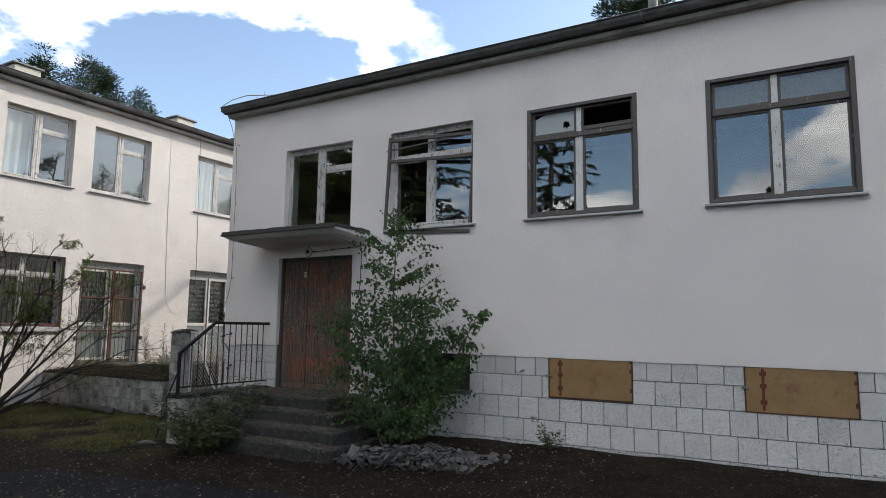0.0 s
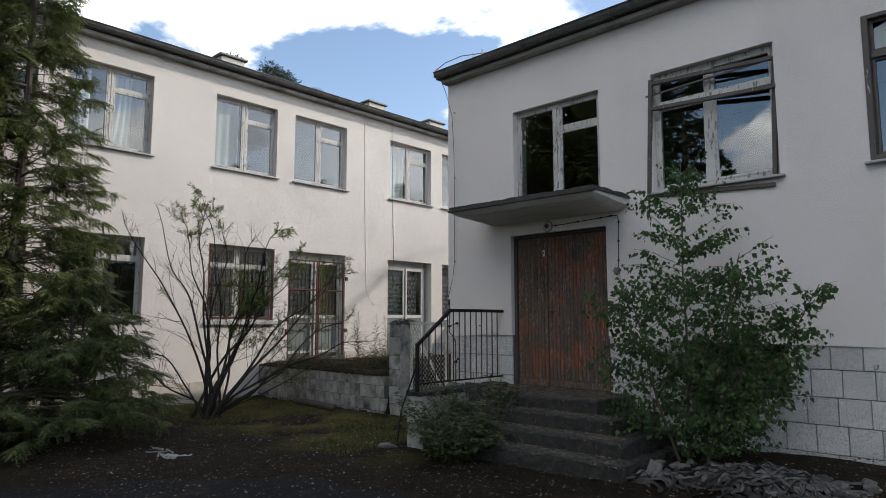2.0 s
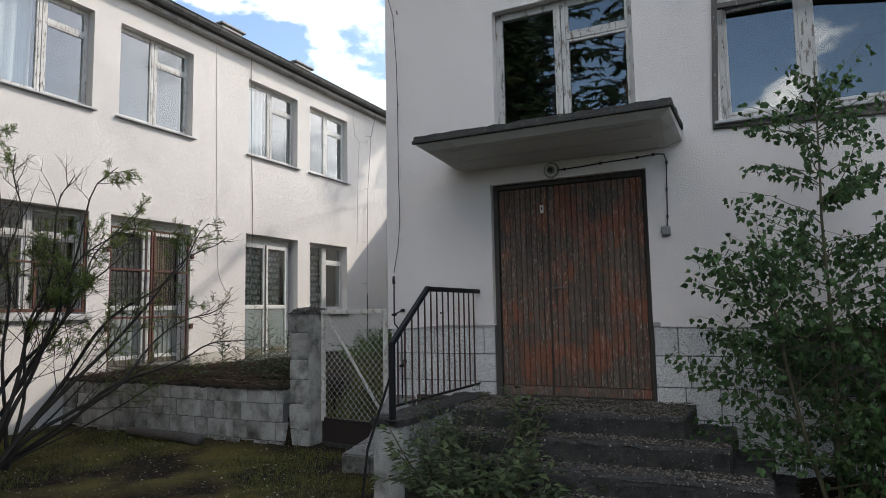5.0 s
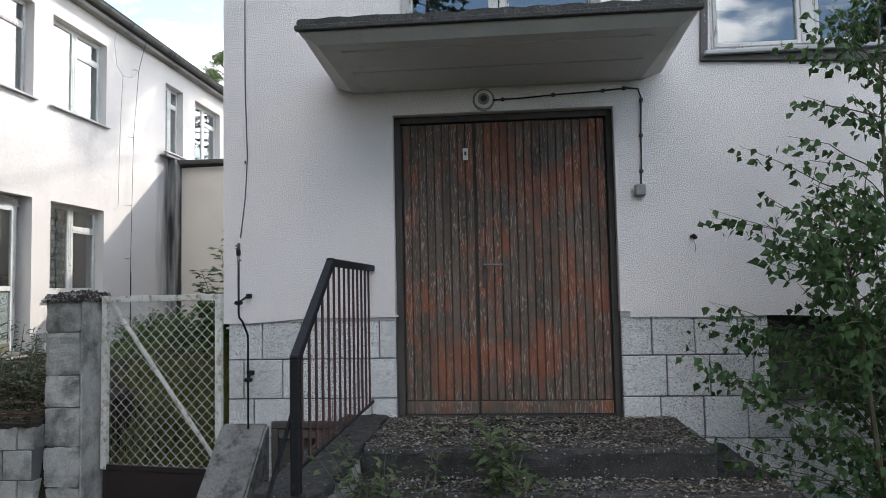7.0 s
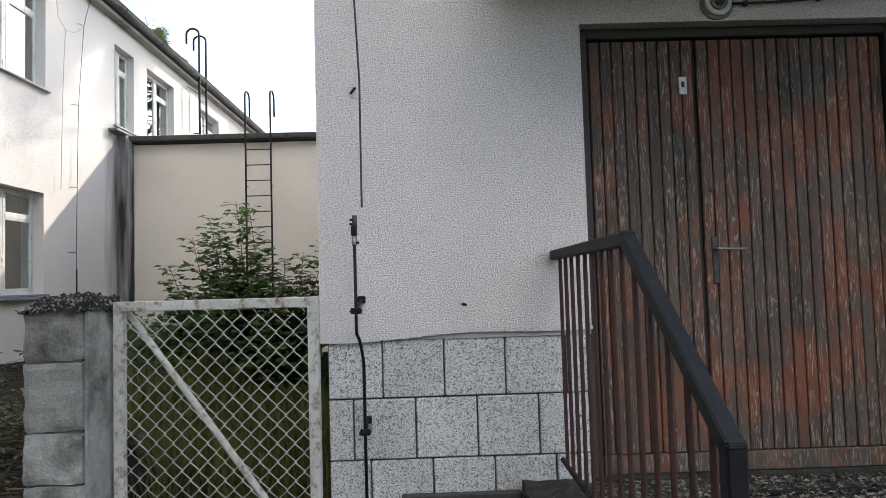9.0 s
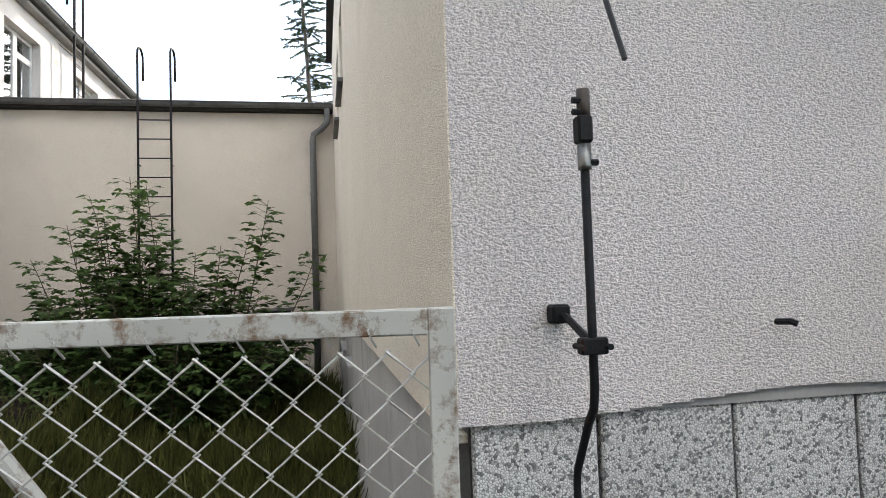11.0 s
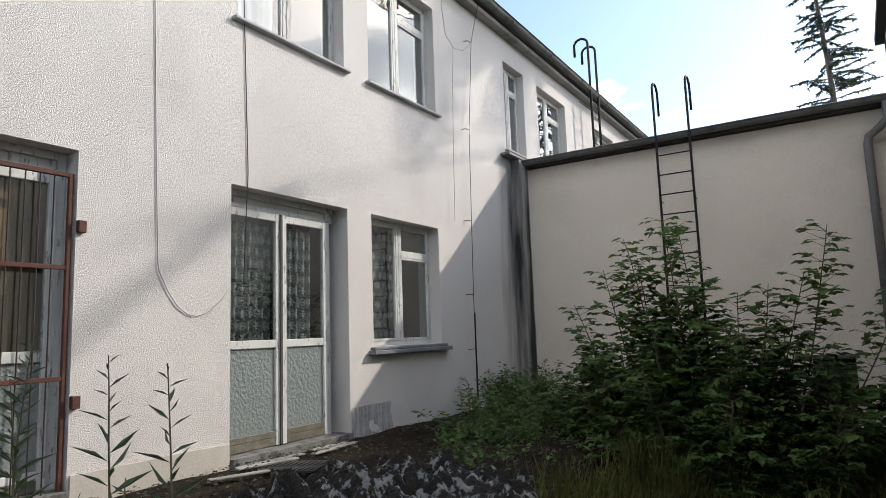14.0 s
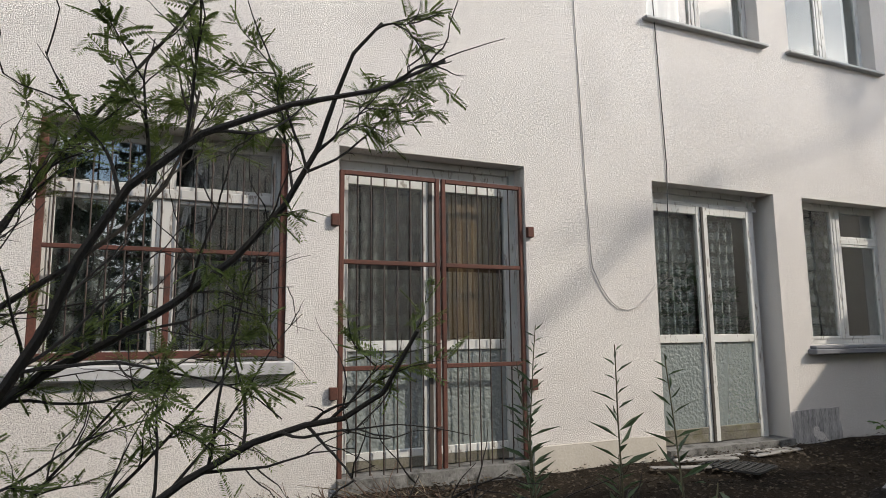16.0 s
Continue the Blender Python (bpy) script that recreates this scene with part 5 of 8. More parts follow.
for k in range(24):
    y = -14.5 + k * 1.7
    part("gutter_bracket", tubed([(BX + 0.15, y, 7.285), (BX + 0.17, y, 7.205), (BX + 0.25, y, 7.192), (BX + 0.33, y, 7.215), (BX + 0.345, y, 7.30)], 0.010, 5), M_GUTTER, house_b)
for y in (-9.0, -1.05, 3.15, 5.45):
    vent = sub("roof_vent", OB @ pose(BX - 0.22, y, 7.33), house_b, "flat sheet-metal vent box on the roof")
    part("body", boxed(-0.2, 0.2, -0.28, 0.28, -0.05, 0.24, bevel=0.01), M_VENT, vent, local=True)
    part("lid", boxed(-0.25, 0.25, -0.34, 0.34, 0.24, 0.29, bevel=0.012), M_GUTTER, vent, local=True)
for i, (a, b) in enumerate(UP_B):
    w, h = b - a, 1.61
    narrow = w < 1.0
    win = cased_window(house_b, OB @ pose(BX, a, 5.06, 0, 0, 90), w, h, M_FRAME_WHITE if i > 6 else M_FRAME, "left", deep=0.15, label="tall white window with a flaking frame" if not narrow else "narrow white window")
    if narrow:
        continue
    if i in (3, 4):
        curtain(win, "curtain", 0.06, w * (0.30 if i == 3 else 0.46), 0.06, h - 0.06, 0.30, M_SHEER, 3, 0.025, "grey-white sheer curtain")
    if i == 3:
        curtain(win, "curtain", w * 0.55, w * 0.80, 0.06, h - 0.1, 0.30, M_SHEER, 4, 0.03, "grey-white sheer curtain", gather=0.2)
        curtain(win, "drape", w * 0.80, w - 0.05, 0.06, h - 0.1, 0.32, M_DRAPE, 2, 0.03, "brown drape")
    if i == 6:
        curtain(win, "curtain", 0.06, w * 0.5, 0.06, h - 0.06, 0.34, M_SHEER, 5, 0.02, "grey-white sheer curtain")
for i, (a, b, z0, z1) in enumerate(LOW_B):
    w, h = b - a, z1 - z0
    if i in (0, 1, 2, 5):
        win = cased_window(house_b, OB @ pose(BX, a, z0, 0, 0, 90), w, h, M_FRAME_WHITE if i == 5 else M_FRAME, "left" if i != 2 else "two", sill_mat=M_SLATE if i == 5 else M_SILL, deep=0.17 if i != 2 else 0.22, label="wooden window with a stone sill", sill=i != 2)
        if i == 5:
            part("ledge", boxed(-0.10, w + 0.12, -0.10, 0.06, -0.10, -0.048, bevel=0.008), M_SLATE, win, local=True)
            curtain(win, "curtain", 0.06, w * 0.62, 0.06, h - 0.06, 0.30, M_LACE, 5, 0.02, "patterned lace curtain")
        if i == 2:
            part("sill", boxed(-0.06, w + 0.06, -0.07, 0.2, -0.10, 0.0, bevel=0.012), M_SILL, win, local=True)
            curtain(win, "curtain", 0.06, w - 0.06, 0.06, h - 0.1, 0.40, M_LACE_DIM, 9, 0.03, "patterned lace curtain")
            g = [(0.0, 0.05, 0.02, 0.05, 0.02, h - 0.03), (w - 0.05, w, 0.02, 0.05, 0.02, h - 0.03), (0.05, w - 0.05, 0.022, 0.048, h * 0.46, h * 0.46 + 0.03), (0.05, w - 0.05, 0.022, 0.05, 0.03, 0.08), (w * 0.5 - 0.02, w * 0.5 + 0.02, 0.02, 0.05, 0.08, h * 0.46)]
            bars(win, "grille_frame", M_RUSTY, g, "rust-brown flat iron")
            for k in range(14):
                x = 0.1 + (w - 0.2) * k / 13
                part("grille_bar", tubed([(x, 0.03, 0.05), (x, 0.03, h - 0.16 - 0.03 * math.cos(k))], 0.006, 5), M_BARS, win, local=True)
        continue
    # glazed doors: glass over, hammered glass under
    d = sub("terrace_door", OB @ pose(BX, a, z0, 0, 0, 90), house_b, "white glazed double door, hammered glass below")
    dp, f = 0.17, 0.06
    bars(d, "frame", M_FRAME_WHITE, [(0, f, dp, dp + 0.08, 0, h), (w - f - (0.12 if i == 4 else 0.0), w - (0.12 if i == 4 else 0.0), dp, dp + 0.08, 0, h), (f, w - f, dp, dp + 0.08, h - f, h), (f, w - f, dp, dp + 0.08, h - 0.17, h - 0.13)])
    c = w * 0.47 if i == 4 else w * 0.5
    part("head_panel", boxed(f, w - f, dp + 0.03, dp + 0.06, h - 0.13, h - f), M_FRAME_WHITE, d, local=True)
    rw = w - f - (0.12 if i == 4 else 0.0)
    bars(d, "stile", M_FRAME_WHITE, [(f, f + 0.06, dp - 0.01, dp + 0.04, 0.06, h - 0.17), (c - 0.07, c - 0.005, dp - 0.01, dp + 0.04, 0.06, h - 0.17), (c + 0.005, c + 0.07, dp - 0.02, dp + 0.04, 0.06, h - 0.17), (rw - 0.06, rw, dp - 0.01, dp + 0.04, 0.06, h - 0.17)])
    mid = 1.06 if i == 4 else 1.0
    for x0, x1 in ((f + 0.06, c - 0.07), (c + 0.07, rw - 0.06)):
        bars(d, "rail", M_FRAME_WHITE, [(x0, x1, dp - 0.008, dp + 0.04, mid - 0.04, mid + 0.04), (x0, x1, dp - 0.008, dp + 0.04, h - 0.25, h - 0.17)])
        bars(d, "rail", M_STAINED if i == 4 else M_FRAME_WHITE, [(x0, x1, dp - 0.008, dp + 0.04, 0.14, 0.20)])
        bars(d, "bottom_board", M_STAINED, [(x0, x1, dp - 0.006, dp + 0.04, 0.06, 0.138)], "bare weathered bottom board")
        glass(d, x0, x1, mid + 0.04, h - 0.25, dp + 0.015, M_GLASS)
        glass(d, x0, x1, 0.20, mid - 0.04, dp + 0.015, M_GLASS_FROST, "hammered glass")
    part("threshold", rough_box(0, w, -0.05, dp + 0.1, -0.12, 0.055, 0.1, 0.006, a), M_COPING, d, local=True)
    part("meeting_edge", boxed(c - 0.024, c + 0.012, dp - 0.026, dp - 0.012, 0.06, h - 0.172, bevel=0.003), M_DOOR_EDGE, d, "bare dark meeting edge", local=True)
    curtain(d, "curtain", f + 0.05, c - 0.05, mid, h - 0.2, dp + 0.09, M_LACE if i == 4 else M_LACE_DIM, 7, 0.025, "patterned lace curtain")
    if i == 4:
        curtain(d, "curtain", c + 0.05, rw - 0.16, mid, h - 0.2, dp + 0.09, M_LACE, 5, 0.025, "patterned lace curtain")
    else:
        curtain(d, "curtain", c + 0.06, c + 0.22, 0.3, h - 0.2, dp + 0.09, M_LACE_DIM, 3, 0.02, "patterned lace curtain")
        curtain(d, "drape", c + 0.20, rw - 0.10, 0.15, h - 0.2, dp + 0.075, M_DRAPE, 4, 0.015, "brown drape")
        # iron grille doors
        gh = h - 0.178
        for k, (x0, x1) in enumerate(((0.015, w * 0.52 - 0.01), (w * 0.52 + 0.01, w - 0.015))):
            leaf = [(x0, x0 + 0.035, 0.02, 0.05, -0.02, gh), (x1 - 0.035, x1, 0.02, 0.05, -0.02, gh), (x0 + 0.035, x1 - 0.035, 0.02, 0.05, gh - 0.035, gh), (x0 + 0.035, x1 - 0.035, 0.02, 0.05, -0.02, 0.015),
                    (x0 + 0.035, x1 - 0.035, 0.024, 0.046, 0.82, 0.855), (x0 + 0.035, x1 - 0.035, 0.024, 0.046, 1.62, 1.655)]
            bars(d, "grille_frame", M_RUSTY, leaf, "rust-brown angle iron")
            for n in range(6 if k == 0 else 6):
                x = x0 + 0.035 + (x1 - x0 - 0.07) * (n + 1) / 7
                part("grille_bar", tubed([(x, 0.036, -0.06), (x, 0.036, gh - 0.01)], 0.006, 5), M_BARS, d, local=True)
        for x, zz in ((-0.06, 1.9), (-0.06, 0.62), (w + 0.0, 1.9), (w + 0.0, 0.62)):
            part("hinge_block", boxed(x, x + 0.06, -0.04, 0.05, zz, zz + 0.09, bevel=0.004), M_RUSTY, d, local=True)
        part("lock_bar", boxed(w * 0.5 - 0.06, w * 0.5 + 0.03, 0.0, 0.022, 0.36, 0.375), M_BARS, d, local=True)

# ---- the link between the houses ----
CY, C_TOP = 9.95, 4.74
house_c = thing("link_building", pose(-4.1, CY, 0), "low link building of tan render with a flat roof", "building")
part("wall", placed(wall_mesh(BX + 0.001, AX0 - 0.001, -0.4, C_TOP, 0.34, [(-2.63, -2.12, 0.93, 1.40)]), pose(0, CY, 0)), M_WALL_C, house_c, "tan rendered wall")
part("roof", boxed(BX + 0.01, AX0 - 0.01, CY - 0.10, 22.0, C_TOP + 0.02, C_TOP + 0.16, bevel=0.01), M_FELT, house_c, "flat felt roof")
part("back_wall", boxed(BX + 0.01, AX0 - 0.01, 21.6, 21.9, -0.4, C_TOP + 0.018), M_WALL_C, house_c)
part("gutter", half_gutter(((BX + 0.02, CY - 0.17, C_TOP + 0.12), (AX0 - 0.03, CY - 0.17, C_TOP + 0.12)), (0, -1, 0), 0.075), M_GUTTER, house_c, "zinc gutter", smooth=True)
for k in range(7):
    x = -6.6 + 0.85 * k
    part("gutter_bracket", tubed([(x, CY - 0.08, C_TOP + 0.12), (x, CY - 0.17, C_TOP + 0.037), (x, CY - 0.25, C_TOP + 0.13)], 0.009, 5), M_GUTTER, house_c)
part("downpipe", tubed([(-1.45, CY - 0.17, C_TOP + 0.05), (-1.45, CY - 0.16, 4.56), (-1.55, CY - 0.13, 4.45), (-1.68, CY - 0.1, 4.36), (-1.70, CY - 0.1, 4.25), (-1.70, CY - 0.1, 0.0)], 0.055, 12), M_GUTTER, house_c, "grey zinc downpipe", smooth=True)
for z in (3.35, 2.0):
    part("pipe_clip", tubed([(-1.70, CY - 0.1, z - 0.02), (-1.70, CY - 0.1, z + 0.02)], 0.064, 12), M_GUTTER, house_c)
part("vent_frame", boxed(-2.68, -2.07, CY - 0.02, CY + 0.05, 1.40, 1.45, bevel=0.006), M_COPING, house_c)
part("vent_frame", boxed(-2.68, -2.07, CY - 0.04, CY + 0.05, 0.88, 0.93, bevel=0.006), M_COPING, house_c)
part("vent_back", boxed(-2.63, -2.12, CY + 0.16, CY + 0.19, 0.93, 1.40), M_FELT, house_c, "dark sheet set back in a low opening")
part("flashing", boxed(BX, BX + 0.18, 9.2, CY - 0.08, C_TOP + 0.14, C_TOP + 0.19, bevel=0.01, m=Matrix.Translation((0, 0, 0))), M_GUTTER, house_c, "dark flashing")
part("side_step", rough_box(BX, BX + 0.16, CY - 0.35, CY - 0.0, -0.1, C_TOP + 0.14, 0.2, 0.006, 7), M_WALL_B, house_c, "black-stained corner pier")

# ---- ladders ----
def hooked_ladder(m, height, width, over, label, rad=0.019):
    """An iron ladder in its own space: rails along z, their tops bent over to +y."""
    lad = thing("iron_ladder", m, label, "ladder")
    for x in (0.0, width):
        pts = [(x, 0, 0), (x, 0, height * 0.5), (x, 0, height)]
        for k in range(1, 9):
            ang = math.pi * k / 8
            pts.append((x, 0.16 - 0.16 * math.cos(ang), height + 0.14 * math.sin(ang)))
        pts.append((x, 0.32, height - over))
        part("side_rail", tubed(pts, rad, 7), M_IRON, lad, local=True, smooth=True)
    n = int(height / 0.31)
    for k in range(n):
        z = 0.2 + 0.31 * k
        if z < height - 0.85:
            part("rung", tubed([(0, 0, z), (width, 0, z)], 0.010, 6), M_IRON, lad, local=True)
    for z in (height * 0.25, height * 0.68):
        for x in (0.0, width):
            part("wall_stay", tubed([(x, 0, z), (x, 0.16, z)], 0.010, 6), M_IRON, lad, local=True)
    return lad


# flaked dark patch, doormat and loose boards by the terrace door
part("peeled_patch", rough_box(BX - 0.01, BX + 0.004, 5.23, 5.98, 0.76, 1.14, 0.05, 0.012, 31), surface("peeled_grey_foot", (0.12, 0.12, 0.125), (0.62, 0.59, 0.57), scale=5, fine=40, bump=0.8, depth=0.01, stretch=(1, 4, 0.5)), house_b, "dark flaked patch at the foot of the wall")
mat = thing("door_mat", pose(-6.33, 3.8, 0.815, 0, 0, 20), "black rubber grid mat lying before the terrace door", "doormat")
for k in range(9):
    part("mat_bar", boxed(-0.25, 0.25, -0.2 + 0.05 * k - 0.008, -0.2 + 0.05 * k + 0.008, 0.0, 0.018), M_CABLE, mat, local=True)
for k in range(11):
    part("mat_bar", boxed(-0.25 + 0.05 * k - 0.008, -0.25 + 0.05 * k + 0.008, -0.2, 0.2, 0.001, 0.016), M_CABLE, mat, local=True)
for k, (x, y, ln, a) in enumerate(((-6.72, 3.9, 0.75, 86), (-6.60, 3.75, 0.6, 78), (-6.62, 4.65, 0.7, 95), (-6.45, 3.3, 0.5, 70), (-6.74, 4.7, 0.5, 88))):
    plank = thing("loose_plank", pose(x, y, 0.815 + 0.012 * (k % 2), 0, 0, a), "weathered pale plank lying by the terrace door", "plank", "planks by the terrace door")
    part("board", boxed(-ln / 2, ln / 2, -0.035, 0.035, 0.0, 0.016, bevel=0.004), M_EAVES, plank, local=True)

hooked_ladder(pose(-4.43, 9.70, 0.0), 5.62, 0.50, 0.35, "black iron ladder with hooked tops fixed to the tan wall")
up_ladder = hooked_ladder(pose(BX + 0.30, 13.3, 4.9, 0, 0, 90), 3.45, 0.5, 0.25, "black iron ladder from the flat roof to the eaves", 0.028)
for z in (1.6, 1.9, 2.2):
    part("rung", tubed([(0, 0, z + 0.1), (0.5, 0, z + 0.1)], 0.010, 6), M_IRON, up_ladder, local=True)
part("wall_stay", tubed([(-0.75, 0.02, 1.85), (0, 0, 1.85)], 0.010, 6), M_IRON, up_ladder, local=True)

# ---- entrance steps ----
steps = thing("entrance_steps", pose(0.9, -0.9, 0.1), "crumbling dark concrete steps with a moss-grown landing", "steps")
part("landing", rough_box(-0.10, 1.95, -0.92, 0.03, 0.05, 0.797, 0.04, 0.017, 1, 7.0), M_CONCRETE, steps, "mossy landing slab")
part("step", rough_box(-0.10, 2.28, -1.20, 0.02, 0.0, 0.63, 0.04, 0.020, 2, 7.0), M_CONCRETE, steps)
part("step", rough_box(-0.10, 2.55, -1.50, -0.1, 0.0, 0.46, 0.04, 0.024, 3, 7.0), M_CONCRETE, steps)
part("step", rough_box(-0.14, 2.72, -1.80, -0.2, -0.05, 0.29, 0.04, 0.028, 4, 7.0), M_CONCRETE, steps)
# tread tops in a lighter colour that stands for the sky light on them
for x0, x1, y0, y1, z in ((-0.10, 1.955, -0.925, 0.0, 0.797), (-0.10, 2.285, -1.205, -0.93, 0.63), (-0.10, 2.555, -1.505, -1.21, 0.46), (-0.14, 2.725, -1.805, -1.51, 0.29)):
    part("tread", rough_box(x0, x1, y0, y1, z - 0.014, z + 0.010, 0.04, 0.014, z * 9, 8.0), M_TREAD, steps, "worn tread strewn with grit, tinted lighter for sky light")
part("cheek_wall", rough_box(-0.38, -0.105, -1.83, 0.03, -0.1, 0.78, 0.06, 0.010, 5), M_BLOCK, steps, "low side wall of the steps")
part("cheek_cap", rough_box(-0.40, -0.085, -1.86, 0.02, 0.775, 0.83, 0.04, 0.020, 6, 9.0), M_CONCRETE, steps)
part("scraper_frame", boxed(0.55, 1.20, -0.55, -0.50, 0.79, 0.815, bevel=0.004), M_IRON, steps, "rusted foot-scraper frame")
for y in (-0.50, -0.24):
    part("scraper_edge", boxed(0.52, 1.22, y - 0.015, y + 0.015, 0.79, 0.822, bevel=0.003), M_IRON, steps)
for x in (0.52, 1.20):
    part("scraper_edge", boxed(x, x + 0.03, -0.50, -0.24, 0.79, 0.821, bevel=0.003), M_IRON, steps)

well = thing("light_well", pose(-1.0, -0.4, 0.1), "sunken cellar light well with a sloping lichened coping", "light well")
bm = bmesh.new()
prof = [(0.03, 0.77), (-0.04, 0.75), (-0.43, 0.37), (-0.92, 0.29), (-0.92, -0.3), (0.03, -0.3)]
left = [bm.verts.new((-1.35, y, z)) for y, z in prof]
right = [bm.verts.new((-1.00, y, z)) for y, z in prof]
bm.faces.new(left)
bm.faces.new(right[::-1])
for i in range(6):
    j = (i + 1) % 6
    bm.faces.new((left[j], left[i], right[i], right[j]))
bmesh.ops.recalc_face_normals(bm, faces=bm.faces)
bmesh.ops.bevel(bm, geom=bm.edges[:], offset=0.015, segments=2, affect="EDGES")
part("coping", bm, M_COPING, well, "sloping concrete coping")
part("front_kerb", rough_box(-1.0, -0.38, -0.92, -0.76, -0.2, 0.29, 0.06, 0.012, 8), M_COPING, well)
# a broken cellar window at the back of the well
part("window_frame", boxed(-0.97, -0.40, -0.02, 0.03, 0.735, 0.785, bevel=0.006), M_DOOR_EDGE, well, "rotten brown window frame")
for a, b in ((-0.97, -0.92), (-0.45, -0.40)):
    part("window_frame", boxed(a, b, -0.02, 0.03, 0.12, 0.735, bevel=0.006), M_DOOR_EDGE, well)
part("window_sash", boxed(-0.92, -0.45, 0.0, 0.03, 0.66, 0.735, bevel=0.004), M_FRAME_DARK, well, "flaking white sash")
part("window_sash", boxed(-0.70, -0.67, 0.0, 0.03, 0.12, 0.66, bevel=0.004), M_FRAME_DARK, well)
# black sheet put in for the dark hole behind the sash
part("pane_back", boxed(-0.92, -0.45, 0.031, 0.04, 0.12, 0.66), M_FELT, well, "black sheet standing in for the dark behind an empty pane")
part("well_floor", boxed(-1.0, -0.38, -0.76, 0.03, -0.3, 0.12), M_CONCRETE, well)

# ---- railing ----
rail = thing("stair_railing", pose(-0.2, -0.9, 0.82), "black iron stair railing with rust-brown bars", "railing")
X = -0.20
path = [(X, -0.02, 1.905), (X, -1.18, 1.905), (X, -1.82, 1.44), (X, -1.82, 0.80)]
for name, p, q in zip(("handrail", "handrail", "end_post"), path, path[1:]):
    p, q = Vector(p), Vector(q)
    way = (q - p)
    m = Matrix.Translation((p + q) / 2) @ way.to_track_quat("Z", "X").to_matrix().to_4x4()
    part(name, boxed(-0.022, 0.022, -0.022, 0.022, -way.length / 2 - 0.018, way.length / 2 + 0.018, bevel=0.005, m=m), M_IRON, rail, "black square iron")


def top_at(y):
    return 1.905 if y > -1.18 else 1.905 - (1.905 - 1.44) * (-1.18 - y) / 0.64


part("bottom_rail", tubed([(X, -0.02, 0.93), (X, -1.82, 0.93)], 0.012, 6), M_IRON, rail)
for k in range(14):
    y = -0.14 - k * 0.122
    part("bar", tubed([(X, y, 0.925), (X, y, top_at(y) - 0.01)], 0.0085, 6), M_RAIL_BAR, rail)
part("stay", tubed([(X - 0.02, -1.80, 1.20), (-0.36, -1.95, 0.60), (-0.38, -2.0, 0.2)], 0.011, 6), M_IRON, rail)
part("foot_plate", boxed(X - 0.05, X + 0.05, -1.87, -1.77, 0.81, 0.828, bevel=0.003), M_IRON, rail)

# ---- low wall, pier and gate ----
def block_wall(name, m, label, category, x0, x1, y0, y1, rows, wide, cap=None, parent=None):
    w = parent or thing(name, m, label, category)
    part("core", boxed(x0 + 0.012, x1 - 0.012, y0 + 0.012, y1 - 0.012, rows[-1], rows[0] - 0.004), M_JOINT, w, "mortar core")
    me = mesh_of("block", boxed(-0.5, 0.5, -0.5, 0.5, -0.5, 0.5, bevel=0.018), M_BLOCK)
    for r, (zt, zb) in enumerate(zip(rows, rows[1:])):
        u = x0 - (wide * 0.5 if r % 2 else 0.0)
        while u < x1:
            a, b = max(u, x0), min(u + wide, x1)
            if b - a > 0.03:
                jit = 0.007 * math.sin(u * 17 + r * 3)
                turn = pose(0, 0, 0, 0, 0.7 * math.sin(u * 31 + r), 0.8 * math.sin(u * 23 + r * 5))
                piece("block", me, w, Matrix.Translation(((a + b) / 2, (y0 + y1) / 2 + jit, (zt + zb) / 2)) @ turn @ Matrix.Diagonal((b - a - 0.008, y1 - y0, zt - zb - 0.008, 1)))
            u += wide
    return w


low_wall = block_wall("retaining_wall", pose(-4.7, -0.1, 0.1), "low retaining wall of grey concrete blocks", "wall", -6.88, -2.70, -0.20, 0.02, [0.79, 0.62, 0.40, 0.18, -0.04], 0.225)
part("cap", rough_box(-6.88, -2.70, -0.215, 0.10, 0.785, 0.818, 0.045, 0.022, 9, 9.0), M_MOULD, low_wall, "earth-covered cap")
pier = thing("gate_pier", pose(-2.48, -0.04, 0.0), "grey block gate pier with a cushion of moss on top", "pier")
part("core", boxed(-2.683, -2.432, -0.088, 0.208, -0.1, 1.73), M_JOINT, pier, "mortar core")
pier_rows = [1.735, 1.473, 1.15, 0.91, 0.62, 0.32, -0.1]
for k, (zt, zb) in enumerate(zip(pier_rows, pier_rows[1:])):
    part("block", rough_box(-2.695, -2.42, -0.10, 0.22, zb + 0.002, zt - 0.002, 0.03, 0.009, 20 + k * 3.7, 11.0), M_BLOCK, pier)
part("corner_post", rough_box(-2.419, -2.405, -0.085, 0.21, -0.1, 1.72, 0.04, 0.005, 11, 9.0), M_BLOCK, pier)
bm = bmesh.new()
n = 110
grid = []
for i in range(n + 1):
    row = []
    for j in range(n + 1):
        u, v = -1 + 2 * i / n, -1 + 2 * j / n
        x, y = -2.548 + 0.165 * u, 0.115 + 0.245 * v
        edge = min(1.0, (abs(u) ** 3 + abs(v) ** 3) ** (1 / 3))
        rise = 0.036 * (1 - edge ** 2.2) + 0.012 * noise.noise((x * 16, y * 16, 1.0)) * (1 - edge ** 6) + 0.030 * noise.noise((x * 40, y * 40, 4.0)) + 0.012 * noise.noise((x * 105, y * 105, 2.0))
        drop = -0.028 * max(0.0, edge - 0.9) / 0.1
        row.append(bm.verts.new((x + 0.012 * noise.noise((x * 20, y * 20, 8)), y + 0.012 * noise.noise((x * 20, y * 20, 18)), 1.738 + rise + drop)))
    grid.append(row)
for i in range(n):
    for j in range(n):
        bm.faces.new((grid[i][j], grid[i + 1][j], grid[i + 1][j + 1], grid[i][j + 1]))
part("moss_cap", bm, M_MOSS, pier, "cushion of dark moss and pale lichen", smooth=True)

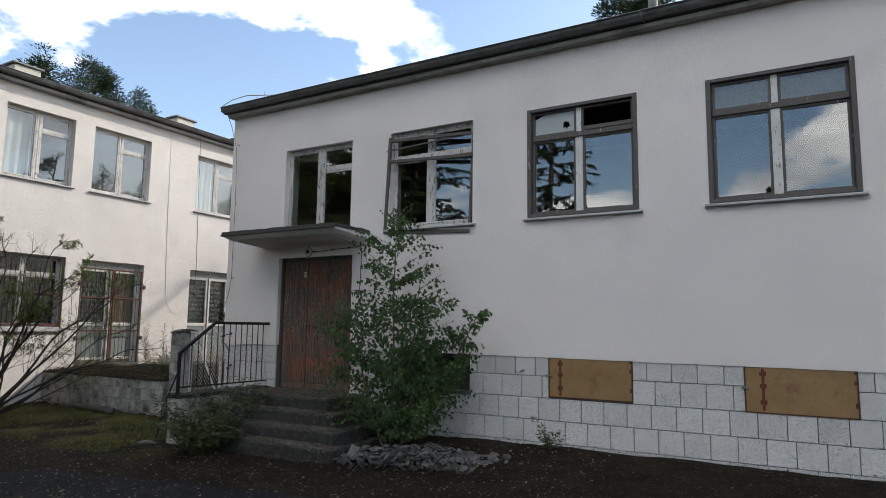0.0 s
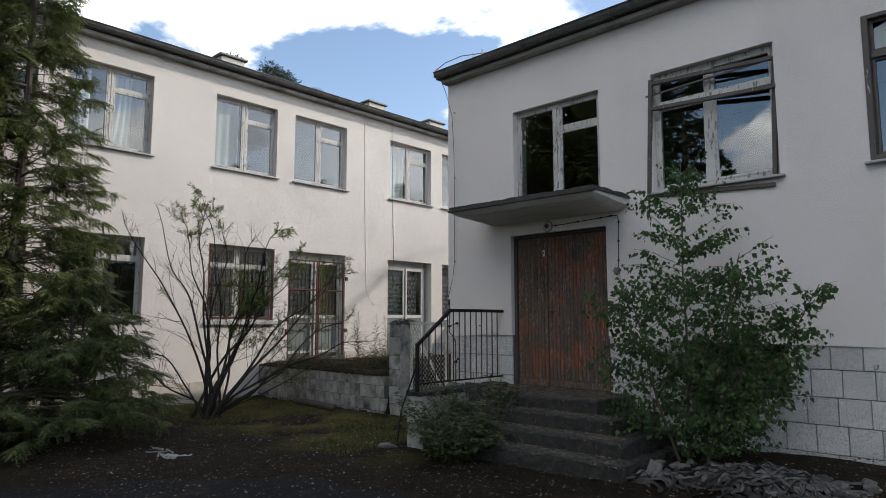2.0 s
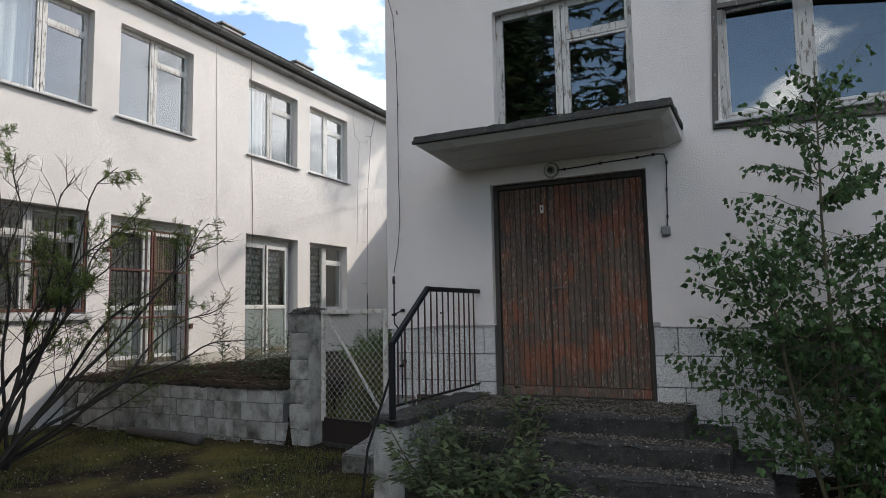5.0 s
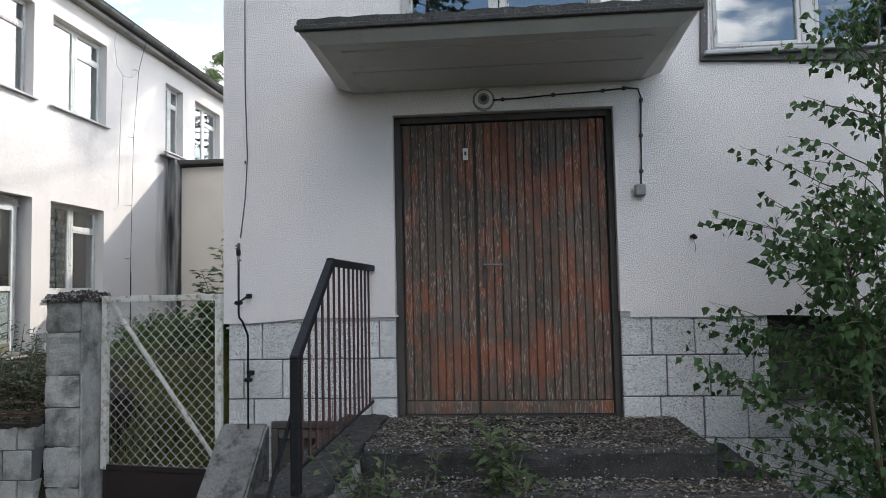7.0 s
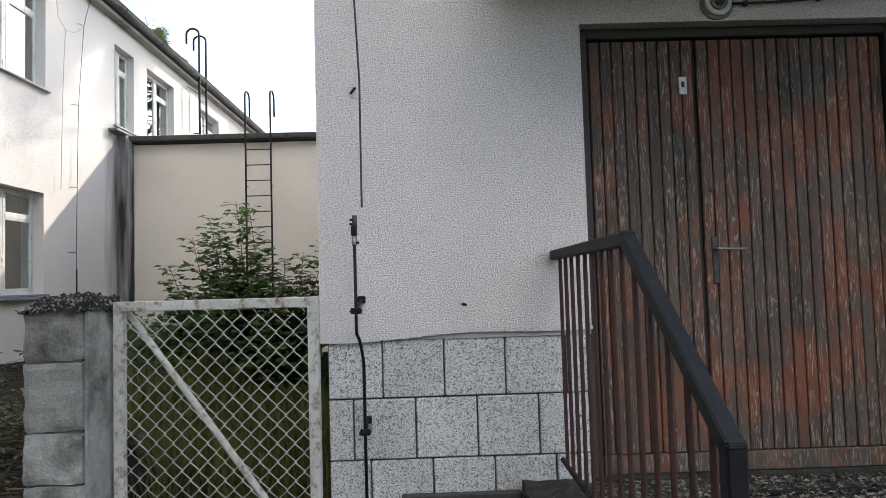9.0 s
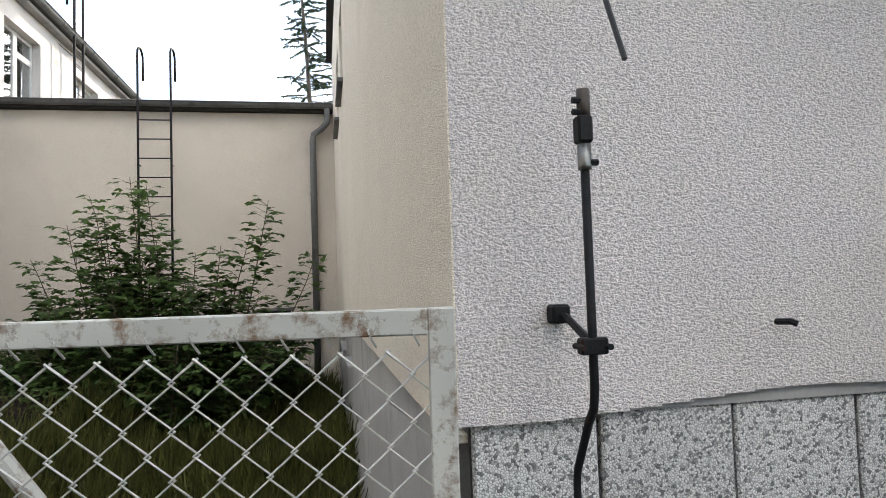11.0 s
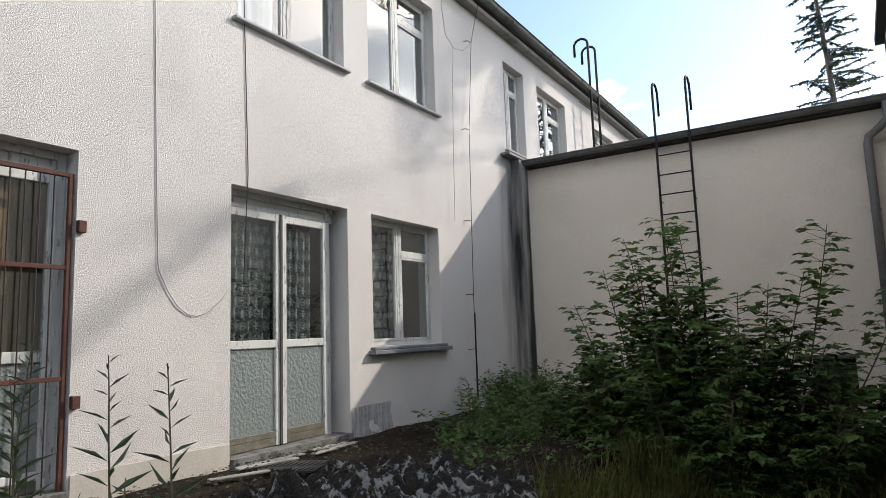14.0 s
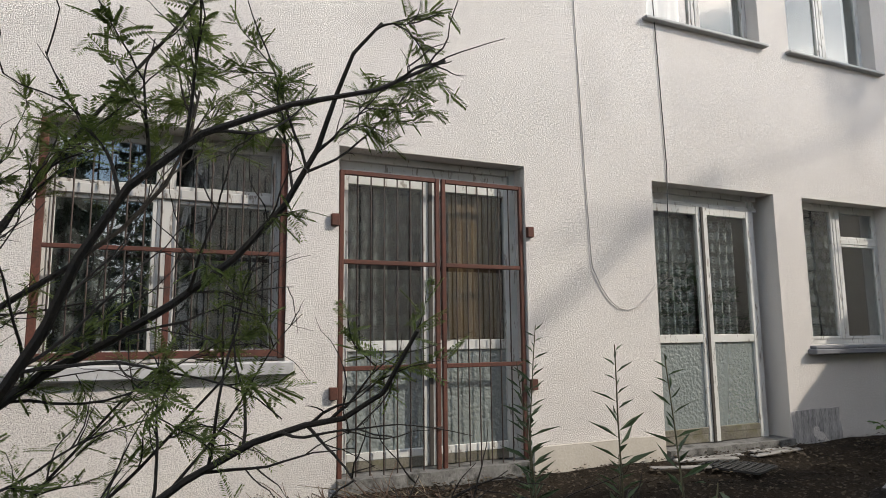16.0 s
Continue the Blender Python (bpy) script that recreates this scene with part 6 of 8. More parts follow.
M_KICK = surface("rusted_dark_sheet", (0.007, 0.005, 0.004), (0.022, 0.012, 0.010), scale=4, fine=50, rough=0.8, bump=0.3)
gate = thing("mesh_gate", pose(-1.85, 0.05, 0.3), "white flaking metal gate with chain-link mesh", "gate")
GX0, GX1, GZ0, GZ1, GY = -2.39, -1.345, 0.40, 1.740, -0.018
for s in ((GX0, GX0 + 0.05, GZ0, GZ1), (GX1 - 0.05, GX1, GZ0, GZ1)):
    part("stile", boxed(s[0], s[1], GY - 0.02, GY + 0.02, s[2], s[3], bevel=0.003), M_GATE, gate)
part("top_rail", boxed(GX0 + 0.05, GX1 - 0.05, GY - 0.02, GY + 0.02, GZ1 - 0.05, GZ1 - 0.001, bevel=0.003), M_GATE, gate)
part("bottom_rail", boxed(GX0 + 0.05, GX1 - 0.05, GY - 0.018, GY + 0.018, GZ0, GZ0 + 0.04, bevel=0.003), M_KICK, gate, "rusted bottom rail")
part("kick_plate", boxed(GX0 + 0.02, GX1 - 0.02, GY - 0.012, GY - 0.004, 0.10, GZ0 - 0.002), M_KICK, gate, "dark rust-brown sheet below the mesh")
part("brace", tubed([(GX0 + 0.05, GY + 0.035, GZ1 - 0.06), (GX1 - 0.03, GY + 0.035, GZ0 + 0.03)], 0.017, 8), M_GATE, gate, "flaking diagonal tube")
x0, x1, z0, z1, d = GX0 + 0.04, GX1 - 0.04, GZ0 + 0.03, GZ1 - 0.04, 0.088
for side in (0, 1):
    # each wire zigzags upward, hooked into its neighbour
    for c in range(int((x1 - x0) / d) + 1):
        xa = x0 + c * d
        pts = []
        rows_n = int((z1 - z0) / (d / 2))
        for r in range(rows_n + 1):
            on = (r + side) % 2
            x = xa + (d / 2 + 0.004 if on else -0.004) if side == 0 else xa + (d / 2 - 0.004 if on == 0 else d + 0.004)
            if x > x1 + 0.02:
                x = x1 + 0.02
            pts.append((x, GY - 0.004 + (0.004 if on else -0.004), z0 + r * d / 2))
        part("mesh_wire", tube(bmesh.new(), pts, 0.0031, 5), M_LINK, gate)
for k in range(12):
    x = x0 + 0.04 + (x1 - x0 - 0.08) * k / 11
    part("tie", tubed([(x, GY - 0.021, z1 + 0.004), (x + 0.006, GY - 0.016, z1 - 0.014), (x + 0.014, GY - 0.006, z1 - 0.03)], 0.0024, 4), M_LINK, gate)
part("sill", rough_box(-2.36, -1.34, -0.06, 0.16, -0.1, 0.16, 0.07, 0.012, 12), M_CONCRETE, gate, "concrete sill under the gate")

# the gate stands slightly open, hung at the house corner
hinge = Matrix.Translation((GX1, GY, 0))
gate.matrix_basis = hinge @ pose(0, 0, 0, 0, 0, -8) @ hinge.inverted() @ gate.matrix_basis

# ---- conductors, cables and small fittings ----
rod = thing("lightning_conductor", pose(-1.13, -0.05, 0.77), "black lightning-conductor rod on wall brackets", "lightning conductor")
RX, RY = -1.145, -0.190
part("rod", tubed([(-1.13, -0.055, 0.74), (-1.13, -0.055, 1.40), (-1.13, -0.06, 1.43), (-1.137, -0.14, 1.535), (RX, -0.182, 1.565), (RX, RY, 1.60), (RX, RY, 1.98)], 0.0078, 8), M_IRON, rod, smooth=True)
part("sleeve", tubed([(RX, RY, 1.968), (RX, RY, 1.975), (RX, RY, 2.012)], 0.0118, 10), M_STEEL, rod, "worn grey sleeve", smooth=True)
part("clamp", boxed(RX - 0.014, RX + 0.013, RY - 0.014, RY + 0.014, 2.013, 2.060, bevel=0.004), M_IRON, rod)
part("rod_end", tubed([(RX + 0.002, RY, 2.058), (RX + 0.002, RY, 2.106)], 0.0115, 10), M_RUST_STEEL, rod, "brown weathered end", smooth=True)
for x, z in ((RX - 0.012, 2.086), (RX - 0.012, 2.066), (RX + 0.014, 1.980)):
    part("bolt", tubed([(x - 0.008, RY - 0.004, z), (x + 0.008, RY - 0.004, z)], 0.0055, 6), M_IRON, rod)
for z, x, yy in ((1.674, RX, RY), (1.10, -1.13, -0.055)):
    out = -0.05 if yy < -0.1 else -0.02
    part("bracket", tubed([(x + 0.008, 0.02, z + 0.043), (x + 0.008, out, z + 0.041), (x, yy, z)], 0.007, 6), M_IRON, rod)
    part("wall_block", boxed(x - 0.011, x + 0.026, -0.035 if yy < -0.1 else -0.015, 0.01, z + 0.026, z + 0.062, bevel=0.005), M_IRON, rod)
    for dx in (-0.022, 0.022):
        part("bolt", tubed([(x + dx, yy - 0.022, z - 0.003), (x + dx, yy + 0.022, z - 0.003)], 0.006, 6), M_IRON, rod)
    part("bracket_clip", boxed(x - 0.024, x + 0.024, yy - 0.012, yy + 0.012, z - 0.016, z + 0.012, bevel=0.003), M_IRON, rod)
part("wire", tubed([(-1.100, -0.262, 2.135), (-1.105, -0.215, 2.25), (-1.112, -0.14, 2.45), (-1.116, -0.09, 2.76), (-1.14, -0.07, 3.3), (-1.14, -0.07, 4.1), (-1.15, -0.07, 4.6), (-1.19, -0.07, 5.2), (-1.28, -0.12, 5.6), (-1.36, -0.2, 5.9)], 0.005, 5), M_CABLE, rod)
for z in (2.73, 4.13, 5.25):
    part("wire_holder", tubed([(-1.17, 0.005, z), (-1.14, -0.075, z)], 0.007, 5), M_IRON, rod)
stub = thing("wall_stub", pose(-0.655, 0, 1.68), "rusted pipe stub in the wall", "stub")
part("stub", tubed([(0, 0.02, 0), (0.008, -0.035, 0.003), (0.016, -0.045, -0.002)], 0.007, 7), M_IRON, stub, local=True)
knob = thing("wall_hook", pose(2.12, 0, 2.08), "small rusted hook in the wall", "hook")
part("hook", tubed([(0, 0.02, 0), (0, -0.05, 0), (0.01, -0.06, -0.02)], 0.014, 7), M_IRON, knob, local=True)
part("hook_wire", tubed([(0.0, -0.02, -0.01), (0.02, -0.012, -0.07), (0.012, -0.012, -0.12)], 0.0018, 5), M_CABLE, knob, local=True)
tap = thing("plinth_tap", pose(4.62, 0, 1.30), "small metal tap in the plinth", "tap")
part("tap", tubed([(0, 0.03, 0), (0, -0.08, 0), (0, -0.09, -0.03)], 0.016, 7), M_STEEL, tap, local=True)

lamp = thing("lamp_base", pose(0.66, 0, 3.135), "round porcelain lamp base without a bulb", "lamp base")
part("back_plate", tubed([(0, 0.0, 0), (0, -0.012, 0)], 0.082, 28), M_PLASTIC, lamp, "grey back plate", local=True)
part("rim", tubed([(0, -0.012, 0), (0, -0.03, 0)], 0.066, 24), M_PORCELAIN, lamp, local=True)
part("ring", tubed([(0, -0.03, 0), (0, -0.042, 0)], 0.042, 20), M_PLASTIC, lamp, local=True)
part("socket", tubed([(0, -0.042, 0), (0, -0.048, 0)], 0.024, 14), M_CABLE, lamp, local=True)
cable = thing("surface_cable", pose(1.5, 0, 3.1), "black surface cable on clips with a grey junction box", "cable")
part("cable", tubed([(0.72, -0.012, 3.13), (0.95, -0.012, 3.135), (1.2, -0.012, 3.15), (1.5, -0.012, 3.16), (1.70, -0.012, 3.175), (1.78, -0.012, 3.165), (1.80, -0.012, 3.10), (1.79, -0.012, 2.85), (1.785, -0.012, 2.6), (1.775, -0.012, 2.45)], 0.006, 6), M_CABLE, cable, smooth=True)
for x, z in ((0.80, 3.131), (1.17, 3.148), (1.53, 3.163), (1.68, 3.172), (1.80, 3.08), (1.79, 2.82), (1.783, 2.56)):
    part("clip", boxed(x - 0.013, x + 0.013, -0.022, 0.0, z - 0.013, z + 0.013, bevel=0.004), M_CABLE, cable)
part("junction_box", boxed(1.725, 1.805, -0.05, 0.0, 2.375, 2.465, bevel=0.012), M_PLASTIC, cable, "grey junction box")

M_GREY_CABLE = surface("pale_grey_cable", (0.30, 0.29, 0.28), (0.42, 0.41, 0.39), scale=14, fine=60, rough=0.6)
loop = thing("hanging_cable", pose(-6.88, 3.2, 2.2), "slack grey cable hanging in a loop on the wall", "cable")
pts = [(-6.892, 2.70, 7.2), (-6.892, 2.74, 4.9), (-6.892, 2.79, 3.35), (-6.89, 2.82, 2.6)]
for k in range(9):
    u = k / 8
    pts.append((-6.888, 2.83 + 0.73 * u, 2.52 - 1.25 * u * (1 - u) * (1.25 - 0.5 * u) - 0.12 * u))
part("cable", tubed(pts, 0.0045, 6), M_GREY_CABLE, loop, smooth=True)
part("cable", tubed([(-6.89, 3.66, 7.2), (-6.89, 3.70, 5.28), (-6.89, 3.76, 3.53), (-6.9, 3.72, 2.46), (-6.95, 3.66, 2.4)], 0.005, 6), M_CABLE, loop, smooth=True)
part("cable", tubed([(-6.96, 3.66, 2.44), (-6.98, 3.80, 2.40), (-7.0, 4.0, 2.19)], 0.004, 5), M_ALU, loop)
condb = thing("lightning_conductor", pose(-6.85, 8.0, 1.5), "thin conductor wire on wall holders", "lightning conductor")
part("wire", tubed([(-6.72, 8.35, 7.28), (-6.80, 8.24, 6.7), (-6.83, 8.22, 6.5), (-6.83, 8.04, 5.02), (-6.83, 8.0, 3.6), (-6.83, 7.97, 2.48), (-6.83, 7.96, 1.0)], 0.005, 5), M_IRON, condb)
part("wire", tubed([(-6.84, 7.66, 6.22), (-6.84, 7.61, 5.6), (-6.84, 7.57, 4.83), (-6.84, 7.55, 4.2), (-6.84, 7.53, 3.53)], 0.004, 5), M_ALU, condb)
part("wire", tubed([(-6.83, 8.22, 6.5), (-6.84, 7.95, 6.28), (-6.84, 7.68, 6.22), (-6.84, 7.45, 6.35), (-6.84, 7.36, 6.8), (-6.74, 7.34, 7.3)], 0.004, 5), M_ALU, condb)
part("rod", tubed([(-6.82, 7.97, 0.8), (-6.82, 7.97, 2.2)], 0.009, 6), M_IRON, condb)
for z, y in ((6.50, 8.2), (5.02, 8.04), (3.59, 8.0), (2.48, 7.97), (1.68, 7.96)):
    part("wire_holder", tubed([(-6.905, y - 0.1, z), (-6.83, y - 0.1, z), (-6.83, y, z)], 0.006, 5), M_IRON, condb)

# ---- plants ----
rng = random.Random(7)


def unit(v):
    v = Vector(v)
    return v.normalized() if v.length > 1e-6 else Vector((0, 0, 1))


def wander(base, way, length, steps, bend=0.15, rise=0.0, r=None):
    """A branch line that drifts as it grows."""
    r = r or rng
    pts, p, d = [Vector(base)], Vector(base), unit(way)
    for k in range(steps):
        d = unit(d + Vector((r.gauss(0, bend), r.gauss(0, bend), r.gauss(0, bend) + rise)))
        p = p + d * (length / steps)
        pts.append(p.copy())
    return pts


def along(pts, u):
    f = u * (len(pts) - 1)
    i = min(int(f), len(pts) - 2)
    return pts[i].lerp(pts[i + 1], f - i), unit(pts[i + 1] - pts[i])


class Leaves:
    """Collects leaf blades, each a folded pointed quad, into one mesh."""

    def __init__(self):
        self.v, self.f = [], []

    def blade(self, base, way, up, length, width, fold=0.25, belly=0.42):
        way, up = unit(way), Vector(up)
        side = way.cross(up)
        side = side.normalized() if side.length > 1e-5 else way.orthogonal().normalized()
        nrm = side.cross(way)
        n = len(self.v)
        mid = base + way * (length * belly)
        self.v += [base, mid + side * width * 0.5 + nrm * width * fold * 0.5, base + way * length - nrm * length * 0.12, mid - side * width * 0.5 + nrm * width * fold * 0.5]
        self.f += [(n, n + 1, n + 2), (n, n + 2, n + 3)]

    def spray(self, base, way, up, length, needle, pairs, width=0.006):
        """A flat twig with needles to both sides."""
        way = unit(way)
        side = way.cross(Vector(up))
        side = side.normalized() if side.length > 1e-5 else way.orthogonal().normalized()
        for k in range(pairs):
            u = (k + 0.6) / pairs
            p = base + way * length * u + Vector((0, 0, -0.10 * length * u * u))
            ln = needle * (1 - 0.45 * abs(u - 0.35)) * (0.85 + 0.3 * rng.random())
            for s in (-1, 1):
                self.blade(p, side * s + way * 0.75, Vector(up) + Vector((rng.gauss(0, .2), rng.gauss(0, .2), 0)), ln, width, 0.0, 0.5)

    def make(self, name, material, parent, label=""):
        return raw(name, self.v, self.f, material, parent, label)


def rand_dir(r=None, flat=1.0):
    r = r or rng
    a = r.random() * 2 * math.pi
    z = r.uniform(-1, 1) * flat
    s = math.sqrt(max(0.0, 1 - z * z))
    return Vector((math.cos(a) * s, math.sin(a) * s, z))


def birch_sapling(base, height, label):
    """A young birch: thin stems, side twigs and hanging pointed leaves, dense below."""
    tree = thing("birch_sapling", Matrix.Translation(base), label, "tree")
    wood, lv = bmesh.new(), Leaves()
    stems = [wander(base, (0.02, 0.0, 1), height, 14, 0.03), wander(base + Vector((0.12, 0.05, 0)), (0.22, -0.05, 1), height * 0.72, 10, 0.05), wander(base + Vector((-0.08, -0.05, 0)), (-0.15, -0.1, 1), height * 0.6, 9, 0.05),
             wander(base + Vector((0.1, 0.0, 0)), (0.85, -0.12, 1), height * 0.68, 9, 0.06, 0.0), wander(base + Vector((0.2, -0.05, 0)), (0.4, -0.3, 1), height * 0.5, 9, 0.06)]
    for s in stems:
        tube(wood, s, 0.020, 6, 0.004)
    twigs = []
    for si, s in enumerate(stems):
        count = 105 if si == 0 else 60
        for k in range(count):
            u = 0.06 + 0.92 * rng.random() ** 0.9
            p, d = along(s, u)
            reach = (0.30 + 0.98 * (1 - u) ** 0.75) * (0.6 + 0.6 * rng.random()) * (1.0 if si < 3 else 0.5)
            out = rand_dir(flat=0.25)
            out.y *= 0.75
            t = wander(p, out + Vector((0, 0, 0.55)), reach, 5, 0.12, -0.04)
            tube(wood, t, 0.005, 4, 0.0015, caps=False)
            twigs.append(t)
    for t in twigs:
        ln = sum((b - a).length for a, b in zip(t, t[1:]))
        for k in range(int(7 + ln * 35)):
            p, d = along(t, 0.10 + 0.90 * rng.random())
            hang = unit(d * 0.35 + rand_dir() * 0.6 + Vector((0, 0, -0.75)))
            size = rng.uniform(0.038, 0.068)
            lv.blade(p + rand_dir() * 0.05 + Vector((0, 0, -0.03)), hang, rand_dir(flat=0.4), size, size * 0.80, 0.22, 0.30)
    tagged(part("stem", wood, M_TWIG, tree, "thin brown stems"), kind="stuff")
    lv.make("foliage", M_BIRCH, tree)
    return tree


birch_sapling(Vector((2.98, -0.80, 0.22)), 3.35, "young bushy birch growing beside the steps")


def leafy_shrub(name, base, size, height, count, leaf, material, label, category="shrub", flat=0.5):
    tree = thing(name, Matrix.Translation(base), label, category)
    wood, lv = bmesh.new(), Leaves()
    for k in range(count):
        out = rand_dir(flat=0.2)
        t = wander(base + Vector((rng.gauss(0, size * 0.15), rng.gauss(0, size * 0.15), 0)), out * flat + Vector((0, 0, 1)), height * rng.uniform(0.55, 1.05), 7, 0.12, 0.0)
        tube(wood, t, 0.006, 4, 0.002, caps=False)
        for n in range(int(34 * height / 0.8)):
            p, d = along(t, 0.12 + 0.88 * rng.random())
            way = unit(rand_dir(flat=0.5) + d * 0.3 + Vector((0, 0, -0.1)))
            s = leaf * rng.uniform(0.7, 1.2)
            lv.blade(p + way * 0.03, way, Vector((0, 0, 1)) + rand_dir() * 0.5, s, s * 0.55)
    tagged(part("stem", wood, M_TWIG, tree, "thin stems"), kind="stuff")
    lv.make("foliage", material, tree)
    return tree


leafy_shrub("leafy_shrub", Vector((0.60, -2.0, 0.10)), 0.62, 0.92, 80, 0.078, M_SHRUB, "low leafy shrub growing against the steps", flat=0.95)
leafy_shrub("leafy_shrub", Vector((0.10, -1.45, 0.30)), 0.5, 0.80, 14, 0.06, M_SHRUB, "low leafy shrub growing against the steps", flat=0.4)
leafy_shrub("seedling", Vector((0.75, -1.25, 0.6)), 0.3, 0.48, 7, 0.085, M_SHRUB, "thin seedling sprouting from the steps", flat=0.4)
leafy_shrub("weed_clump", Vector((5.15, -0.28, 0.3)), 0.3, 0.48, 9, 0.06, M_SHRUB, "small green weed at the foot of the plinth", flat=0.5)
leafy_shrub("weed_clump", Vector((2.1, -4.75, 0.1)), 0.2, 0.30, 6, 0.05, M_WEED, "small weed in a crack of the asphalt", flat=0.4)


def yew_bush(base, label):
    """A many-stemmed yew: bare stems in a fan, with needles in a few clumps only."""
    tree = thing("yew_bush", Matrix.Translation(base), label, "shrub")
    wood, lv = bmesh.new(), Leaves()
    r = random.Random(21)
    tufts = []
    leafy_spots = [(-0.3, 3.5, 0.5, 0.45), (1.25, 3.25, 0.28, 0.36), (1.68, 3.1, 0.26, 0.42), (0.75, 2.5, 0.42, 0.36), (0.5, 2.1, 0.42, 0.4), (0.3, 1.3, 0.35, 0.22), (-1.45, 2.0, 0.25, 0.25), (-0.6, 2.0, 0.2, 0.25),
                   (1.95, 2.66, 0.4, 0.24), (2.28, 2.7, 0.2, 0.16), (1.82, 2.3, 0.2, 0.2), (2.2, 1.92, 0.2, 0.14), (2.1, 1.76, 0.34, 0.1), (1.65, 1.72, 0.25, 0.12), (1.3, 1.65, 0.3, 0.25), (1.35, 2.65, 0.3, 0.25), (1.0, 1.3, 0.4, 0.22)]

    def clothed(p):
        """Whether needles grow here."""
        a = (p.x - base.x) * 0.5 + (p.y - base.y) * 0.86
        z = p.z - base.z
        if a > 0.9 and (p.x - base.x) * 0.86 - (p.y - base.y) * 0.5 > 0.1:
            return False
        return any(((a - ca) / wa) ** 2 + ((z - cz) / wz) ** 2 < 1.0 for ca, cz, wa, wz in leafy_spots)

    # each stem reaches for a place: along the house, up, and across
    reaches = [(-1.6, 3.6, 0.1), (-1.0, 3.5, 0.2), (-0.7, 3.6, -0.2), (-0.3, 3.8, 0.15), (-0.1, 3.8, -0.3), (0.2, 3.4, 0.1), (0.5, 3.2, 0.3), (1.25, 3.4, -0.5),
               (1.7, 3.3, -0.6), (2.3, 3.0, -0.4), (2.5, 2.75, -0.5), (2.7, 1.4, -0.2), (-1.6, 1.8, 0.0), (0.7, 2.2, 0.1), (-1.5, 0.8, 0.2), (2.5, 1.9, -0.3), (1.9, 2.8, -0.9), (1.1, 2.6, 0.2)]
    for a, up, f in reaches:
        goal = Vector((0.5 * a + 0.86 * f, 0.86 * a - 0.5 * f, up))
        foot = base + Vector((0.20 * r.uniform(-1, 1), 0.24 * r.uniform(-1, 1), -0.03))
        sway = r.uniform(0, 40)
        s, lean = [], 1.12 if a > 0.3 else 1.4
        for k in range(19):
            u = k / 18
            bend = Vector((noise.noise((u * 3.2, sway, 0)), noise.noise((u * 3.2, sway, 7)), noise.noise((u * 3.2, sway, 13)))) * 0.42 * u ** 0.8
            s.append(foot + Vector((goal.x * u ** lean, goal.y * u ** lean, goal.z * u ** 0.93)) + bend)
        tube(wood, s, 0.019 + 0.012 * r.random(), 7, 0.005)
        for k in range(15):
            u = 0.25 + 0.75 * r.random() ** 0.8
            p, d = along(s, u)
            b = wander(p, d * 1.1 + rand_dir(r) * 0.8, (1.05 - u) * 1.1 + 0.3 * r.random(), 10, 0.11, 0.02, r)
            tube(wood, b, 0.0055, 5, 0.0014, caps=False)
            for n in range(4):
                q, e = along(b, 0.2 + 0.8 * r.random())
                c = wander(q, e + rand_dir(r) * 0.9, 0.26 * r.random() + 0.08, 7, 0.16, 0.0, r)
                tube(wood, c, 0.0028, 4, 0.0008, caps=False)
                if clothed(q) and r.random() < (0.68 if a > 0.9 else 0.95 if up > 3.0 else 0.6):
                    tufts.append(c)
    # low leafy boughs towards the house
    for w, ln in (((0.12, 1.0, 0.74), 2.6), ((0.22, 1.0, 0.58), 2.6), ((0.15, 1.0, 0.92), 2.4), ((0.25, 1.0, 0.42), 2.4), ((0.05, 1.0, 0.5), 2.2)):
        s = wander(base, w, ln, 12, 0.035, 0.012, r)
        tube(wood, s, 0.014, 6, 0.004)
        for k in range(9):
            u = 0.55 + 0.45 * r.random()
            p, d = along(s, u)
            b = wander(p, d + rand_dir(r) * 0.8, 0.3 + 0.15 * r.random(), 7, 0.12, -0.03, r)
            tube(wood, b, 0.004, 4, 0.0012, caps=False)
            tufts.append(b)
    for t in tufts:
        for n in range(17):
            p, d = along(t, 0.08 + 0.92 * r.random())
            lv.spray(p, d * 0.7 + rand_dir(r), Vector((0, 0, 1)) + rand_dir(r) * 0.5, 0.045 + 0.06 * r.random(), 0.022, 11, 0.006)
    tagged(part("stem", wood, M_BARK_YEW, tree, "bare dark stems"), kind="stuff")
    lv.make("foliage", M_YEW, tree, "tufts of dark needles")
    return tree


yew_bush(Vector((-4.85, -2.35, 0.08)), "straggly many-stemmed yew before the long house")


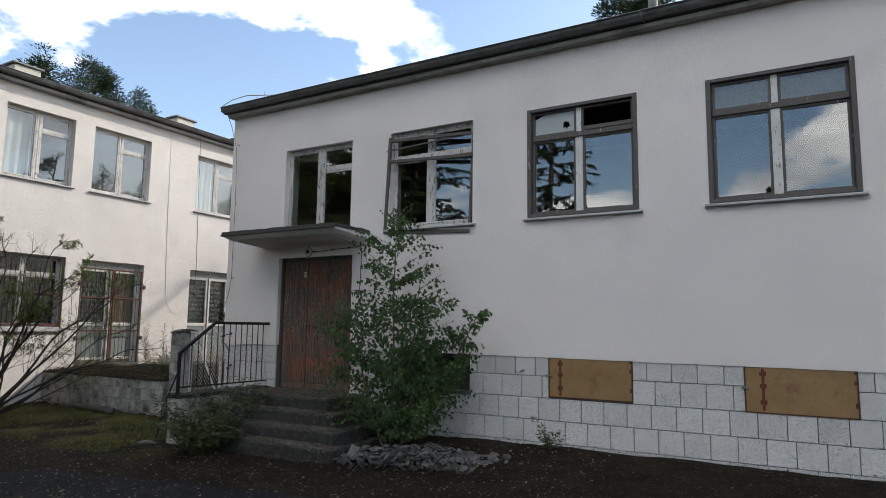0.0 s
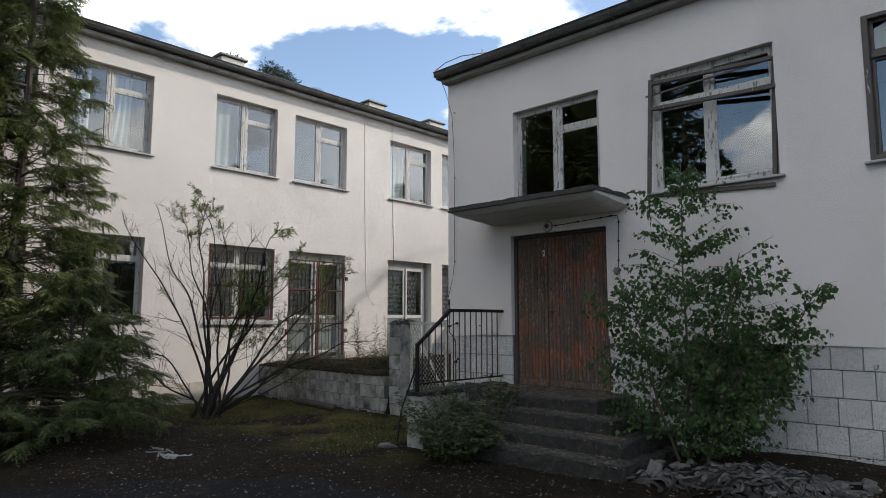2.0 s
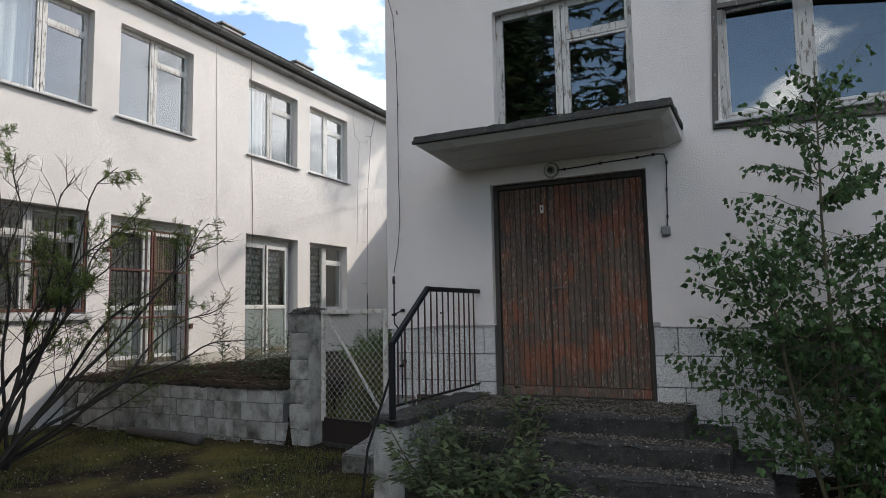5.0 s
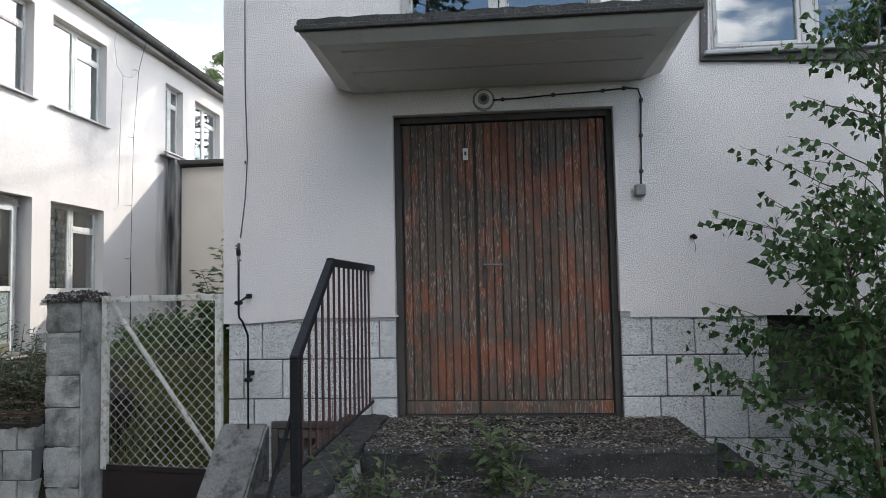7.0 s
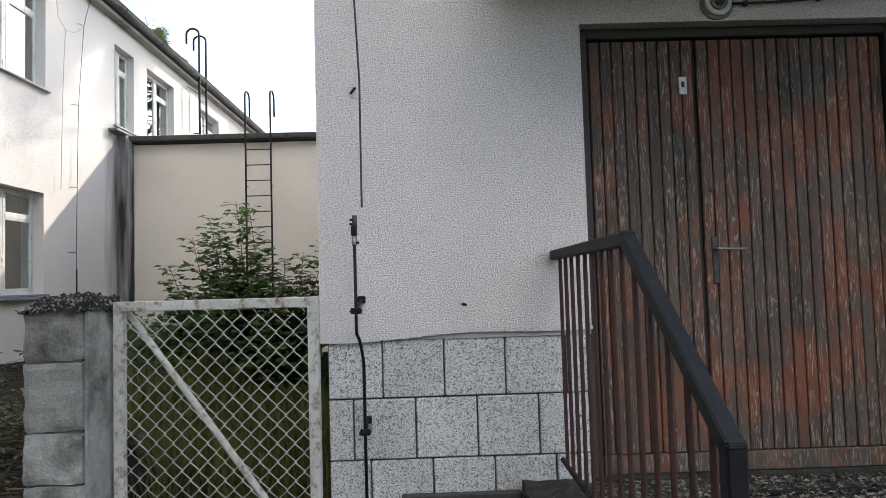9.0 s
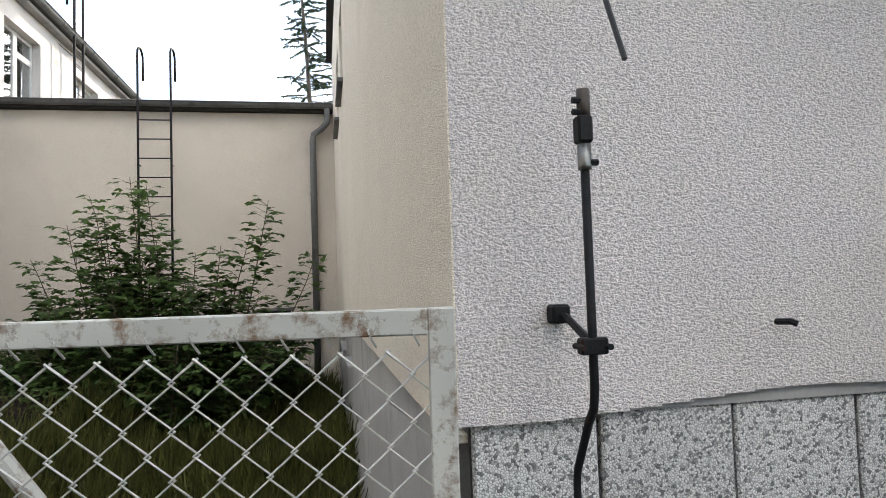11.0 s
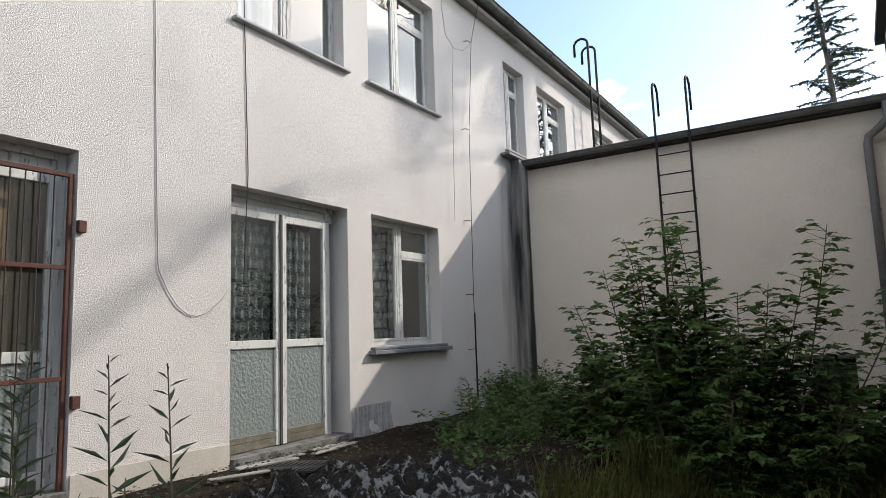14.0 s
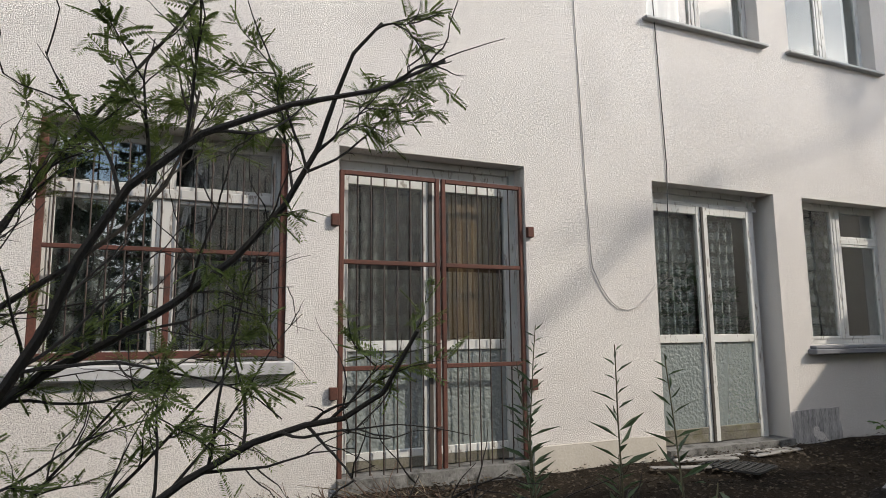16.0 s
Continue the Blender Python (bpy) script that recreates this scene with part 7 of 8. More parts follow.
def thuja_tree(base, height, spread, label, count=330, name="conifer", seed=3, pairs=7, width=0.02, low=0.02):
    """A dense conifer with drooping feathery sprays down to the ground."""
    tree = thing(name, Matrix.Translation(base), label, "tree")
    r = random.Random(seed)
    wood, lv = bmesh.new(), Leaves()
    trunk = wander(base, (0, 0, 1), height, 12, 0.02, 0.0, r)
    part("trunk", tubed(trunk, min(0.11, 0.016 * height), 8, 0.015), M_BARK, tree, "brown trunk")
    for k in range(count):
        u = (k + r.random()) / count
        u = low + (0.99 - low) * u
        p, d = along(trunk, u)
        reach = spread * (1.0 - u) ** 0.75 * (0.62 + 0.45 * r.random()) + 0.2
        out = rand_dir(r, 0.2)
        b = wander(p, out + Vector((0, 0, 0.25 - 0.2 * u)), reach, 7, 0.09, -0.03, r)
        tube(wood, b, 0.014 * (1.1 - u) + 0.003, 4, 0.002, caps=False)
        for n in range(int(9 + reach * 20)):
            v = 0.28 + 0.72 * r.random() ** 0.7
            q, e = along(b, v)
            way = unit(e * 0.7 + rand_dir(r, 0.5) * 0.7 + Vector((0, 0, -0.45)))
            ln = r.uniform(0.13, 0.26)
            lv.spray(q, way, Vector((0, 0, 1)) + rand_dir(r) * 0.6, ln, 0.06 if pairs > 4 else 0.1, pairs, width)
    tagged(part("limb", wood, M_BARK, tree, "thin brown limbs"), kind="stuff")
    lv.make("crown", M_THUJA, tree, "drooping yellow-green sprays")
    return tree


thuja_tree(Vector((-5.5, -5.4, 0.05)), 8.4, 1.75, "tall feathery conifer with drooping sprays", 430)
thuja_tree(Vector((-4.7, -8.5, 0.05)), 13.5, 2.9, "tall feathery conifer with drooping sprays", 340, seed=8, pairs=3, width=0.05)
thuja_tree(Vector((-5.2, -7.0, 0.05)), 12.0, 2.1, "tall feathery conifer with drooping sprays", 300, seed=9, pairs=4, width=0.04)
thuja_tree(Vector((-4.05, -4.8, 0.05)), 2.5, 1.55, "low spreading conifer under a taller one", 150, "low_conifer", 5, low=0.05)


def maple_thicket(base, label):
    """Young maples grown from stumps: upright shoots with broad drooping leaves in tiers."""
    tree = thing("maple_thicket", Matrix.Translation(base), label, "shrub")
    r = random.Random(11)
    wood, lv = bmesh.new(), Leaves()
    leaders = [(0.02, -0.2, 3.15), (0.34, 0.0, 3.2), (-0.62, 0.3, 2.75), (1.55, 0.15, 2.95), (2.0, 0.25, 2.45), (-1.15, 0.1, 2.0), (0.95, 0.2, 2.35), (1.2, -0.2, 2.5), (-0.35, 0.0, 2.6), (-1.7, 0.3, 1.6), (-0.95, 0.15, 2.75), (-0.75, -0.1, 2.95), (-1.3, 0.2, 2.4)]
    shoots = [((x * 0.45 + 0.2, y * 0.6), (x * 0.55 - 0.2, 0.0), h) for x, y, h in leaders]
    for k in range(66):
        a, reach = r.random() * 2 * math.pi, r.random() ** 0.5
        shoots.append(((0.2 + 1.1 * reach * math.cos(a), 0.9 * reach * math.sin(a)), (0.75 * reach * math.cos(a), 0.5 * reach * math.sin(a)), 2.30 - 1.15 * reach + 0.3 * r.random()))
    for (dx, dy), (lx, ly), h in shoots:
        s = wander(base + Vector((dx, dy, -0.05)), (lx / h, ly / h, 1), h, 12, 0.03, 0.0, r)
        tube(wood, s, 0.014, 5, 0.004)
        n = int(h / 0.085)
        for k in range(n):
            u = 0.12 + 0.88 * k / n
            p, d = along(s, u)
            for m in range(3):
                out = rand_dir(r, 0.1)
                reach = (0.10 + 0.42 * (1 - u) * r.random() + 0.10 * r.random())
                t = wander(p, out + Vector((0, 0, 0.45)), reach, 3, 0.1, -0.05, r)
                tube(wood, t, 0.004, 3, 0.0015, caps=False)
                for q in range(1 + int(reach * 7)):
                    e, w = along(t, 1.0 if q == 0 else 0.3 + 0.7 * r.random())
                    size = r.uniform(0.11, 0.19) * (1.0 - 0.35 * u)
                    up = Vector((0, 0, 1)) + rand_dir(r) * 0.25
                    fwd = unit(w + rand_dir(r, 0.3) * 0.8 + Vector((0, 0, -0.30)))
                    side = unit(fwd.cross(up))
                    lv.blade(e, fwd, up, size, size * 0.72, 0.2, 0.5)
                    lv.blade(e, fwd * 0.6 + side * 0.75, up, size * 0.78, size * 0.6, 0.2, 0.5)
                    lv.blade(e, fwd * 0.6 - side * 0.75, up, size * 0.78, size * 0.6, 0.2, 0.5)
    tagged(part("stem", wood, M_TWIG, tree, "upright shoots"), kind="stuff")
    lv.make("foliage", M_ELDER, tree, "tiers of broad lobed leaves")
    return tree


maple_thicket(Vector((-3.75, 7.1, 0.05)), "thicket of young maples before the tan wall")
for k, (x, y, z, h) in enumerate(((-5.3, 6.3, 0.55, 0.7), (-5.9, 7.4, 0.7, 0.65), (-4.9, 5.2, 0.4, 0.6), (-6.2, 8.4, 0.7, 0.95), (-4.4, 6.0, 0.25, 0.9), (-5.2, 8.0, 0.4, 1.0), (-5.7, 8.9, 0.5, 1.1), (-4.6, 7.2, 0.2, 1.2), (-5.4, 7.1, 0.5, 0.9), (-5.3, 5.7, 0.5, 0.6), (-4.85, 4.7, 0.38, 0.6), (-6.0, 6.6, 0.74, 0.6), (-6.35, 7.7, 0.74, 0.75), (-5.7, 5.9, 0.7, 0.5), (-6.55, 8.6, 0.74, 0.8), (-5.0, 6.6, 0.35, 0.8), (-5.2, 4.9, 0.6, 0.45))):
    leafy_shrub("green_undergrowth", Vector((x, y, z)), 0.8, h, 26, 0.075, M_ELDER, "green undergrowth along the terrace edge", flat=0.9)
leafy_shrub("terrace_shrub", Vector((-3.25, 0.35, 0.75)), 0.5, 0.85, 16, 0.045, M_WEED, "ragged weeds on the terrace behind the low wall", flat=0.5)
leafy_shrub("terrace_shrub", Vector((-3.9, 0.55, 0.75)), 0.5, 0.5, 14, 0.045, M_WEED, "ragged weeds on the terrace behind the low wall", flat=0.7)


for x, y, h, n in ((-3.0, 0.5, 0.5, 30), (-3.45, 0.42, 0.55, 34), (-3.2, 0.95, 0.6, 30), (-3.95, 0.35, 0.4, 26)):
    leafy_shrub("bramble", Vector((x, y, 0.76)), 0.5, h, n, 0.055, M_BRAMBLE, "low bramble among dead stalks on the terrace", flat=1.1)


M_DRY_TWIG = surface("bleached_twig", (0.06, 0.05, 0.035), (0.33, 0.265, 0.17), scale=12, fine=60)
M_BROWN_TWIG = surface("brown_brush", (0.012, 0.007, 0.005), (0.13, 0.072, 0.04), scale=9, fine=60)


def heap(x, y):
    """How high the brush lies over the bed behind the low wall."""
    along_wall = ease(-6.7, -6.0, x) * ease(-2.66, -3.0, x)
    return (0.10 + 0.13 * ease(-5.2, -3.2, x)) * along_wall * ease(-0.10, 0.30, y) * ease(1.5, 0.6, y) * (0.75 + 0.5 * noise.noise((x * 2.1, y * 2.1, 5.0)))


def brush_heap(label):
    """Dry brush left lying in layers along the terrace edge: a bed of leaf mould, sticks and leaves."""
    pile = thing("brush_heap", pose(-4.6, 0.5, 0.8), label, "brushwood")
    r = random.Random(77)
    xs, ys = list(frange(-6.75, -2.70, 0.045)), list(frange(-0.16, 1.45, 0.045))
    verts = [Vector((x, y, max(0.80, ground_z(x, max(0.15, y))) + 0.012 + heap(x, y) + 0.03 * noise.noise((x * 9, y * 16, 3.0)))) for x in xs for y in ys]
    m = len(ys)
    faces = [(a * m + b, (a + 1) * m + b, (a + 1) * m + b + 1, a * m + b + 1) for a in range(len(xs) - 1) for b in range(m - 1)]
    raw("mould", verts, faces, M_MOULD, pile, "dark leaf mould", smooth=True)
    for name, material, count, lowest, highest in (("brown_brush", M_BROWN_TWIG, 620, 0.004, 0.010), ("dry_stick", M_DRY_TWIG, 210, 0.002, 0.006)):
        bm = bmesh.new()
        for k in range(count):
            x, y = r.uniform(-6.6, -2.8), -0.12 + 1.3 * r.random() ** 1.5
            long = r.uniform(0.25, 0.9)
            p = Vector((x, y, 0.82 + heap(x, y) + r.uniform(-0.01, 0.05)))
            way = Vector((r.choice((-1, 1)), r.gauss(0, 0.28), r.gauss(0.0, 0.06)))
            pts = [q for q in wander(p, way, long, 6, 0.07, -0.006, r) if -6.8 < q.x < -2.72]
            if len(pts) > 2:
                tube(bm, pts, r.uniform(lowest, highest), 4, 0.0015, caps=False)
        tagged(part(name, bm, material, pile), kind="stuff")
    lv = Leaves()
    for k in range(4200):
        x, y = r.uniform(-6.7, -2.75), -0.17 + 1.5 * r.random() ** 1.4
        lv.blade(Vector((x, y, 0.815 + heap(x, y) + 0.04 * r.random())), Vector((r.gauss(0, 1), r.gauss(0, 0.6), r.gauss(0, 0.25))), rand_dir(r), r.uniform(0.03, 0.075), 0.022)
    tagged(lv.make("dry_leaf", M_LITTER, pile), kind="stuff")


brush_heap("dry brown brush and sticks heaped along the terrace edge")
for x, y, h in ((-3.0, 0.12, 0.42), (-3.45, 0.15, 0.5), (-4.4, 0.18, 0.45), (-5.2, 0.2, 0.35), (-2.85, 0.4, 0.6)):
    leafy_shrub("terrace_weed", Vector((x, y, 0.78)), 0.35, h, 12, 0.05, M_WEED, "green weeds hanging over the low wall", flat=0.9)


def stalk_weed(base, height, label):
    """A tall single-stalk weed with narrow leaves all the way up."""
    tree = thing("tall_weed", Matrix.Translation(base), label, "weed", "weeds on the terrace")
    r = random.Random(int(base.x * 977) + 5)
    wood, lv = bmesh.new(), Leaves()
    s = wander(base, (r.gauss(0, 0.07), r.gauss(0, 0.07), 1), height, 9, 0.03, 0.0, r)
    tube(wood, s, 0.006, 5, 0.002)
    n = int(height / 0.028)
    for k in range(n):
        u = 0.1 + 0.9 * k / n
        p, d = along(s, u)
        out = Vector((math.cos(k * 2.4), math.sin(k * 2.4), 0))
        size = 1.3 * (0.035 + 0.065 * math.sin(math.pi * min(1, 0.1 + u * 0.9)) ** 0.8) * (0.7 + 0.5 * r.random())
        lv.blade(p, out + Vector((0, 0, 0.45 + 0.4 * r.random())), Vector((0, 0, 1)) + rand_dir(r) * 1.2, size, size * 0.15, 0.35)
    part("stalk", wood, M_TWIG, tree)
    lv.make("foliage", M_WEED, tree)


for x, y, h in ((-4.19, 0.80, 1.03), (-3.80, 0.80, 1.00), (-4.70, 0.80, 1.09), (-4.62, 0.75, 0.80), (-4.35, 0.95, 0.62), (-3.86, 0.72, 0.6), (-4.75, 0.9, 0.95), (-3.62, 0.9, 0.5), (-4.2, 0.6, 0.5)):
    stalk_weed(Vector((x, y, 0.75)), h * 1.13, "tall weed with narrow leaves on the terrace")

# grass
def grass_patch(name, label, count, area, low, high, keep=None):
    lv = Leaves()
    r = random.Random(31)
    n = 0
    while n < count:
        x, y = r.uniform(area[0], area[1]), r.uniform(area[2], area[3])
        if keep and not keep(x, y, r):
            continue
        z = ground_z(x, y) - 0.02
        h = r.uniform(low, high) * (0.6 + 0.6 * (noise.noise((x * 1.2, y * 1.2, 3.0)) + 0.5))
        lean = Vector((r.gauss(0, 0.25), r.gauss(0, 0.25), 1))
        b = Vector((x, y, z))
        lv.blade(b, lean, rand_dir(r), max(0.05, h), 0.010, 0.0, 0.3)
        if r.random() < 0.06:
            tip = b + unit(lean) * max(0.05, h) * 1.15
            lv.blade(tip - unit(lean) * 0.25, lean, rand_dir(r), 0.26, 0.004, 0.0, 0.5)
            for q in range(5):
                lv.blade(tip - Vector((0, 0, 0.02 * q)), lean + rand_dir(r) * 0.7, rand_dir(r), 0.035, 0.012)
        n += 1
    ob = raw(name, lv.v, lv.f, M_GRASS)
    return tagged(ob, label, "grass", kind="stuff")


grass_patch("tall_grass", "tall half-dry grass in the yard behind the gate", 26000, (-4.8, -1.36, 0.3, 9.8), 0.22, 0.62, lambda x, y, r: ground_z(x, y) < 0.5 and (x < -1.45 or r.random() < 0.3))
grass_patch("short_grass", "sparse short grass and moss before the low wall", 9000, (-6.8, -0.6, -2.8, -0.25), 0.03, 0.08, lambda x, y, r: noise.noise((x * 0.75, y * 0.75, 0.0)) > -0.1 * r.random())

# litter
lv = Leaves()
r = random.Random(5)
bits = Leaves()
for k in range(1500):
    x, y = r.uniform(-6.8, 9.0), r.uniform(-5.5, -0.15)
    s = r.uniform(0.008, 0.024)
    bits.blade(Vector((x, y, ground_z(x, y) + 0.035 + r.uniform(0.0, 0.02))), rand_dir(r, 0.15), Vector((0, 0, 1)) + rand_dir(r) * 0.5, s, s * 0.7)
for k in range(24000):
    x, y = r.uniform(-6.8, 9.0), r.uniform(-6.5, -0.15)
    if r.random() < 0.5 and y < -3.2 and x > 0.2:
        continue
    s = r.uniform(0.008, 0.03) * (1.8 if r.random() < 0.08 else 1.0)
    lv.blade(Vector((x, y, ground_z(x, y) + 0.03 + r.uniform(0.0, 0.02))), rand_dir(r, 0.15), Vector((0, 0, 1)) + rand_dir(r) * 0.5, s, s * 0.7)
for k in range(9000):
    x, y = r.uniform(-6.85, -2.7), r.uniform(-0.2, 6.5)
    s = r.uniform(0.015, 0.05)
    lv.blade(Vector((x, y, ground_z(x, y) + 0.02 + r.uniform(0, 0.02) + (0.05 if y < 0.1 else 0))), rand_dir(r, 0.15), Vector((0, 0, 1)) + rand_dir(r) * 0.5, s, s * 0.7)
for k in range(1600):
    x, y = r.uniform(-0.1, 1.9), r.uniform(-0.9, -0.02)
    s = r.uniform(0.01, 0.03)
    (bits if k % 3 == 0 else lv).blade(Vector((x, y, 0.815)), rand_dir(r, 0.1), Vector((0, 0, 1)) + rand_dir(r) * 0.4, s, s * 0.7)
for x0, x1, y0, y1, z in ((-0.08, 1.93, -0.90, -0.02, 0.80), (-0.08, 2.26, -1.18, -0.93, 0.635), (-0.08, 2.53, -1.48, -1.21, 0.465), (-0.1, 2.70, -1.78, -1.51, 0.295)):
    for k in range(int(2600 * (x1 - x0) * (y1 - y0) + 500)):
        s = r.uniform(0.008, 0.032)
        (bits if k % 2 == 0 else lv).blade(Vector((r.uniform(x0, x1), r.uniform(y0, y1), z + 0.020)), rand_dir(r, 0.1), Vector((0, 0, 1)) + rand_dir(r) * 0.5, s, s * 0.8)
more = random.Random(61)
for k in range(3600):
    x, y = more.uniform(-6.8, 6.0), -0.15 - 5.6 * more.random() ** 1.3
    s = more.uniform(0.012, 0.042)
    bits.blade(Vector((x, y, ground_z(x, y) + 0.035 + more.uniform(0.0, 0.02))), rand_dir(more, 0.15), Vector((0, 0, 1)) + rand_dir(more) * 0.5, s, s * 0.6)
tagged(raw("pale_litter", bits.v, bits.f, M_PALE_BITS), "pale bleached leaf bits and grit on soil and steps", "litter", kind="stuff")
tagged(raw("leaf_litter", lv.v, lv.f, M_LITTER), "dry brown leaves and bits strewn on the ground", "litter", kind="stuff")
tufts = Leaves()
for k in range(2600):
    u, v = more.uniform(-0.92, 0.92), more.uniform(-0.92, 0.92)
    edge = min(1.0, (abs(u) ** 3 + abs(v) ** 3) ** (1 / 3))
    x, y = -2.548 + 0.165 * u, 0.115 + 0.245 * v
    if noise.noise((x * 18, y * 18, 9.0)) > 0.12:
        z = 1.732 + 0.036 * (1 - edge ** 2.2) + 0.030 * noise.noise((x * 40, y * 40, 4.0))
        tufts.blade(Vector((x, y, z)), rand_dir(more, 0.8) + Vector((0, 0, 0.8)), rand_dir(more), more.uniform(0.006, 0.013), 0.004)
tagged(tufts.make("moss_tuft", M_MOSS_TUFT, pier, "brown-green moss tufts"), kind="stuff")


def stone(name, p, size, label, material=None, seed=0, flat=0.7, group="", category="stone"):
    """A broken angular lump."""
    bm = bmesh.new()
    q = random.Random(seed + 400)
    for k in range(13):
        d = rand_dir(q) * (0.75 + 0.4 * q.random())
        bm.verts.new((d.x * size, d.y * size * 0.8, d.z * size * flat))
    hull = bmesh.ops.convex_hull(bm, input=bm.verts[:])
    loose = [v for v in bm.verts if not v.link_faces]
    bmesh.ops.delete(bm, geom=loose, context="VERTS")
    bmesh.ops.recalc_face_normals(bm, faces=bm.faces)
    bmesh.ops.bevel(bm, geom=bm.edges[:], offset=size * 0.06, segments=1, affect="EDGES")
    ob = part(name, bm, material or M_STONE)
    ob.matrix_basis = Matrix.Translation(p) @ pose(0, 0, 0, 0, 0, seed * 57)
    return tagged(ob, label, category, group)


for k in range(44):
    x = r.uniform(2.75, 4.9)
    y = -1.15 - 0.25 * r.random() - 0.25 * (x - 2.5) * 0.0 + 0.5 * (r.random() - 0.5)
    s = r.uniform(0.03, 0.09)
    stone("rubble", Vector((x, y, ground_z(x, y) + s * 0.4)), s, "broken grey rubble heaped beside the steps", seed=k + 1, group="rubble by the steps")
stone("boulder", Vector((2.95, -1.55, 0.27)), 0.12, "upright pale lump of concrete beside the steps", seed=40, flat=1.05)
stone("boulder", Vector((0.25, -1.98, 0.15)), 0.15, "flat pale stone near the steps", seed=41, flat=0.35)
stone("boulder", Vector((-0.55, -2.0, 0.12)), 0.17, "flat pale stone near the steps", seed=42, flat=0.35)


def crumpled(name, cx, cy, w, d, h, label, seed, count=60, material=None):
    """A heap of torn sheeting: folded ribbons lying over one another on a low mound."""
    verts, faces = [], []
    q = random.Random(int(seed * 10))

    def mound(x, y):
        e = max(0.0, 1 - ((x - cx) / w) ** 2 - ((y - cy) / d) ** 2)
        return ground_z(x, y) + h * e ** 0.6 * (0.65 + 0.7 * abs(noise.noise((x * 6, y * 6, seed))))

    for k in range(count):
        x, y = cx + w * 0.85 * q.uniform(-1, 1), cy + d * 0.8 * q.uniform(-1, 1)
        way = q.gauss(0, 0.55) + (math.pi if q.random() < 0.5 else 0)
        wide, lift, tilt = q.uniform(0.007, 0.03), q.uniform(0.004, 0.03), q.uniform(-0.7, 0.7)
        for i in range(q.randint(5, 10)):
            side = Vector((-math.sin(way), math.cos(way), 0))
            z = mound(x, y) + lift + 0.012 * noise.noise((x * 30, y * 30, seed))
            for u, up in ((-1, -0.012), (-0.3, 0.018 * q.random()), (0.35, -0.008), (1, 0.012 * q.random())):
                p = Vector((x, y, z)) + side * u * wide * q.uniform(0.75, 1.2) + Vector((0, 0, up + tilt * u * wide))
                verts.append(tuple(p))
            if i:
                n = len(verts) - 8
                faces.extend((n + j, n + j + 1, n + j + 5, n + j + 4) for j in range(3))
            x, y, way = x + 0.045 * math.cos(way), y + 0.045 * math.sin(way), way + q.gauss(0, 0.22)
    return tagged(raw(name, verts, faces, material or M_SHEET), label, "debris")


crumpled("crumpled_sheet", 3.85, -1.34, 0.62, 0.24, 0.17, "heap of torn crumpled grey sheeting on the soil", 2.0, 300)
crumpled("crumpled_sheet", 3.0, -1.6, 0.26, 0.12, 0.07, "torn crumpled grey sheeting on the soil", 5.0, 40)
crumpled("paper_scrap", -2.22, -4.22, 0.16, 0.09, 0.012, "torn pale paper on the soil", 9.0, 7, M_SILL)
log = thing("fallen_log", pose(-4.3, -0.55, 0.2), "dark rotten log lying before the low wall", "log")
part("log", tubed([(-5.1, -0.45, 0.20), (-4.6, -0.52, 0.21), (-4.1, -0.50, 0.20), (-3.7, -0.55, 0.19)], 0.055, 9, 0.07), M_LOG, log, smooth=True)
for k in range(5):
    stone("clod", Vector((-6.2 + 0.6 * k + 0.2 * r.random(), 0.03, 0.83)), r.uniform(0.05, 0.09), "clod of earth on the low wall", M_MOSS, seed=60 + k, group="clods on the wall", category="clod")


def spire_conifer(base, height, spread, label, seed, count=150, material=None, start=0.12, small=1.0, full=1.0):
    """A spruce seen from afar: whorls of drooping limbs with tufts, narrow at the top."""
    tree = thing("spruce_tree", Matrix.Translation(base), label, "tree", "trees round the houses")
    q = random.Random(seed)
    wood, lv = bmesh.new(), Leaves()
    trunk = wander(base, (0, 0, 1), height, 8, 0.01, 0.0, q)
    part("trunk", tubed(trunk, height * 0.010, 7, 0.02), M_BARK, tree, "dark trunk")
    for k in range(count):
        u = start + (1 - start) * (k + q.random()) / count
        p, d = along(trunk, min(1.0, u))
        reach = spread * (1.0 - u) ** 0.8 * q.uniform(0.55, 1.15) + 0.2
        b = wander(p, rand_dir(q, 0.1) + Vector((0, 0, 0.1)), reach, 4, 0.08, -0.05, q)
        tube(wood, b, 0.03 * (1.1 - u) + 0.006, 4, 0.004, caps=False)
        for n in range(int((10 + reach * 9) * full)):
            e, w = along(b, 0.15 + 0.85 * q.random())
            s = q.uniform(0.25, 0.5) * small
            lv.blade(e, unit(w + rand_dir(q, 0.6) * 0.9 + Vector((0, 0, -0.35))), rand_dir(q), s, s * 0.34)
    tagged(part("limb", wood, M_BARK, tree, "thin dark limbs"), kind="stuff")
    lv.make("crown", material or M_PINE, tree, "dark needled crown")
    return tree


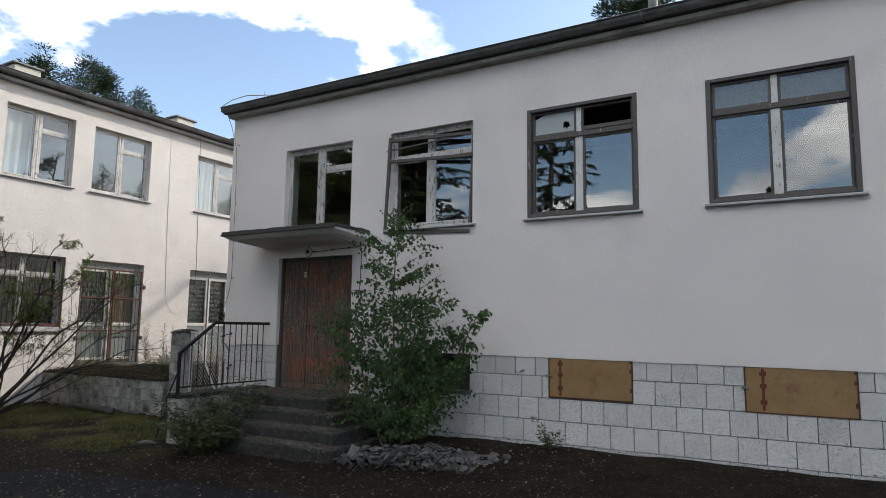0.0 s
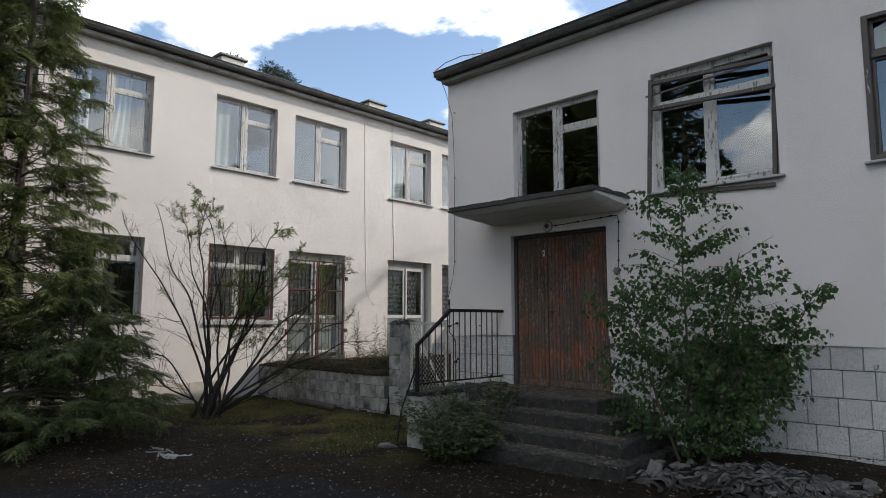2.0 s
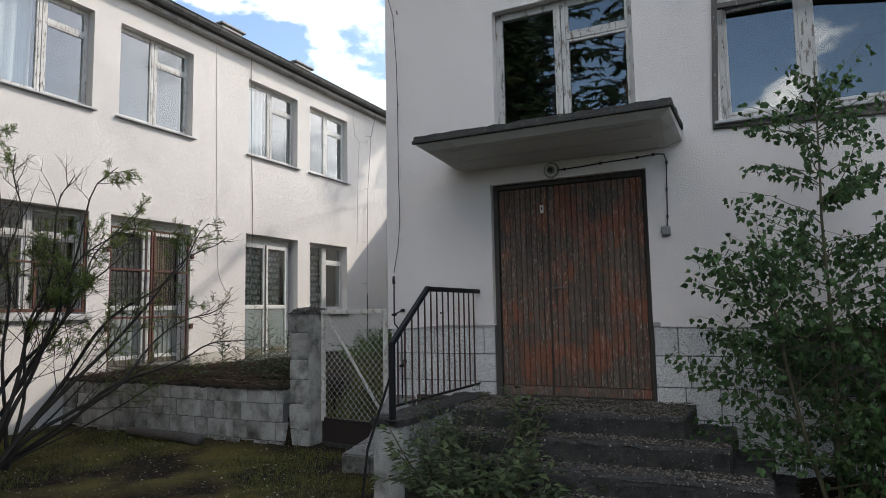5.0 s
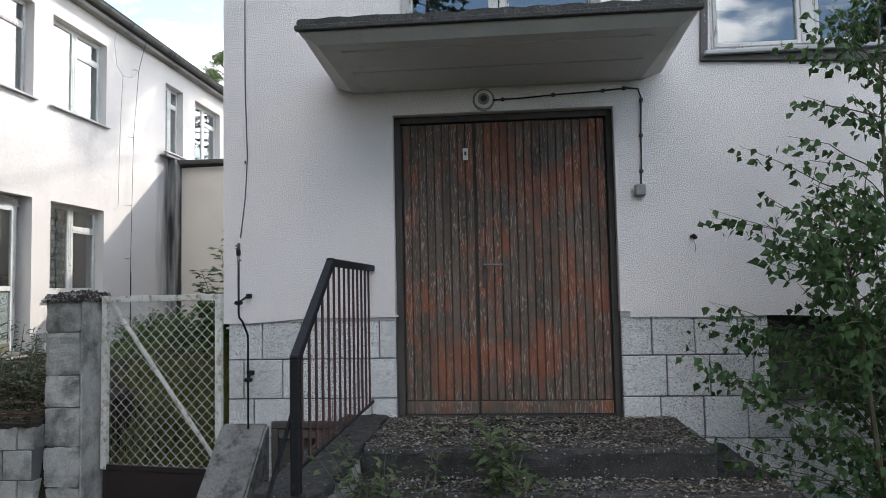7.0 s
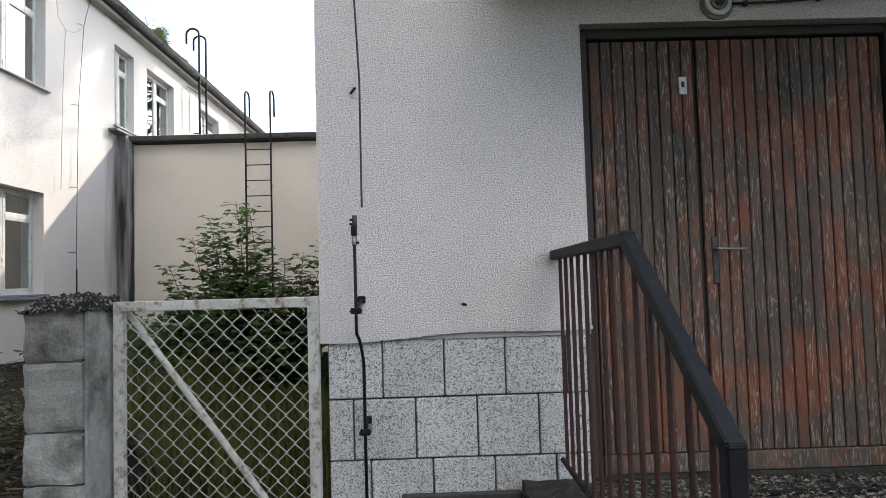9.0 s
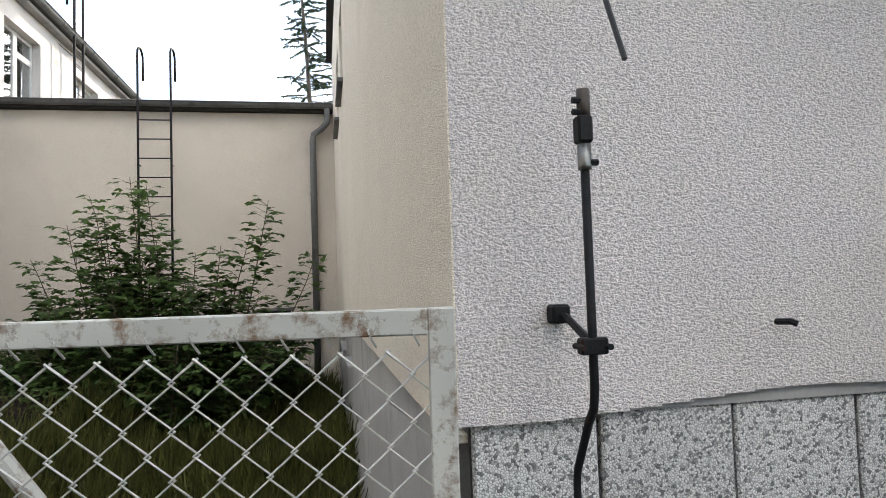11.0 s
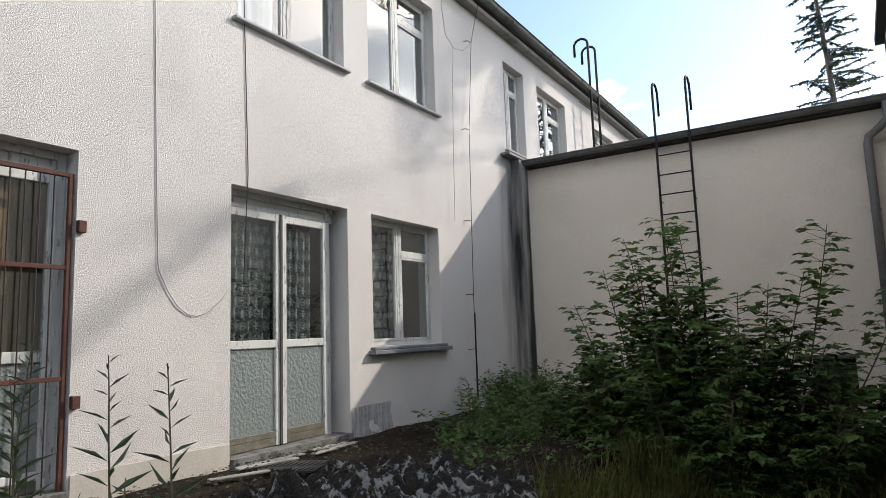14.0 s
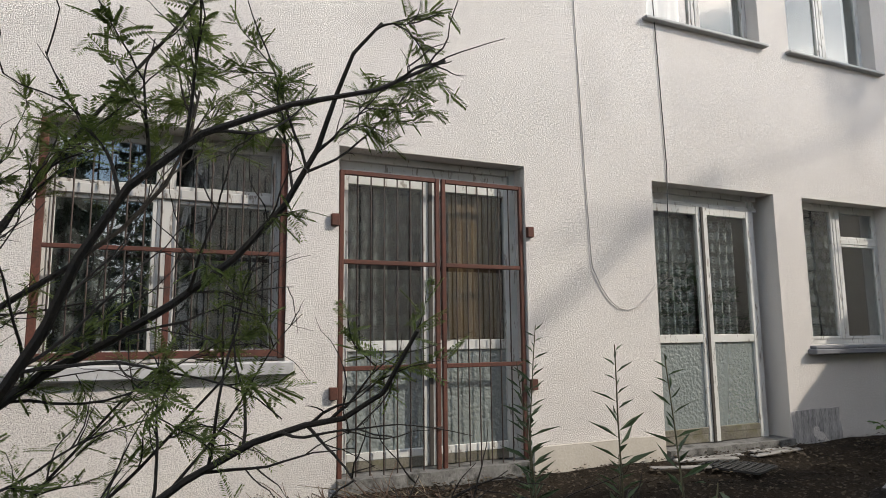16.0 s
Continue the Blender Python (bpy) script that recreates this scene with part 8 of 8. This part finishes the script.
def pine_tree(base, height, label, seed, low=0.5, limbs=34, needles=64, leaf=None, name="pine_tree"):
    """A pine seen from afar: a bare trunk and a broken crown of clumps."""
    tree = thing(name, Matrix.Translation(base), label, "tree", "trees round the houses")
    q = random.Random(seed)
    wood, lv = bmesh.new(), Leaves()
    trunk = wander(base, (0, 0, 1), height, 9, 0.025, 0.0, q)
    part("trunk", tubed(trunk, height * 0.012, 7, 0.05), M_BARK, tree, "bare trunk")
    for k in range(limbs):
        u = low + (1 - low) * (k + q.random()) / limbs
        p, d = along(trunk, min(1, u))
        reach = height * 0.34 * (1 - low) * math.sin(math.pi * min(1.0, max(0.02, (u - low + 0.08) / (1.04 - low)))) ** 0.7 * q.uniform(0.5, 1.1) + 0.3
        b = wander(p, rand_dir(q, 0.3) + Vector((0, 0, 0.35)), reach, 5, 0.15, 0.03, q)
        tube(wood, b, 0.05, 4, 0.012, caps=False)
        for c in range(int(4 + reach * 1.5)):
            e, w = along(b, 0.4 + 0.6 * q.random())
            cen = e + rand_dir(q) * 0.35
            for n in range(needles):
                s = q.uniform(0.10, 0.21)
                o = rand_dir(q)
                o.z *= 0.55
                lv.blade(cen + o * 0.42 * q.random(), o + Vector((0, 0, 0.3)), rand_dir(q), s, s * 0.3)
    tagged(part("limb", wood, M_BARK, tree, "bare limbs"), kind="stuff")
    lv.make("crown", leaf or M_PINE, tree, "crown of leaf clumps" if leaf else "broken crown of needle clumps")
    return tree


for k, (x, y, h) in enumerate(((-22, 7.0, 13.7), (-22, 8.3, 14.4), (-22, 9.8, 14.7), (-22, 11.6, 13.8))):
    pine_tree(Vector((x, y, 0)), h, "dark pine behind the long house", 70 + k)
spire_conifer(Vector((-1.75, 24.0, 0)), 16.8, 2.2, "sparse spruce behind the flat roof", 90, 300, small=0.3, full=5.0)
pine_tree(Vector((-15.5, 33.0, 0)), 16.7, "leafy green tree beyond the long house", 91, 0.45, 34, 70, M_FAR_LEAF, "broadleaf_tree")
for k, (x, y, h, s) in enumerate(((-3.4, -14.5, 15.0, 3.8), (-1.6, -17.5, 16.5, 4.0), (-5.2, -17.0, 16.0, 3.6), (1.6, -27.0, 10.5, 3.0), (6.5, -25.0, 8.5, 3.0), (10.5, -28.0, 8.0, 2.8), (15.0, -26.0, 8.0, 2.8), (20.0, -24.0, 9.0, 3.0), (-8.5, -22.0, 13.5, 3.4), (-13.0, -25.0, 12.0, 3.2))):
    spire_conifer(Vector((x, y, 0)), h, s, "dark spruce across the yard", 100 + k, 230, small=0.6, full=2.0)
for k, (x, y, h, s) in enumerate(((21.0, -1.6, 12.5, 3.6), (24.0, -4.6, 12.0, 3.4), (23.0, 1.6, 12.0, 3.4), (18.5, -4.0, 9.0, 2.6))):
    spire_conifer(Vector((x, y, 0)), h, s, "dark spruce across the yard", 130 + k, 170)
for k, (x, y, h) in enumerate(((24, -12, 11.0), (27, -5, 12.0), (25, 2, 11.0), (28, -19, 12.5))):
    pine_tree(Vector((x, y, 0)), h, "dark pine across the yard", 120 + k)
# a tall crooked pine behind the houses: the sun shines through its crown onto the long house
def crooked_pine(base, top, crown, size, label, seed, limbs, needles):
    """A tall thin pine whose boughs all reach to one side, with one dead forked limb on the other."""
    tree = thing("pine_tree", Matrix.Translation(base), label, "tree", "trees round the houses")
    q = random.Random(seed)
    wood, lv = bmesh.new(), Leaves()
    trunk = wander(base, (0, 0, 1), top, 9, 0.008, 0.0, q)
    part("trunk", tubed(trunk, 0.17, 7, 0.07), M_BARK, tree, "bare trunk")
    for k in range(limbs):
        p, d = along(trunk, q.uniform(0.95, 1.0))
        goal = crown + Vector((size.x * q.uniform(-1, 1), size.y * q.uniform(-1, 1), size.z * q.uniform(-1, 1)))
        b = [p.lerp(goal, u / 8) + Vector((0, 0, 0.5 * math.sin(math.pi * u / 8))) + 0.12 * rand_dir(q) * min(1, u) for u in range(9)]
        tube(wood, b, 0.05, 5, 0.012, caps=False)
        for c in range(3):
            e, w = along(b, q.uniform(0.62, 1.0))
            cen = e + rand_dir(q) * 0.3
            for n in range(needles):
                o = rand_dir(q)
                h = q.uniform(0.10, 0.21)
                lv.blade(cen + Vector((o.x * 0.5, o.y * 0.5, o.z * 0.26)) * q.random() ** 0.5, o + Vector((0, 0, 0.3)), rand_dir(q), h, h * 0.34)
    fork = trunk[-2]
    dead = [fork, crown + Vector((3.85, 0.0, 0.90)), crown + Vector((4.45, 0.0, 1.17)), crown + Vector((5.75, 0.1, 1.40))]
    tube(wood, dead[:2], 0.03, 5, 0.025, caps=False)
    tube(wood, dead[1:], 0.08, 6, 0.06)
    tube(wood, [dead[2], crown + Vector((4.95, 0.1, 1.62)), crown + Vector((5.45, 0.1, 1.95))], 0.05, 5, 0.035)
    tagged(part("limb", wood, M_BARK, tree, "bare limbs"), kind="stuff")
    lv.make("crown", M_PINE, tree, "broken crown of needle clumps")
    return tree


crooked_pine(Vector((0.9, 20.6, 0)), 15.5, Vector((1.65, 20.5, 16.2)), Vector((1.8, 0.9, 1.2)), "tall crooked pine behind the entrance house", 141, 15, 190)
# dense conifers at the south end of the long house, mirrored in the upper windows
for k, (x, y, h, sp) in enumerate(((-5.6, -9.4, 12.0, 2.0), (-4.5, -11.0, 13.0, 2.8), (-5.4, -12.8, 14.0, 2.6))):
    spire_conifer(Vector((x, y, 0)), h, sp, "dark spruce at the south end of the long house", 150 + k, 300, full=2.0)
# pines beyond the entrance house, mirrored in the upper windows
for k, (x, y, h) in enumerate(((23.0, 22.5, 12.5), (26.5, 17.5, 14.0), (19.5, 27.5, 12.5), (31.5, 25.0, 15.0))):
    pine_tree(Vector((x, y, 0.2)), h, "tall dark pine beyond the entrance house", 90 + k, 0.3, 40, 30)
